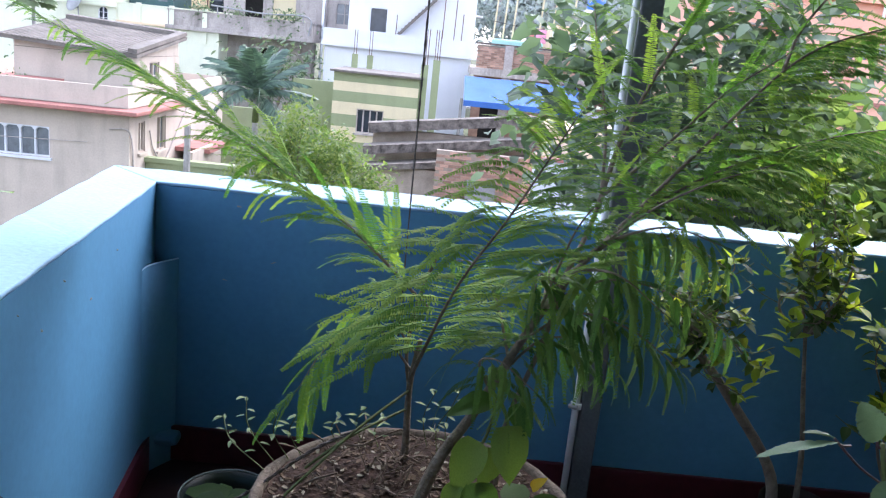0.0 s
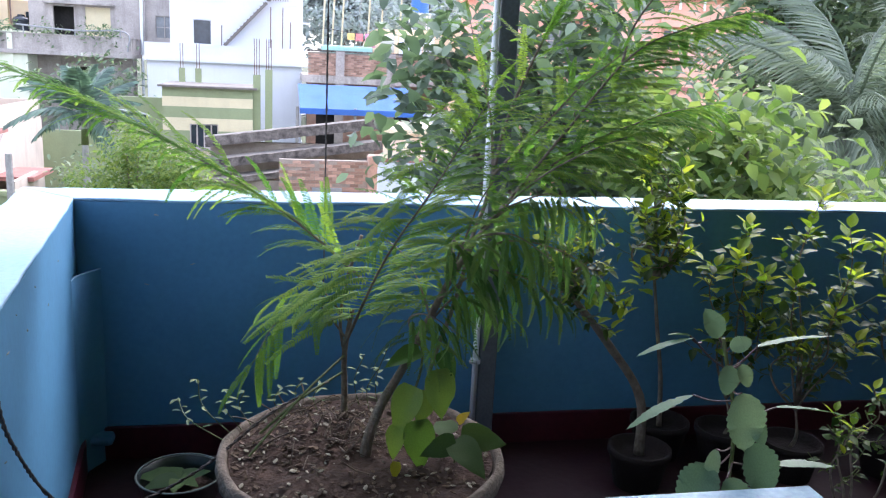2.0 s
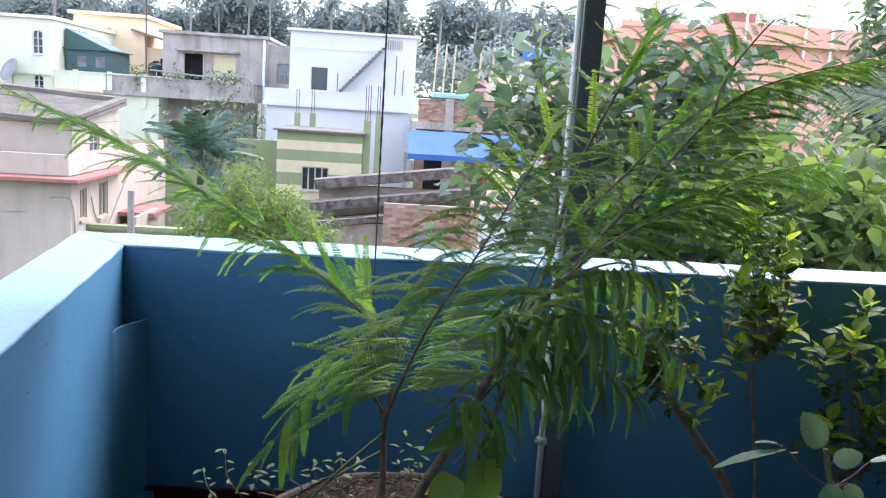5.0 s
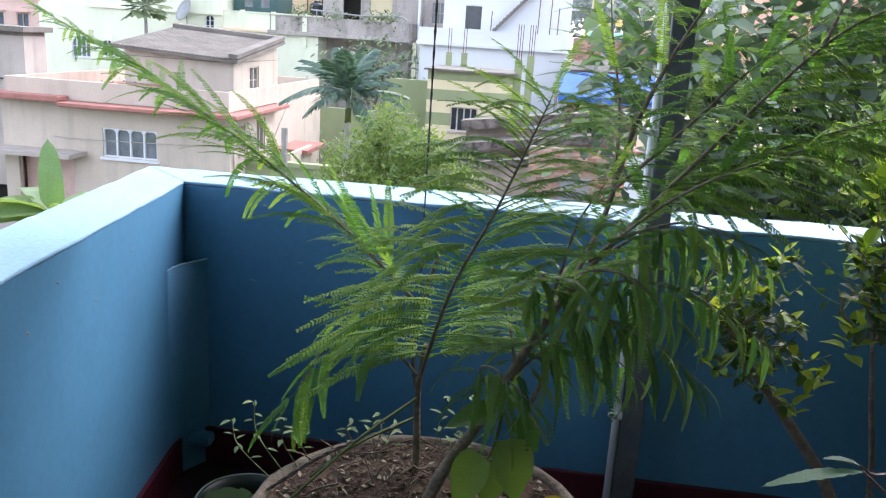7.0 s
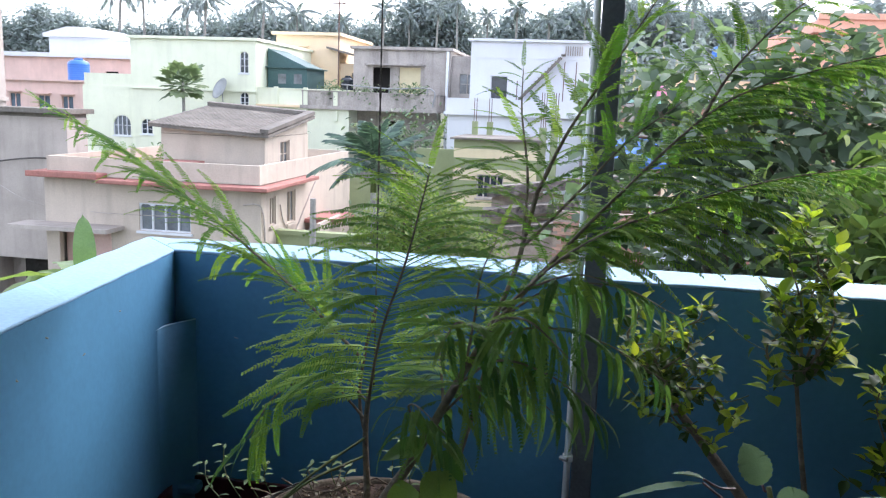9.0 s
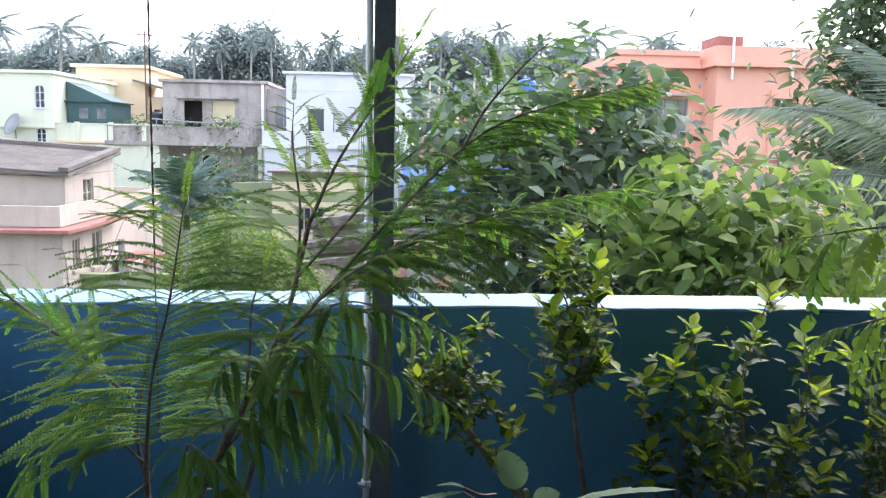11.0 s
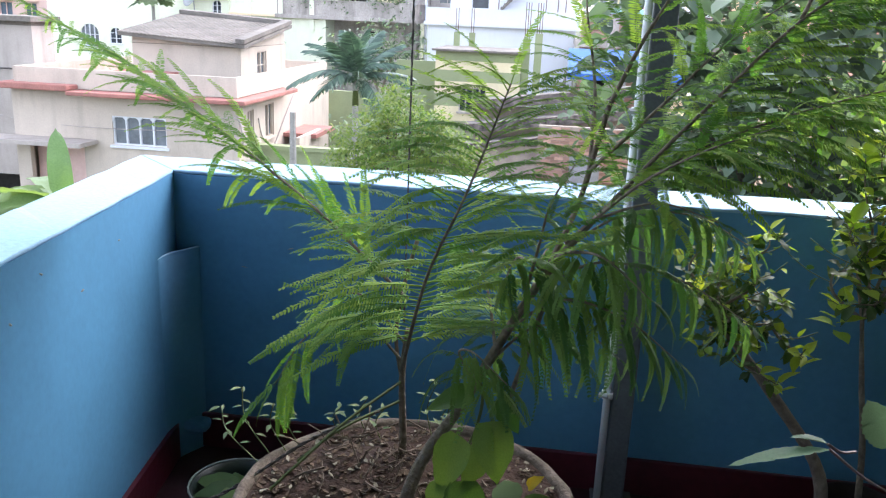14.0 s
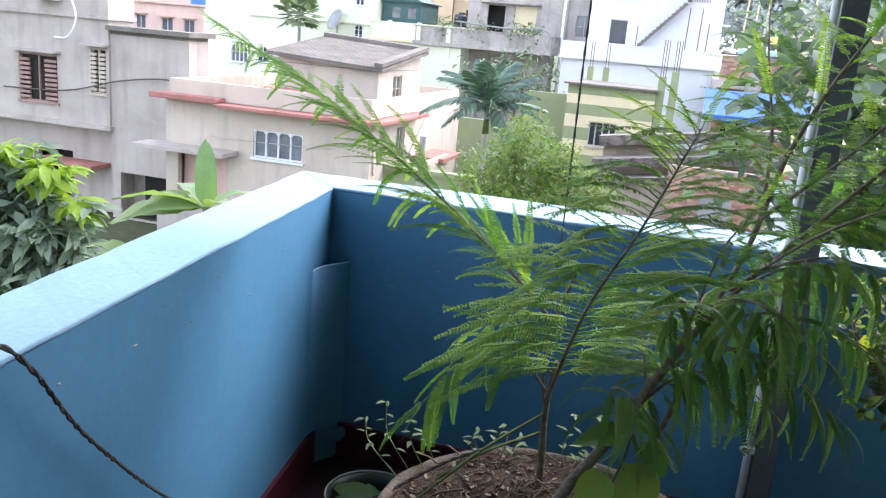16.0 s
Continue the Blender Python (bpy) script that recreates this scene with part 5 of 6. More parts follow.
# lower side shoots, shade painted in through the darker leaf copy
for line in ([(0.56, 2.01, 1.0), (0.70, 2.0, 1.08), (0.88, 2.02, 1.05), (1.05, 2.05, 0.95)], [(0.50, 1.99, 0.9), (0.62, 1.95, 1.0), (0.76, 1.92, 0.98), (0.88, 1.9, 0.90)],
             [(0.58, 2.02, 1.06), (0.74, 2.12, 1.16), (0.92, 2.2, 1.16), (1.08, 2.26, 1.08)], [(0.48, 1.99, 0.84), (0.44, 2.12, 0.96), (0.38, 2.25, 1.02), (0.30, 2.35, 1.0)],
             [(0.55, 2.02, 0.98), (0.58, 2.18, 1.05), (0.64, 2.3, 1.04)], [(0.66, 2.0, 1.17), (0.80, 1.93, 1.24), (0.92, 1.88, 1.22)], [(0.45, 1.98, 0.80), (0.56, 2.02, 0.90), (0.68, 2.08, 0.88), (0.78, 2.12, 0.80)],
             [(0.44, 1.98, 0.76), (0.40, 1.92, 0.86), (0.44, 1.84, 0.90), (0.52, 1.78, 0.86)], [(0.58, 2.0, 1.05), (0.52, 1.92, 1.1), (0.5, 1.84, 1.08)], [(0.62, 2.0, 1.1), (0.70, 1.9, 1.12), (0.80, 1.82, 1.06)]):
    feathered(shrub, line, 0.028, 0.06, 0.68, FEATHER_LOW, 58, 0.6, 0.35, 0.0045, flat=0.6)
for line in ([(0.232, 2.12, 0.74), (0.13, 2.04, 0.88), (0.02, 1.98, 0.84), (-0.05, 1.95, 0.72)], [(0.24, 2.10, 0.80), (0.13, 2.09, 0.92), (0.03, 2.12, 0.88)]):
    feathered(shrub, line, 0.03, 0.3, 0.9, FEATHER[1:], 50, 0.5, 0.3, 0.004, flat=0.6)
for p in ([(0.235, 2.13, 0.68), (0.11, 2.03, 0.60), (0.0, 1.96, 0.5), (-0.06, 1.93, 0.44)], [(0.235, 2.14, 0.62), (0.09, 2.06, 0.56), (-0.03, 2.06, 0.45)]):
    part("dead_shoot", tube(bmesh.new(), glide(p, 6), 0.004, 5), GREEN_STEM, shrub)

# heart-leaved climber at the trunk's foot
vine = thing("climbing_plant", (0.39, 1.99, 0.41), "low climber with large heart-shaped green leaves", "plant")
part("stem", tube(bmesh.new(), glide([(0.39, 1.99, 0.40), (0.405, 1.98, 0.53), (0.445, 1.97, 0.65), (0.455, 1.98, 0.74), (0.425, 1.99, 0.80)], 6), 0.004, 6), GREEN_STEM, vine)
for p, d, up, s in (((0.455, 1.83, 0.755), (0.16, -0.2, -1), (0.1, -1, 0.1), 0.165), ((0.47, 1.86, 0.80), (0.35, -0.1, -0.6), (0, -1, 0.3), 0.10), ((0.39, 1.84, 0.70), (-0.45, -0.25, -1), (-0.5, -1, 0.1), 0.16),
                    ((0.40, 1.82, 0.60), (0.12, -0.15, -1), (0.05, -1, 0.15), 0.17), ((0.41, 1.86, 0.80), (-0.9, -0.2, -0.18), (0, -0.5, 1), 0.12), ((0.35, 1.83, 0.58), (-0.3, -0.3, -1), (-0.6, -0.9, 0.1), 0.11),
                    ((0.43, 1.85, 0.68), (-0.2, -0.4, -0.9), (0.5, -1, 0.2), 0.12)):
    placed("leaf", RND.choice(HEARTS), oriented(Vector(p) + Vector((0.03, 0.06, -0.04)), d, up, 0, s), vine)
low = thing("broadleaf_seedling", (0.55, 1.88, 0.41), "dark broad-leaved seedling with yellowing lower leaves", "plant")
part("stem", tube(bmesh.new(), [(0.55, 1.88, 0.40), (0.56, 1.88, 0.47)], 0.004, 5), GREEN_STEM, low)
BROAD = leaf_material("dull_broad_leaf", (0.035, 0.075, 0.022), (1.5, 1.6, 0.7), 0.7, 0.3)
BROAD_DARK = blade_mesh("leaf", heartshape, BROAD, 0.15, 0.25, 0.06, 0.0, rows=9, seed=31)
YELLOW = leaf_material("yellowing_leaf", (0.42, 0.36, 0.03), (1.2, 1.1, 0.5), 0.5, 0.3)
YLEAF = blade_mesh("leaf", heartshape, YELLOW, 0.2, 0.2, 0.1, 0.0, seed=33)
for p, d, s in (((0.55, 1.88, 0.49), (0.3, -0.8, -0.15), 0.16), ((0.57, 1.89, 0.5), (1, -0.25, -0.1), 0.15), ((0.54, 1.9, 0.5), (-0.2, 0.9, 0.1), 0.13), ((0.55, 1.87, 0.49), (-0.9, -0.4, -0.1), 0.12)):
    placed("leaf", BROAD_DARK, oriented(p, d, (0, -1, 0.7), 0, s), low)
for p, d in (((0.58, 1.98, 0.50), (0.4, -0.2, 0.6)), ((0.62, 1.96, 0.47), (1, -0.2, 0.1)), ((0.36, 1.80, 0.47), (-0.1, -0.3, -1))):
    placed("yellow_leaf", YLEAF, oriented(p, d, (0, -0.6, 1), 0, 0.055), low, "yellowed leaf")


def weed(x, y, z, h, lean, n, label, mesh, size):
    ob = thing("weed", (x, y, z), label, "weed", "weeds round the planter")
    pts = glide([(x, y, z), (x - 0.02 + lean * 0.6, y + abs(lean) * 0.4, z + h * 0.5), (x + 0.01 + lean, y - 0.02 + abs(lean) * 0.8, z + h)], 5)
    part("stem", tube(bmesh.new(), pts, 0.0016, 4), GREEN_STEM, ob)
    for i in range(n):
        p = pts[min(len(pts) - 1, 3 + int((len(pts) - 3) * i / n))]
        a = i * 2.4
        placed("leaf", mesh, oriented(p, (math.cos(a), math.sin(a), RND.uniform(-0.1, 0.5)), (0, 0, 1), 0, size * RND.uniform(0.7, 1.2)), ob)


WEED_GREEN = leaf_material("grey_green_weed_leaf", (0.14, 0.20, 0.10), (1.3, 1.4, 0.8), 0.5, 0.35)
WEED_LEAF = blade_mesh("leaf", lambda s: 0.65 * ovate(s), WEED_GREEN, 0.2, 0.15, 0.1, 0.1, rows=5, seed=51)
for x, y, h, lean in ((-0.115, 2.10, 0.16, -0.12), (-0.09, 2.14, 0.13, -0.05), (-0.06, 2.17, 0.12, -0.03), (0.03, 2.26, 0.10, 0.0), (0.10, 2.29, 0.12, 0.0), (0.30, 2.28, 0.20, 0.0), (0.33, 2.25, 0.16, 0.02), (0.16, 2.24, 0.12, 0.0), (0.36, 2.22, 0.24, 0.01), (-0.135, 2.06, 0.10, -0.16)):
    weed(x, y, 0.428, h, lean, 8, "spindly small-leaved weed growing at the planter's rim", WEED_LEAF, 0.036)

bucket = thing("bucket", (-0.30, 2.29, 0), "dark plastic bucket with a pale wire rim and a seedling", "bucket")
bm = lathe(bmesh.new(), [(0.095, 0.0), (0.10, 0.01), (0.135, 0.20), (0.140, 0.205), (0.132, 0.205), (0.125, 0.15), (0.12, 0.12)], 28)
bm.transform(Matrix.Translation((-0.30, 2.29, 0)))
part("body", bm, DARK_PLASTIC, bucket, smooth=True)
part("rim", tube(bmesh.new(), [(-0.30 + 0.14 * math.cos(a), 2.29 + 0.14 * math.sin(a), 0.208) for a in (2 * math.pi * k / 32 for k in range(33))], 0.0032, 6), WIRE, bucket, "pale worn rim")
bm = lathe(bmesh.new(), [(0.118, 0.11), (0.122, 0.14), (0.06, 0.15), (0.01, 0.152)], 24)
bm.transform(Matrix.Translation((-0.30, 2.29, 0)))
part("soil", bm, SOIL, bucket, "damp dark soil", smooth=True)
for a, s in ((0.4, 0.11), (2.0, 0.1), (3.0, 0.15), (3.7, 0.13), (4.6, 0.1), (5.5, 0.09)):
    placed("leaf", BROAD_DARK, oriented((-0.30, 2.29, 0.185), (math.cos(a), math.sin(a), 0.25), (0, -0.2, 1), 0, s), bucket)


# ---- shrubs along the parapet ----
def leafy_shrub(base, tips, label, leaf=0.075, twigs=6, pot=True, new_leaves=4, bare=0.3, r0=0.006, trunk=(), trunk_r=0.02):
    """A shrub of several bare-footed stems with ovate leaves towards the tips and young pale ones at the ends."""
    x, y = base
    ob = thing("shrub", (x, y, 0), label, "shrub", "shrubs along the parapet")
    if pot:
        bm = lathe(bmesh.new(), [(0.09, 0.0), (0.118, 0.13), (0.125, 0.135), (0.125, 0.16), (0.112, 0.16), (0.108, 0.125), (0.02, 0.13)], 24)
        bm.transform(Matrix.Translation((x, y, 0)))
        pt = new("flower_pot", to_mesh("flower_pot", bm, TERRACOTTA, True))
        tagged(pt, "plain dark clay flower pot on the terrace floor", "flower pot", "pots along the parapet")
    foot = Vector((x, y, 0.125))
    if trunk:
        pts = glide([foot, *[Vector(p) for p in trunk]], 6)
        part("trunk", tube(bmesh.new(), pts, [trunk_r * (1 - 0.45 * i / (len(pts) - 1)) * (1 + 0.12 * noise.noise(Vector((i * 0.7, x, 0)))) for i in range(len(pts))], 8), BARK, ob, smooth=True)
        foot = pts[-1]

    def leaves_along(line, start, step, size):
        k = 0
        for p, q in zip(line, line[1:]):
            n = max(1, int((q - p).length / step + RND.random()))
            for i in range(n):
                k += 1
                f = i / n
                g = start + (1 - start) * (line.index(p) + f) / (len(line) - 1)
                d = (q - p).normalized()
                a = k * 2.6 + RND.uniform(-0.5, 0.5)
                side = d.orthogonal().normalized()
                out = Matrix.Rotation(a, 3, d) @ side
                v = out + d * RND.uniform(0.2, 0.9) + Vector((0, -0.15, RND.uniform(-0.35, 0.1)))
                young = RND.random() < 0.55 * max(0.0, (g - 0.72) / 0.28)
                placed("young_leaf" if young else "leaf", RND.choice(OVATES_NEW if young else OVATES), oriented(p.lerp(q, f), v, (RND.uniform(-0.3, 0.3), RND.uniform(-0.6, 0.1), 1), RND.uniform(-0.4, 0.4), size * (0.6 + 0.4 * g) * RND.uniform(0.65, 1.2)), ob)

    for tip in tips:
        t = Vector(tip)
        mid = foot.lerp(t, 0.5) + Vector((RND.uniform(-0.09, 0.09), RND.uniform(-0.06, 0.06), 0.03))
        pts = glide([foot, foot.lerp(mid, 0.5) + Vector((RND.uniform(-0.04, 0.04), RND.uniform(-0.04, 0.04), 0)), mid, mid.lerp(t, 0.55) + Vector((RND.uniform(-0.04, 0.04), RND.uniform(-0.03, 0.03), 0)), t], 4)
        n = len(pts)
        part("stem", tube(bmesh.new(), pts, [r0 * (1 - 0.75 * i / (n - 1)) for i in range(n)], 6), BARK, ob, smooth=True)
        leaves_along(pts[int(n * (bare + 0.3)):], 0.3, 0.042, leaf)
        for k in range(twigs):
            g = bare + (1 - bare) * (k + RND.random()) / twigs
            p = pts[min(n - 2, int(g * n))]
            a = k * 2.4 + RND.random()
            l = RND.uniform(0.08, 0.17) * (1.2 - 0.5 * g) * leaf / 0.075
            q = p + Vector((math.cos(a) * l, math.sin(a) * l * 0.8, l * RND.uniform(0.2, 0.9)))
            tw = glide([p, p.lerp(q, 0.5) + Vector((0, 0, -0.01)), q], 2)
            part("twig", tube(bmesh.new(), tw, 0.0018, 4), GREEN_STEM, ob)
            leaves_along(tw, 0.2 + 0.7 * g, 0.036, leaf * 0.8)
        for k in range(new_leaves):
            a = k * 2.4 + RND.random()
            p = t + Vector((0, 0, -0.012 * k))
            placed("young_leaf", RND.choice(OVATES_NEW), oriented(p, (math.cos(a), math.sin(a), 1.1 - 0.16 * k), (0, 0, 1), 0, leaf * RND.uniform(0.85, 1.2)), ob)
    return ob


leafy_shrub((1.43, 2.42), [(1.0, 2.45, 1.06), (1.08, 2.5, 0.94), (1.19, 2.52, 1.06), (0.99, 2.38, 0.90), (1.12, 2.42, 0.99), (1.22, 2.45, 0.88), (1.14, 2.36, 0.78), (1.02, 2.36, 0.76), (1.30, 2.40, 0.74), (1.24, 2.38, 0.66)], "small-leaved shrub with a crooked brown trunk", 0.056, 8, bare=0.05, trunk=[(1.41, 2.43, 0.37), (1.25, 2.44, 0.60), (1.08, 2.45, 0.80)], trunk_r=0.022)
leafy_shrub((1.63, 2.66), [(1.53, 2.70, 1.34), (1.46, 2.66, 1.26), (1.61, 2.66, 1.24), (1.57, 2.60, 1.14), (1.45, 2.62, 1.08), (1.58, 2.64, 1.02), (1.50, 2.72, 1.30), (1.49, 2.58, 0.98), (1.62, 2.60, 0.92), (1.42, 2.54, 0.86)], "upright shrub with bright young leaves above the parapet", 0.071, 5, new_leaves=9, bare=0.2, trunk=[(1.60, 2.64, 0.36), (1.56, 2.64, 0.58), (1.53, 2.65, 0.78)], trunk_r=0.012)
leafy_shrub((1.88, 2.56), [(1.97, 2.72, 1.0), (1.78, 2.62, 0.84), (2.02, 2.62, 0.80), (1.88, 2.62, 0.90), (1.97, 2.55, 0.64), (1.76, 2.5, 0.62)], "dark-leaved shrub with a yellow-green top", 0.080, 5, new_leaves=8, bare=0.25, trunk=[(1.9, 2.56, 0.18), (1.88, 2.58, 0.28)], trunk_r=0.008)
leafy_shrub((2.1, 2.42), [(2.15, 2.52, 1.16), (2.24, 2.45, 1.04), (2.32, 2.48, 0.85), (2.0, 2.40, 0.84), (2.10, 2.50, 1.04), (2.2, 2.4, 0.72), (2.28, 2.36, 0.60), (2.02, 2.35, 0.62)], "bushy shrub with pointed bright green leaves", 0.074, 6, new_leaves=7, bare=0.15, trunk=[(2.12, 2.42, 0.18), (2.1, 2.42, 0.29)], trunk_r=0.009)
leafy_shrub((2.55, 2.4), [(2.5, 2.45, 1.12), (2.6, 2.5, 0.97), (2.7, 2.4, 1.1), (2.45, 2.3, 0.8), (2.8, 2.5, 0.9), (2.38, 2.4, 1.0)], "bushy dark green shrub beside the parapet", 0.071, 7, new_leaves=5, bare=0.1, trunk=[(2.57, 2.4, 0.25), (2.55, 2.41, 0.38)], trunk_r=0.011)
leafy_shrub((1.92, 1.85), [(1.95, 1.85, 0.62), (1.85, 1.8, 0.52), (2.05, 1.8, 0.66), (1.9, 1.95, 0.5)], "low small-leaved bush in a clay pot", 0.050, 6, new_leaves=3)

# scalloped grey-green plant on the pale blue ledge
bm = boxes((0.72, 1.50, 0.80, 1.40, 0.0, 0.563))
bmesh.ops.bevel(bm, geom=[e for e in bm.edges if abs(e.verts[0].co.z - e.verts[1].co.z) > 0.1], offset=0.09, segments=6, affect="EDGES")
bmesh.ops.bevel(bm, geom=[e for e in bm.edges if min(v.co.z for v in e.verts) > 0.55], offset=0.015, segments=2, affect="EDGES")
ledge = new("plastic_tub", to_mesh("plastic_tub", bm, LEDGE_BLUE))
tagged(ledge, "upturned pale blue round-cornered plastic tub", "tub")
bm = lathe(bmesh.new(), [(0.08, 0.0), (0.112, 0.17), (0.12, 0.175), (0.12, 0.20), (0.106, 0.20), (0.10, 0.165), (0.01, 0.17)], 24)
bm.transform(Matrix.Translation((1.285, 1.547, 0)))
tagged(new("flower_pot", to_mesh("flower_pot", bm, TERRACOTTA, True)), "small clay flower pot behind the pale blue tub", "flower pot")
sp = thing("potted_plant", (1.285, 1.547, 0.17), "succulent-leaved plant with scalloped grey-green leaves", "plant")
part("stem", tube(bmesh.new(), glide([(1.285, 1.547, 0.165), (1.275, 1.547, 0.32), (1.265, 1.547, 0.462), (1.265, 1.547, 0.598), (1.248, 1.552, 0.735), (1.226, 1.558, 0.821), (1.203, 1.564, 0.912)], 5), 0.0055, 6), GREEN_STEM, sp, smooth=True)
for node, stalk_end, d, up, s, w in (
    ((1.226, 1.564, 0.821), (1.062, 1.473, 0.947), (-1, -0.1, -0.14), (0, 0.3, 1), 0.169, 1),
    ((1.228, 1.564, 0.821), (1.309, 1.564, 0.886), (1, -0.1, 0.28), (0, 0.25, 1), 0.217, 1),
    ((1.203, 1.564, 0.906), (1.191, 1.564, 0.915), (-0.4, 0.15, 0.8), (0.05, -1, 0.25), 0.089, 0),
    ((1.14, 1.564, 0.901), (1.066, 1.495, 0.945), (-1, 0.2, 0.12), (0, 0.3, 1), 0.06, 0),
    ((1.208, 1.564, 0.883), (1.219, 1.552, 0.889), (0.8, -0.4, 0.5), (0, -0.8, 0.6), 0.063, 0),
    ((1.226, 1.558, 0.826), (1.208, 1.53, 0.849), (-0.1, -0.3, -0.9), (0, -0.9, 0.5), 0.085, 0),
    ((1.226, 1.558, 0.838), (1.242, 1.53, 0.849), (0.3, -0.3, -0.7), (0, -0.9, 0.5), 0.068, 0),
    ((1.248, 1.552, 0.735), (1.074, 1.462, 0.796), (-0.95, -0.08, -0.30), (0, 0.32, 1), 0.205, 1),
    ((1.254, 1.552, 0.69), (1.378, 1.541, 0.716), (1, -0.1, -0.02), (0, 0.3, 1), 0.245, 1),
    ((1.242, 1.552, 0.769), (1.251, 1.518, 0.772), (0.1, -0.25, -0.97), (0, -1, 0.25), 0.165, 0),
    ((1.265, 1.547, 0.633), (1.288, 1.507, 0.627), (0.35, -0.3, -0.85), (0.1, -1, 0.3), 0.165, 0),
    ((1.254, 1.552, 0.69), (1.288, 1.518, 0.69), (0.5, -0.3, -0.7), (0.2, -1, 0.3), 0.08, 0),
    ((1.259, 1.547, 0.576), (1.185, 1.507, 0.564), (-0.75, -0.3, -0.6), (-0.4, -0.8, 0.7), 0.148, 0),
    ((1.265, 1.541, 0.553), (1.219, 1.484, 0.541), (0.3, -0.5, -0.8), (0, -1, 0.4), 0.125, 0),
    ((1.259, 1.547, 0.598), (1.197, 1.518, 0.61), (-0.3, -0.3, -0.8), (-0.5, -1, 0.3), 0.114, 1),
    ((1.265, 1.547, 0.553), (1.39, 1.518, 0.553), (1, -0.1, 0.08), (0, 0.1, 1), 0.171, 1)):
    part("leaf_stalk", tube(bmesh.new(), glide([node, Vector(node).lerp(Vector(stalk_end), 0.5) + Vector((0, 0, -0.008)), stalk_end], 4), 0.0028, 5), PURPLE_STEM, sp)
    placed("leaf", NARROW if w else ROUNDS[0], oriented(stalk_end, d, up, 0, s), sp)


# ---- trees and palms beyond the parapet ----
def crown_mesh(blobs, count, size, mat, seed, shape=0.42, clump=9, spread=0.35, whorl=False):
    """Many small folded leaves in loose clumps round the given blobs, with gaps between clumps."""
    rnd = np.random.RandomState(seed)
    blobs = [(Vector(b[0]), b[1]) for b in blobs]
    vol = np.array([r ** 2 for _, r in blobs])
    vol = vol / vol.sum()
    verts, faces = [], []
    for c in range(count // clump):
        b, r = blobs[rnd.choice(len(blobs), p=vol)]
        d = Vector(rnd.normal(size=3)).normalized()
        centre = b + d * r * (0.55 + 0.5 * rnd.rand()) if rnd.rand() < 0.8 else b + d * r * rnd.rand() * 0.6
        for k in range(clump):
            p = centre + Vector(rnd.normal(size=3)) * size * (0.12 if whorl else spread * 3)
            a = rnd.uniform(0, 2 * math.pi)
            x = Vector((math.cos(a), math.sin(a), rnd.uniform(-0.9, 0.25))).normalized()
            up = Vector((rnd.normal() * 0.5, rnd.normal() * 0.5, 1))
            y = up.cross(x).normalized()
            z = x.cross(y)
            s = size * rnd.uniform(0.6, 1.25)
            w = s * shape * 0.5
            o = len(verts)
            verts += [p, p + x * s * 0.35 + y * w + z * w * 0.3, p + x * s * 0.75 + y * w * 0.75 + z * w * 0.1 - z * s * 0.05, p + x * s - z * s * 0.18, p + x * s * 0.75 - y * w * 0.75 + z * w * 0.1 - z * s * 0.05, p + x * s * 0.35 - y * w + z * w * 0.3, p + x * s * 0.5]
            faces += [(o, o + 6, o + 1), (o + 1, o + 6, o + 2), (o + 2, o + 6, o + 3), (o, o + 5, o + 6), (o + 5, o + 4, o + 6), (o + 4, o + 3, o + 6)]
    me = bpy.data.meshes.new("crown")
    me.from_pydata([tuple(v) for v in verts], [], faces)
    me.polygons.foreach_set("use_smooth", [True] * len(faces))
    me.materials.append(mat)
    return me


def tree(base, blobs, count, size, mat, label, seed, trunk=0.12, shape=0.42, group="", category="tree", clump=9, spread=0.35, name="tree", whorl=False):
    bx, by, bz = base
    ob = thing(name, base, label, category, group)
    top = Vector(blobs[0][0])
    rnd = random.Random(seed)
    b = Vector(base)
    fork = b.lerp(top, 0.55) + Vector((rnd.uniform(-0.2, 0.2), rnd.uniform(-0.2, 0.2), 0))
    pts = glide([b, b.lerp(fork, 0.5) + Vector((rnd.uniform(-0.1, 0.1), 0, 0)), fork, top], 5)
    part("trunk", tube(bmesh.new(), pts, [trunk * (1 - 0.8 * i / (len(pts) - 1)) for i in range(len(pts))], 8), BARK, ob, smooth=True)
    for c, r in blobs[1:]:
        c = Vector(c)
        st = pts[rnd.randrange(len(pts) // 2, len(pts) - 2)]
        part("limb", tube(bmesh.new(), glide([st, st.lerp(c, 0.5) + Vector((0, 0, 0.15 * r)), c], 4), [trunk * 0.4 * (1 - 0.09 * i) for i in range(9)], 6), BARK, ob, smooth=True)
    me = crown_mesh(blobs, count, size, mat, seed, shape, clump, spread, whorl)
    me.transform(Matrix.Translation(-b))
    cr = new("crown", me)
    cr.parent = ob
    return ob


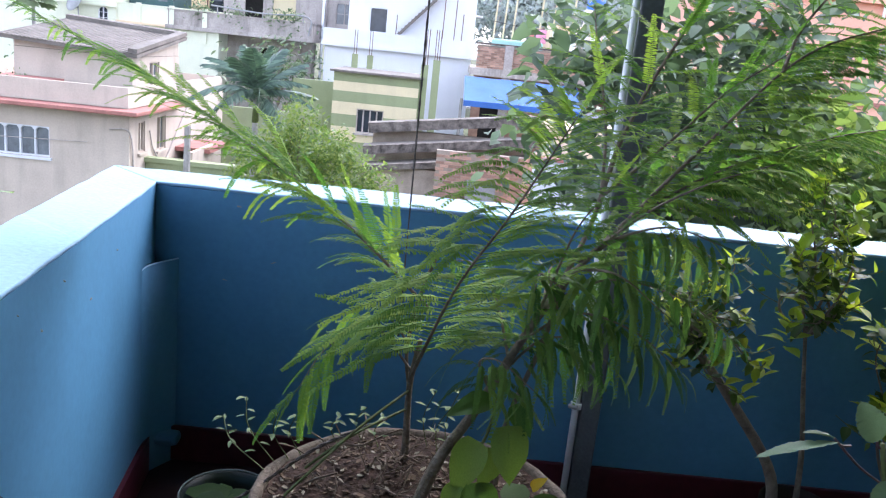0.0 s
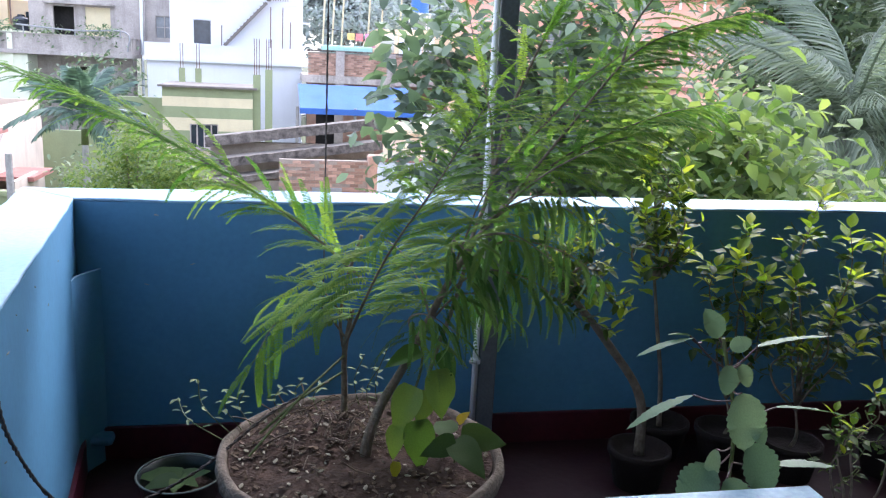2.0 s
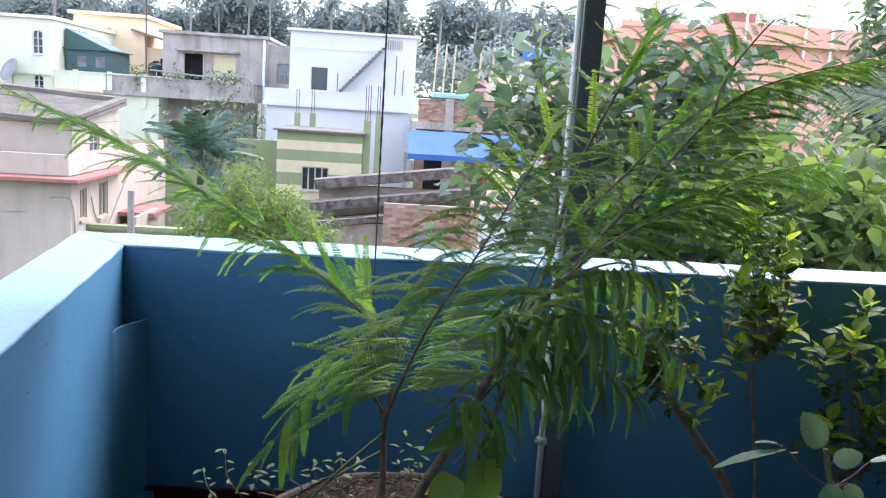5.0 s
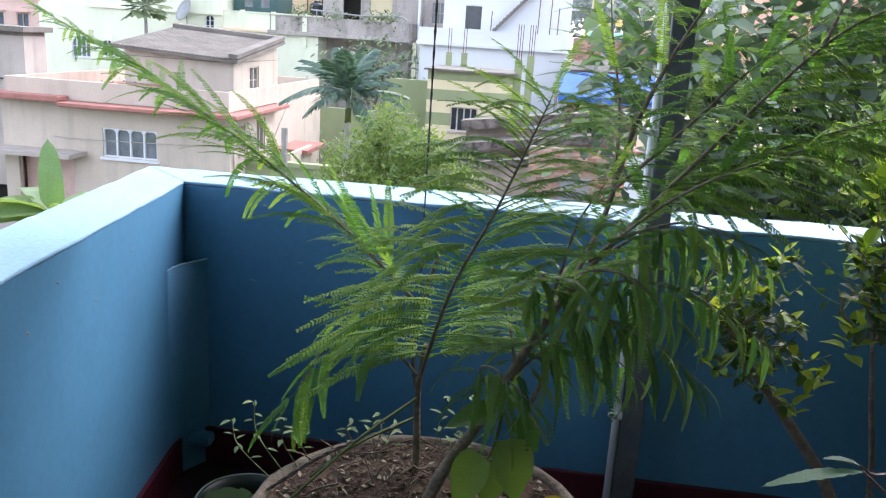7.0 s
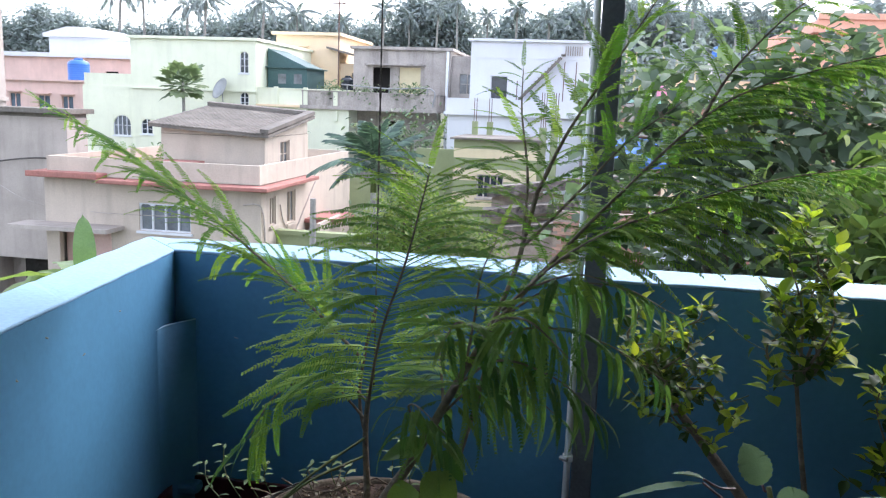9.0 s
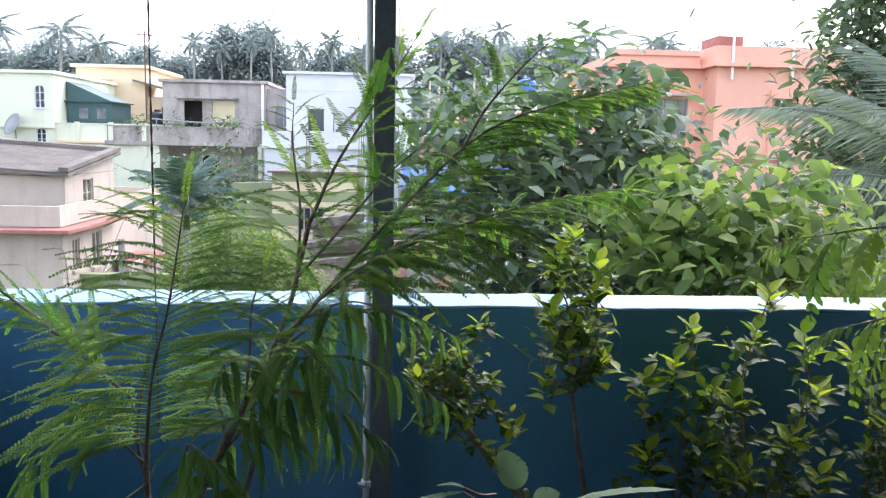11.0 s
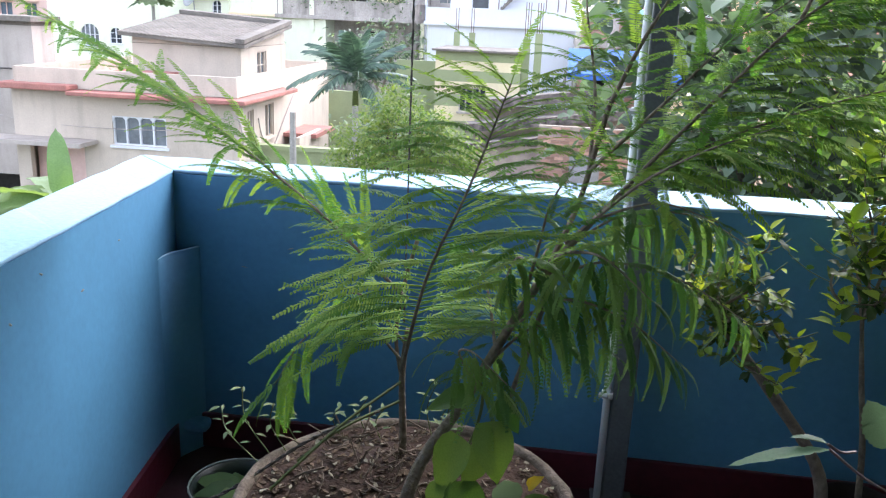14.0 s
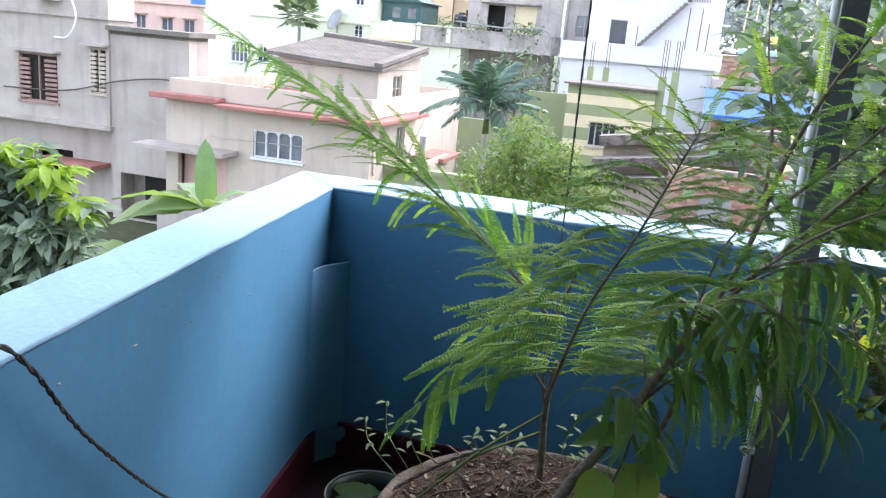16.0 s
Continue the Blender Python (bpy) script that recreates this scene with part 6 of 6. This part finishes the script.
def frond_mesh(length, leaflets, blade, droop, mat, hang=0.5, width=0.03):
    """A palm frond along +x with strap leaflets on both sides of a stout rib."""
    bm = bmesh.new()
    rnd = random.Random(int(length * 100 + leaflets))

    def rib(s):
        return Vector((length * (s - 0.25 * droop * s * s), 0, length * (0.18 * s - droop * s * s)))

    tube(bm, [rib(i / 9) for i in range(10)], [0.02 * length * (1 - 0.85 * i / 9) * 0.5 + 0.004 for i in range(10)], 5)
    for i in range(leaflets):
        s = 0.14 + 0.86 * i / leaflets
        p = rib(s)
        t = (rib(min(1, s + 0.03)) - rib(s - 0.03)).normalized()
        for side in (1, -1):
            l = blade * math.sin(math.pi * (0.12 + 0.82 * s)) ** 0.7 * rnd.uniform(0.7, 1.12)
            d = (t * rnd.uniform(0.55, 0.95) + Vector((0, side, 0)) - Vector((0, 0, hang * rnd.uniform(0.6, 1.3)))).normalized()
            e = d.cross(Vector((0, 0, 1))).normalized() * width * 0.5
            tip = p + d * l + Vector((0, 0, -l * 0.35 * hang))
            m = p + d * l * 0.55
            vs = [bm.verts.new(q) for q in (p - e * 0.5, m - e, tip, m + e, p + e * 0.5)]
            bm.faces.new(vs)
    return to_mesh("frond", bm, mat)


def palm(base, height, fronds, meshes, label, trunk_r=0.12, seed=1, group="", elev=(-25, 65), lean=(0, 0), name="palm_tree", crownshaft=None):
    ob = thing(name, base, label, "palm tree", group)
    b = Vector(base)
    top = b + Vector((lean[0], lean[1], height))
    pts = glide([b, b.lerp(top, 0.5) + Vector((lean[0] * -0.12, lean[1] * -0.12, 0)), top], 8)
    part("trunk", tube(bmesh.new(), pts, [trunk_r * (1.15 - 0.4 * i / (len(pts) - 1)) for i in range(len(pts))], 10), CONCRETE, ob, smooth=True)
    if crownshaft:
        part("crownshaft", tube(bmesh.new(), [top + Vector((0, 0, -crownshaft)), top + Vector((0, 0, 0.1))], [trunk_r * 0.95, trunk_r * 0.6], 10), GREEN_STEM, ob, smooth=True)
    rnd = random.Random(seed)
    for i in range(fronds):
        a = i * 2.399 + rnd.uniform(-0.2, 0.2)
        el = radians(elev[1] + (elev[0] - elev[1]) * (i / max(1, fronds - 1)) + rnd.uniform(-8, 8))
        d = (math.cos(a) * math.cos(el), math.sin(a) * math.cos(el), math.sin(el))
        placed("frond", rnd.choice(meshes), oriented(top, d, (0, 0, 1), rnd.uniform(-0.3, 0.3), rnd.uniform(0.85, 1.1)), ob)
    return ob


# dark large-leaved tree just outside the parapet
tree((2.7, 6.9, GZ), [((2.5, 6.6, 1.2), 0.95), ((1.55, 6.4, 1.0), 0.75), ((3.4, 6.8, 0.75), 0.75), ((2.2, 6.4, 0.1), 0.9), ((3.3, 6.4, 0.1), 0.9), ((1.35, 6.3, 1.65), 0.45), ((2.6, 6.6, 1.9), 0.5), ((1.5, 6.6, 0.0), 0.6), ((4.2, 6.8, 0.1), 0.7), ((1.75, 6.6, 1.75), 0.4), ((2.2, 6.5, 1.55), 0.4)],
     5600, 0.19, CROWN_DARK, "dark large-leaved tree just beyond the parapet", 5, 0.14, 0.5)
tree((3.6, 5.4, GZ), [((3.5, 5.3, 1.1), 0.6), ((2.9, 5.1, 0.95), 0.5), ((4.1, 5.5, 0.75), 0.5), ((3.2, 5.0, 0.45), 0.6), ((4.0, 5.2, 0.3), 0.6), ((2.55, 5.1, 1.15), 0.35), ((4.8, 5.6, 0.2), 0.6)],
     2600, 0.17, CROWN_BRIGHT, "bright green broad-leaved tree beyond the parapet", 6, 0.1, 0.5)
tree((8.0, 11.6, GZ), [((7.8, 11.6, 2.9), 0.8), ((8.0, 11.9, 1.6), 1.0), ((8.9, 11.6, 3.5), 1.0), ((7.5, 11.5, 3.9), 0.6), ((8.9, 11.8, 2.2), 1.1), ((7.0, 11.6, 2.2), 0.5), ((7.3, 11.5, 3.2), 0.5), ((7.9, 11.5, 4.6), 0.8), ((6.9, 11.4, 1.4), 0.6)],
     5200, 0.27, CROWN_MID, "tall broad-leaved tree with hanging leaves at the terrace end", 7, 0.16, 0.3)
tree((2.6, 14, GZ), [((2.9, 14, 0.0), 1.1), ((4.5, 14.5, 0.0), 1.3), ((6.2, 15, -0.2), 1.3), ((7.8, 15, -0.4), 1.4), ((5.2, 14, -1.2), 1.4), ((3.7, 13.5, -1.2), 1.2)],
     3000, 0.2, CROWN_MID, "dense mixed-green tree among the houses", 8, 0.2, 0.45)
tree((11, 26, GZ), [((10.5, 26, -0.6), 2.0), ((13, 27, -1.2), 2.2), ((8.5, 26, -0.3), 2.0), ((15.5, 27, -1.5), 2.2), ((6.8, 27, 0.6), 1.6), ((8.0, 27, 1.6), 1.2)],
     2600, 0.34, CROWN_MID, "spreading tree before the orange house", 9, 0.25, 0.45)

# sapling with drooping sprays standing on the terrace
NEEM_LEAF = leaf_material("drooping_spray_leaf", (0.13, 0.21, 0.045), (1.5, 1.6, 0.7), 0.5, 0.45)
NEEM = [pinnate("spray_leaf", 0.30, 8, 0.072, 0.021, d, NEEM_LEAF, 50, 40) for d in (0.6, 0.95)]
bm = lathe(bmesh.new(), [(0.10, 0.0), (0.14, 0.20), (0.15, 0.205), (0.15, 0.235), (0.135, 0.235), (0.13, 0.19), (0.02, 0.195)], 24)
bm.transform(Matrix.Translation((2.52, 1.62, 0)))
tagged(new("flower_pot", to_mesh("flower_pot", bm, TERRACOTTA, True)), "dark clay pot holding a sapling", "flower pot", "pots along the parapet")
neem = thing("sapling", (2.52, 1.62, 0.19), "light green sapling with drooping feathered sprays in a clay pot", "sapling")
part("trunk", tube(bmesh.new(), glide([(2.52, 1.62, 0.18), (2.5, 1.63, 0.7), (2.52, 1.64, 1.2), (2.48, 1.66, 1.62)], 6), [0.014 - 0.0005 * i for i in range(19)], 8), BARK, neem, smooth=True)
for line in ([(2.51, 1.64, 1.2), (2.3, 1.68, 1.40), (2.08, 1.70, 1.47), (1.84, 1.72, 1.44)], [(2.51, 1.64, 1.02), (2.32, 1.66, 1.20), (2.12, 1.66, 1.28), (1.93, 1.66, 1.25)], [(2.48, 1.66, 1.55), (2.36, 1.70, 1.66), (2.24, 1.72, 1.68)], [(2.51, 1.64, 0.95), (2.36, 1.74, 1.12), (2.2, 1.8, 1.18)], [(2.5, 1.63, 0.75), (2.25, 1.5, 0.98), (2.02, 1.4, 1.03), (1.82, 1.33, 1.0)]):
    feathered(neem, line, 0.06, 0.35, 0.85, NEEM, 55, 0.6, 0.3, 0.006, flat=0.6)

# coconut palm to the side, slender areca before the grey house
COCO = [frond_mesh(l, 44, 0.45, d, PALM, h, 0.03) for l, d, h in ((2.5, 0.5, 0.9), (2.8, 0.62, 1.3), (2.2, 0.75, 1.5))]
palm((7.45, 9.4, GZ), 7.75, 46, COCO, "young coconut palm with long arching grey-green fronds", 0.16, 3, elev=(-30, 88))
palm((9.6, 11.2, GZ), 8.6, 30, COCO, "coconut palm standing behind the nearer one", 0.16, 4, elev=(-30, 86))
ARECA = [frond_mesh(1.75, 30, 0.5, d, ARECA_LEAF, h, 0.075) for d, h in ((0.4, 0.3), (0.6, 0.45), (0.8, 0.6))]
palm((-4.95, 22.4, GZ), 6.6, 20, ARECA, "areca palm with arching dark fronds", 0.1, 8, elev=(0, 82), crownshaft=0.7)
tree((-3.3, 19.4, GZ), [((-3.4, 19.4, -0.75), 0.6), ((-2.7, 19.4, -1.15), 0.75), ((-4.0, 19.4, -1.45), 0.7), ((-2.0, 19.5, -1.55), 0.65), ((-3.1, 19.2, -2.0), 1.0), ((-3.1, 19.4, -0.3), 0.4), ((-4.4, 19.4, -2.1), 0.6), ((-1.4, 19.6, -1.9), 0.6), ((-2.2, 19.4, -1.0), 0.45)],
     7500, 0.14, CROWN_LIGHT, "light green fine-leaved tree below the parapet", 12, 0.09, 0.35, clump=12)
side_tree = tree((-7.6, 8.4, GZ), [((-7.3, 8.2, -0.55), 0.5), ((-6.75, 8.2, -0.75), 0.42), ((-7.8, 8.3, -0.9), 0.7), ((-6.6, 8.1, -1.3), 0.5), ((-7.2, 8.0, -1.6), 0.8), ((-6.7, 8.0, -2.2), 0.75), ((-8.6, 8.5, -0.9), 0.8), ((-7.9, 8.1, -2.2), 0.9)],
     3600, 0.33, CROWN_DARK, "tree with whorls of long drooping leaves beside the terrace", 13, 0.1, 0.32, whorl=True, clump=8)
me = crown_mesh([((-7.3, 8.15, -0.2), 0.25), ((-6.85, 8.1, -0.35), 0.25), ((-6.4, 8.05, -0.75), 0.15), ((-7.8, 8.2, -0.35), 0.3)], 260, 0.27, OVATE_NEW, 14, 0.4, 7, whorl=True)
me.transform(Matrix.Translation((7.6, -8.4, -GZ)))
young = new("young_leaves", me)
young.parent = side_tree
BLEAF = blade_mesh("leaf", lambda s: 0.165 * min(1, s * 5) ** 0.6 * (1 - s ** 5) ** 0.7 if 0 < s < 1 else 0, BANANA, 0.3, 0.45, 0.16, 0.05, rows=16, seed=44)


def banana(x, y, top, label, leaves):
    ban = thing("banana_plant", (x, y, GZ), label, "banana plant", "banana plants")
    part("stem", tube(bmesh.new(), [(x, y, GZ), (x + 0.05, y, (GZ + top) / 2), (x + 0.08, y, top + 0.05)], [0.14, 0.11, 0.06], 8), GREEN_STEM, ban, smooth=True)
    for d, up, s in leaves:
        placed("leaf", BLEAF, oriented((x + 0.08, y, top), d, up, 0, s), ban)


banana(-7.2, 12, -1.55, "young banana plant with an upright unfurling leaf",
       (((-0.02, -0.05, 1), (0.6, -1, 0), 1.1), ((-0.9, -0.2, 0.42), (0, 0.3, 1), 1.4), ((0.55, -0.4, 0.55), (0, 0, 1), 0.9), ((-0.95, -0.25, 0.1), (0.2, -0.5, 1), 1.75), ((0.3, 0.8, 0.5), (0, 0, 1), 1.1), ((-0.7, 0.5, 0.5), (0, 0, 1), 1.3), ((-0.8, -0.6, 0.25), (0, -0.3, 1), 1.2)))
banana(-8.35, 11.8, -2.75, "low banana plant with broad arching leaves",
       (((-0.9, -0.1, 0.5), (0.3, -0.5, 1), 1.35), ((-0.5, -0.7, 0.55), (0, 0, 1), 1.2), ((0.6, 0.3, 0.6), (0, 0, 1), 1.2), ((-0.2, 0.8, 0.6), (0, 0, 1), 1.2), ((0.2, -0.7, 0.6), (0, 0, 1), 1.1)))
bm = bmesh.new()
tube(bm, [(0, 0, 0), (0.35, 0, 0.05), (0.7, 0, 0)], 0.03, 4)
for k in range(7):
    a = radians(-108 + 36 * k)
    l = 0.55 - 0.1 * abs(k - 3) / 3
    vs = [bm.verts.new((0.7 + l * u * math.cos(a) - w * math.sin(a), l * u * math.sin(a) + w * math.cos(a), -0.35 * (l * u) ** 2)) for u, w in ((0, 0), (0.55, 0.2), (1, 0), (0.55, -0.2))]
    bm.faces.new(vs)
PALMATE = to_mesh("leaf", bm, PAPAYA)
pap = thing("papaya_tree", (-25.3, 51, GZ), "slender papaya tree with an umbrella of drooping leaves", "tree")
part("trunk", tube(bmesh.new(), [(-25.3, 51, GZ), (-25.25, 51, -1), (-25.3, 51, 2.5)], [0.16, 0.13, 0.09], 8), CONCRETE, pap, smooth=True)
for k in range(26):
    a, el = k * 2.4, radians(55 - 85 * k / 26)
    placed("leaf", PALMATE, oriented((-25.3, 51, 2.5 - 0.015 * k), (math.cos(a) * math.cos(el), math.sin(a) * math.cos(el), math.sin(el)), (0, 0, 1), RND.uniform(-0.3, 0.3), RND.uniform(1.2, 1.6)), pap)
tree((5, 62, GZ), [((4.5, 62, 3.5), 2.4), ((7, 63, 4.5), 2.2), ((2.8, 62, 4.0), 1.8), ((9.5, 64, 4.5), 2.5), ((12.5, 64, 4.5), 2.4)], 2600, 0.55, CROWN_HAZED, "clump of trees behind the brick house", 16, 0.3, 0.4)
tree((-10.8, 48, GZ), [((-9.5, 50, -0.5), 2.0), ((-11.5, 50, -1.0), 2.0), ((-8.3, 50, -1.5), 1.6)], 1400, 0.4, CROWN_MID, "dark shrubs under the grey house's balcony", 17, 0.2, 0.4)
tree((-20.0, 47, GZ), [((-20, 47, -2.0), 1.8), ((-17.5, 47, -1.8), 1.8), ((-22.5, 46, -2.4), 1.5)], 1300, 0.4, CROWN_MID, "bushes between the houses", 18, 0.2, 0.4)
tree((-19.2, 20, GZ), [((-19, 20, -4.6), 1.2), ((-17.5, 20, -5), 1.0), ((-20.5, 20.5, -4.8), 1.1)], 1200, 0.25, CROWN_DARK, "dark bushes in the lane", 19, 0.1, 0.4)
tree((-4.5, 30, GZ), [((-5.5, 30, -3.0), 1.3), ((-4.2, 30, -2.8), 1.2), ((-6.6, 31, -3.2), 1.2)], 1300, 0.25, CROWN_MID, "bushes beside the garden wall", 20, 0.1, 0.4)
for x, y, r, seed in ((-14.6, 28.15, 0.3, 1), (-17.0, 56.6, 0.45, 2), (-12.0, 56.6, 0.5, 3), (-14.5, 56.6, 0.4, 4), (-10.6, 56.6, 0.4, 5)):
    z = -1.0 if y < 40 else 2.3
    me = crown_mesh([((0, 0, 0), r), ((r, 0, -0.05), r * 0.8), ((-r, 0, -0.05), r * 0.8)], 240, 0.14 if y < 40 else 0.3, CROWN_MID, 60 + seed)
    ob = new("balcony_plant", me)
    ob.location = (x, y, z)
    tagged(ob, "leafy green plant growing on a balcony ledge", "plant", "balcony plants", "stuff")

# far line of palms and trees, haze painted into the leaf colours
FAR_FROND = [frond_mesh(3.4, 20, 0.9, d, PALM_HAZED, h, 0.15) for d, h in ((0.55, 0.8), (0.8, 1.2), (1.0, 1.4))]
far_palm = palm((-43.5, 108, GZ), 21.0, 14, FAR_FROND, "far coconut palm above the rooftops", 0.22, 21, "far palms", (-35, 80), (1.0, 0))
SMALL_FROND = [frond_mesh(2.0, 16, 0.7, d, PALM_HAZED, h, 0.13) for d, h in ((0.5, 0.8), (0.8, 1.2))]
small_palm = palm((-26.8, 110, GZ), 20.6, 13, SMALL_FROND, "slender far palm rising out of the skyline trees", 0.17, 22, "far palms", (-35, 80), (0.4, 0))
rnd = random.Random(77)


def spin(x, y, z):
    """A spot on the skyline, with a random turn and girth."""
    return Matrix.Translation((x, y, z)) @ Matrix.Rotation(rnd.uniform(0, 6.28), 4, "Z") @ Matrix.Diagonal((rnd.uniform(0.8, 1.15), rnd.uniform(0.8, 1.15), rnd.uniform(0.95, 1.05), 1))


for x, y, hgt in ((-61, 110, 22.2), (-52.8, 110, 21.3), (-57.5, 114, 20.5), (-67, 112, 22), (27, 112, 23.0), (33, 108, 22), (38, 116, 22), (-40.0, 116, 19.5)):
    copy_thing(far_palm, spin(x, y, GZ - 21.0 + hgt))
for x, y, hgt in ((-32.5, 110, 18.0), (-19.6, 111, 20.4), (-15.9, 108, 20.9), (-12.5, 113, 21.2), (-8.7, 109, 20.0), (-23.5, 114, 19.6), (-4.5, 112, 20.8), (0.5, 110, 20.2), (5.5, 112, 21.5), (10.0, 110, 21.6), (14.0, 113, 22.6), (18.5, 109, 22.4), (22.5, 112, 22.0)):
    copy_thing(small_palm, spin(x, y, GZ - 20.6 + hgt))
far_tree = tree((-34, 118, GZ), [((-34, 118, 9.0), 3.6), ((-38, 118, 8.0), 3.2), ((-30, 118, 8.5), 3.2), ((-34, 117, 5.0), 5.0), ((-36, 119, 11.5), 1.8), ((-31, 119, 11.0), 1.7), ((-38, 118, 4.0), 4.0), ((-30, 118, 4.0), 4.0)], 17000, 0.72, CROWN_HAZED, "far dark tree on the skyline", 23, 0.5, 0.45, group="far trees")
for i in range(21):
    x = -95 + i * 9.4 + rnd.uniform(-2, 2)
    if abs(x + 34) < 3:
        continue
    copy_thing(far_tree, Matrix.Translation((x, 122 + rnd.uniform(-4, 10), GZ + rnd.uniform(0.0, 2.2) + 2.4 * (x > -28))) @ Matrix.Rotation(rnd.uniform(0, 6.28), 4, "Z"))
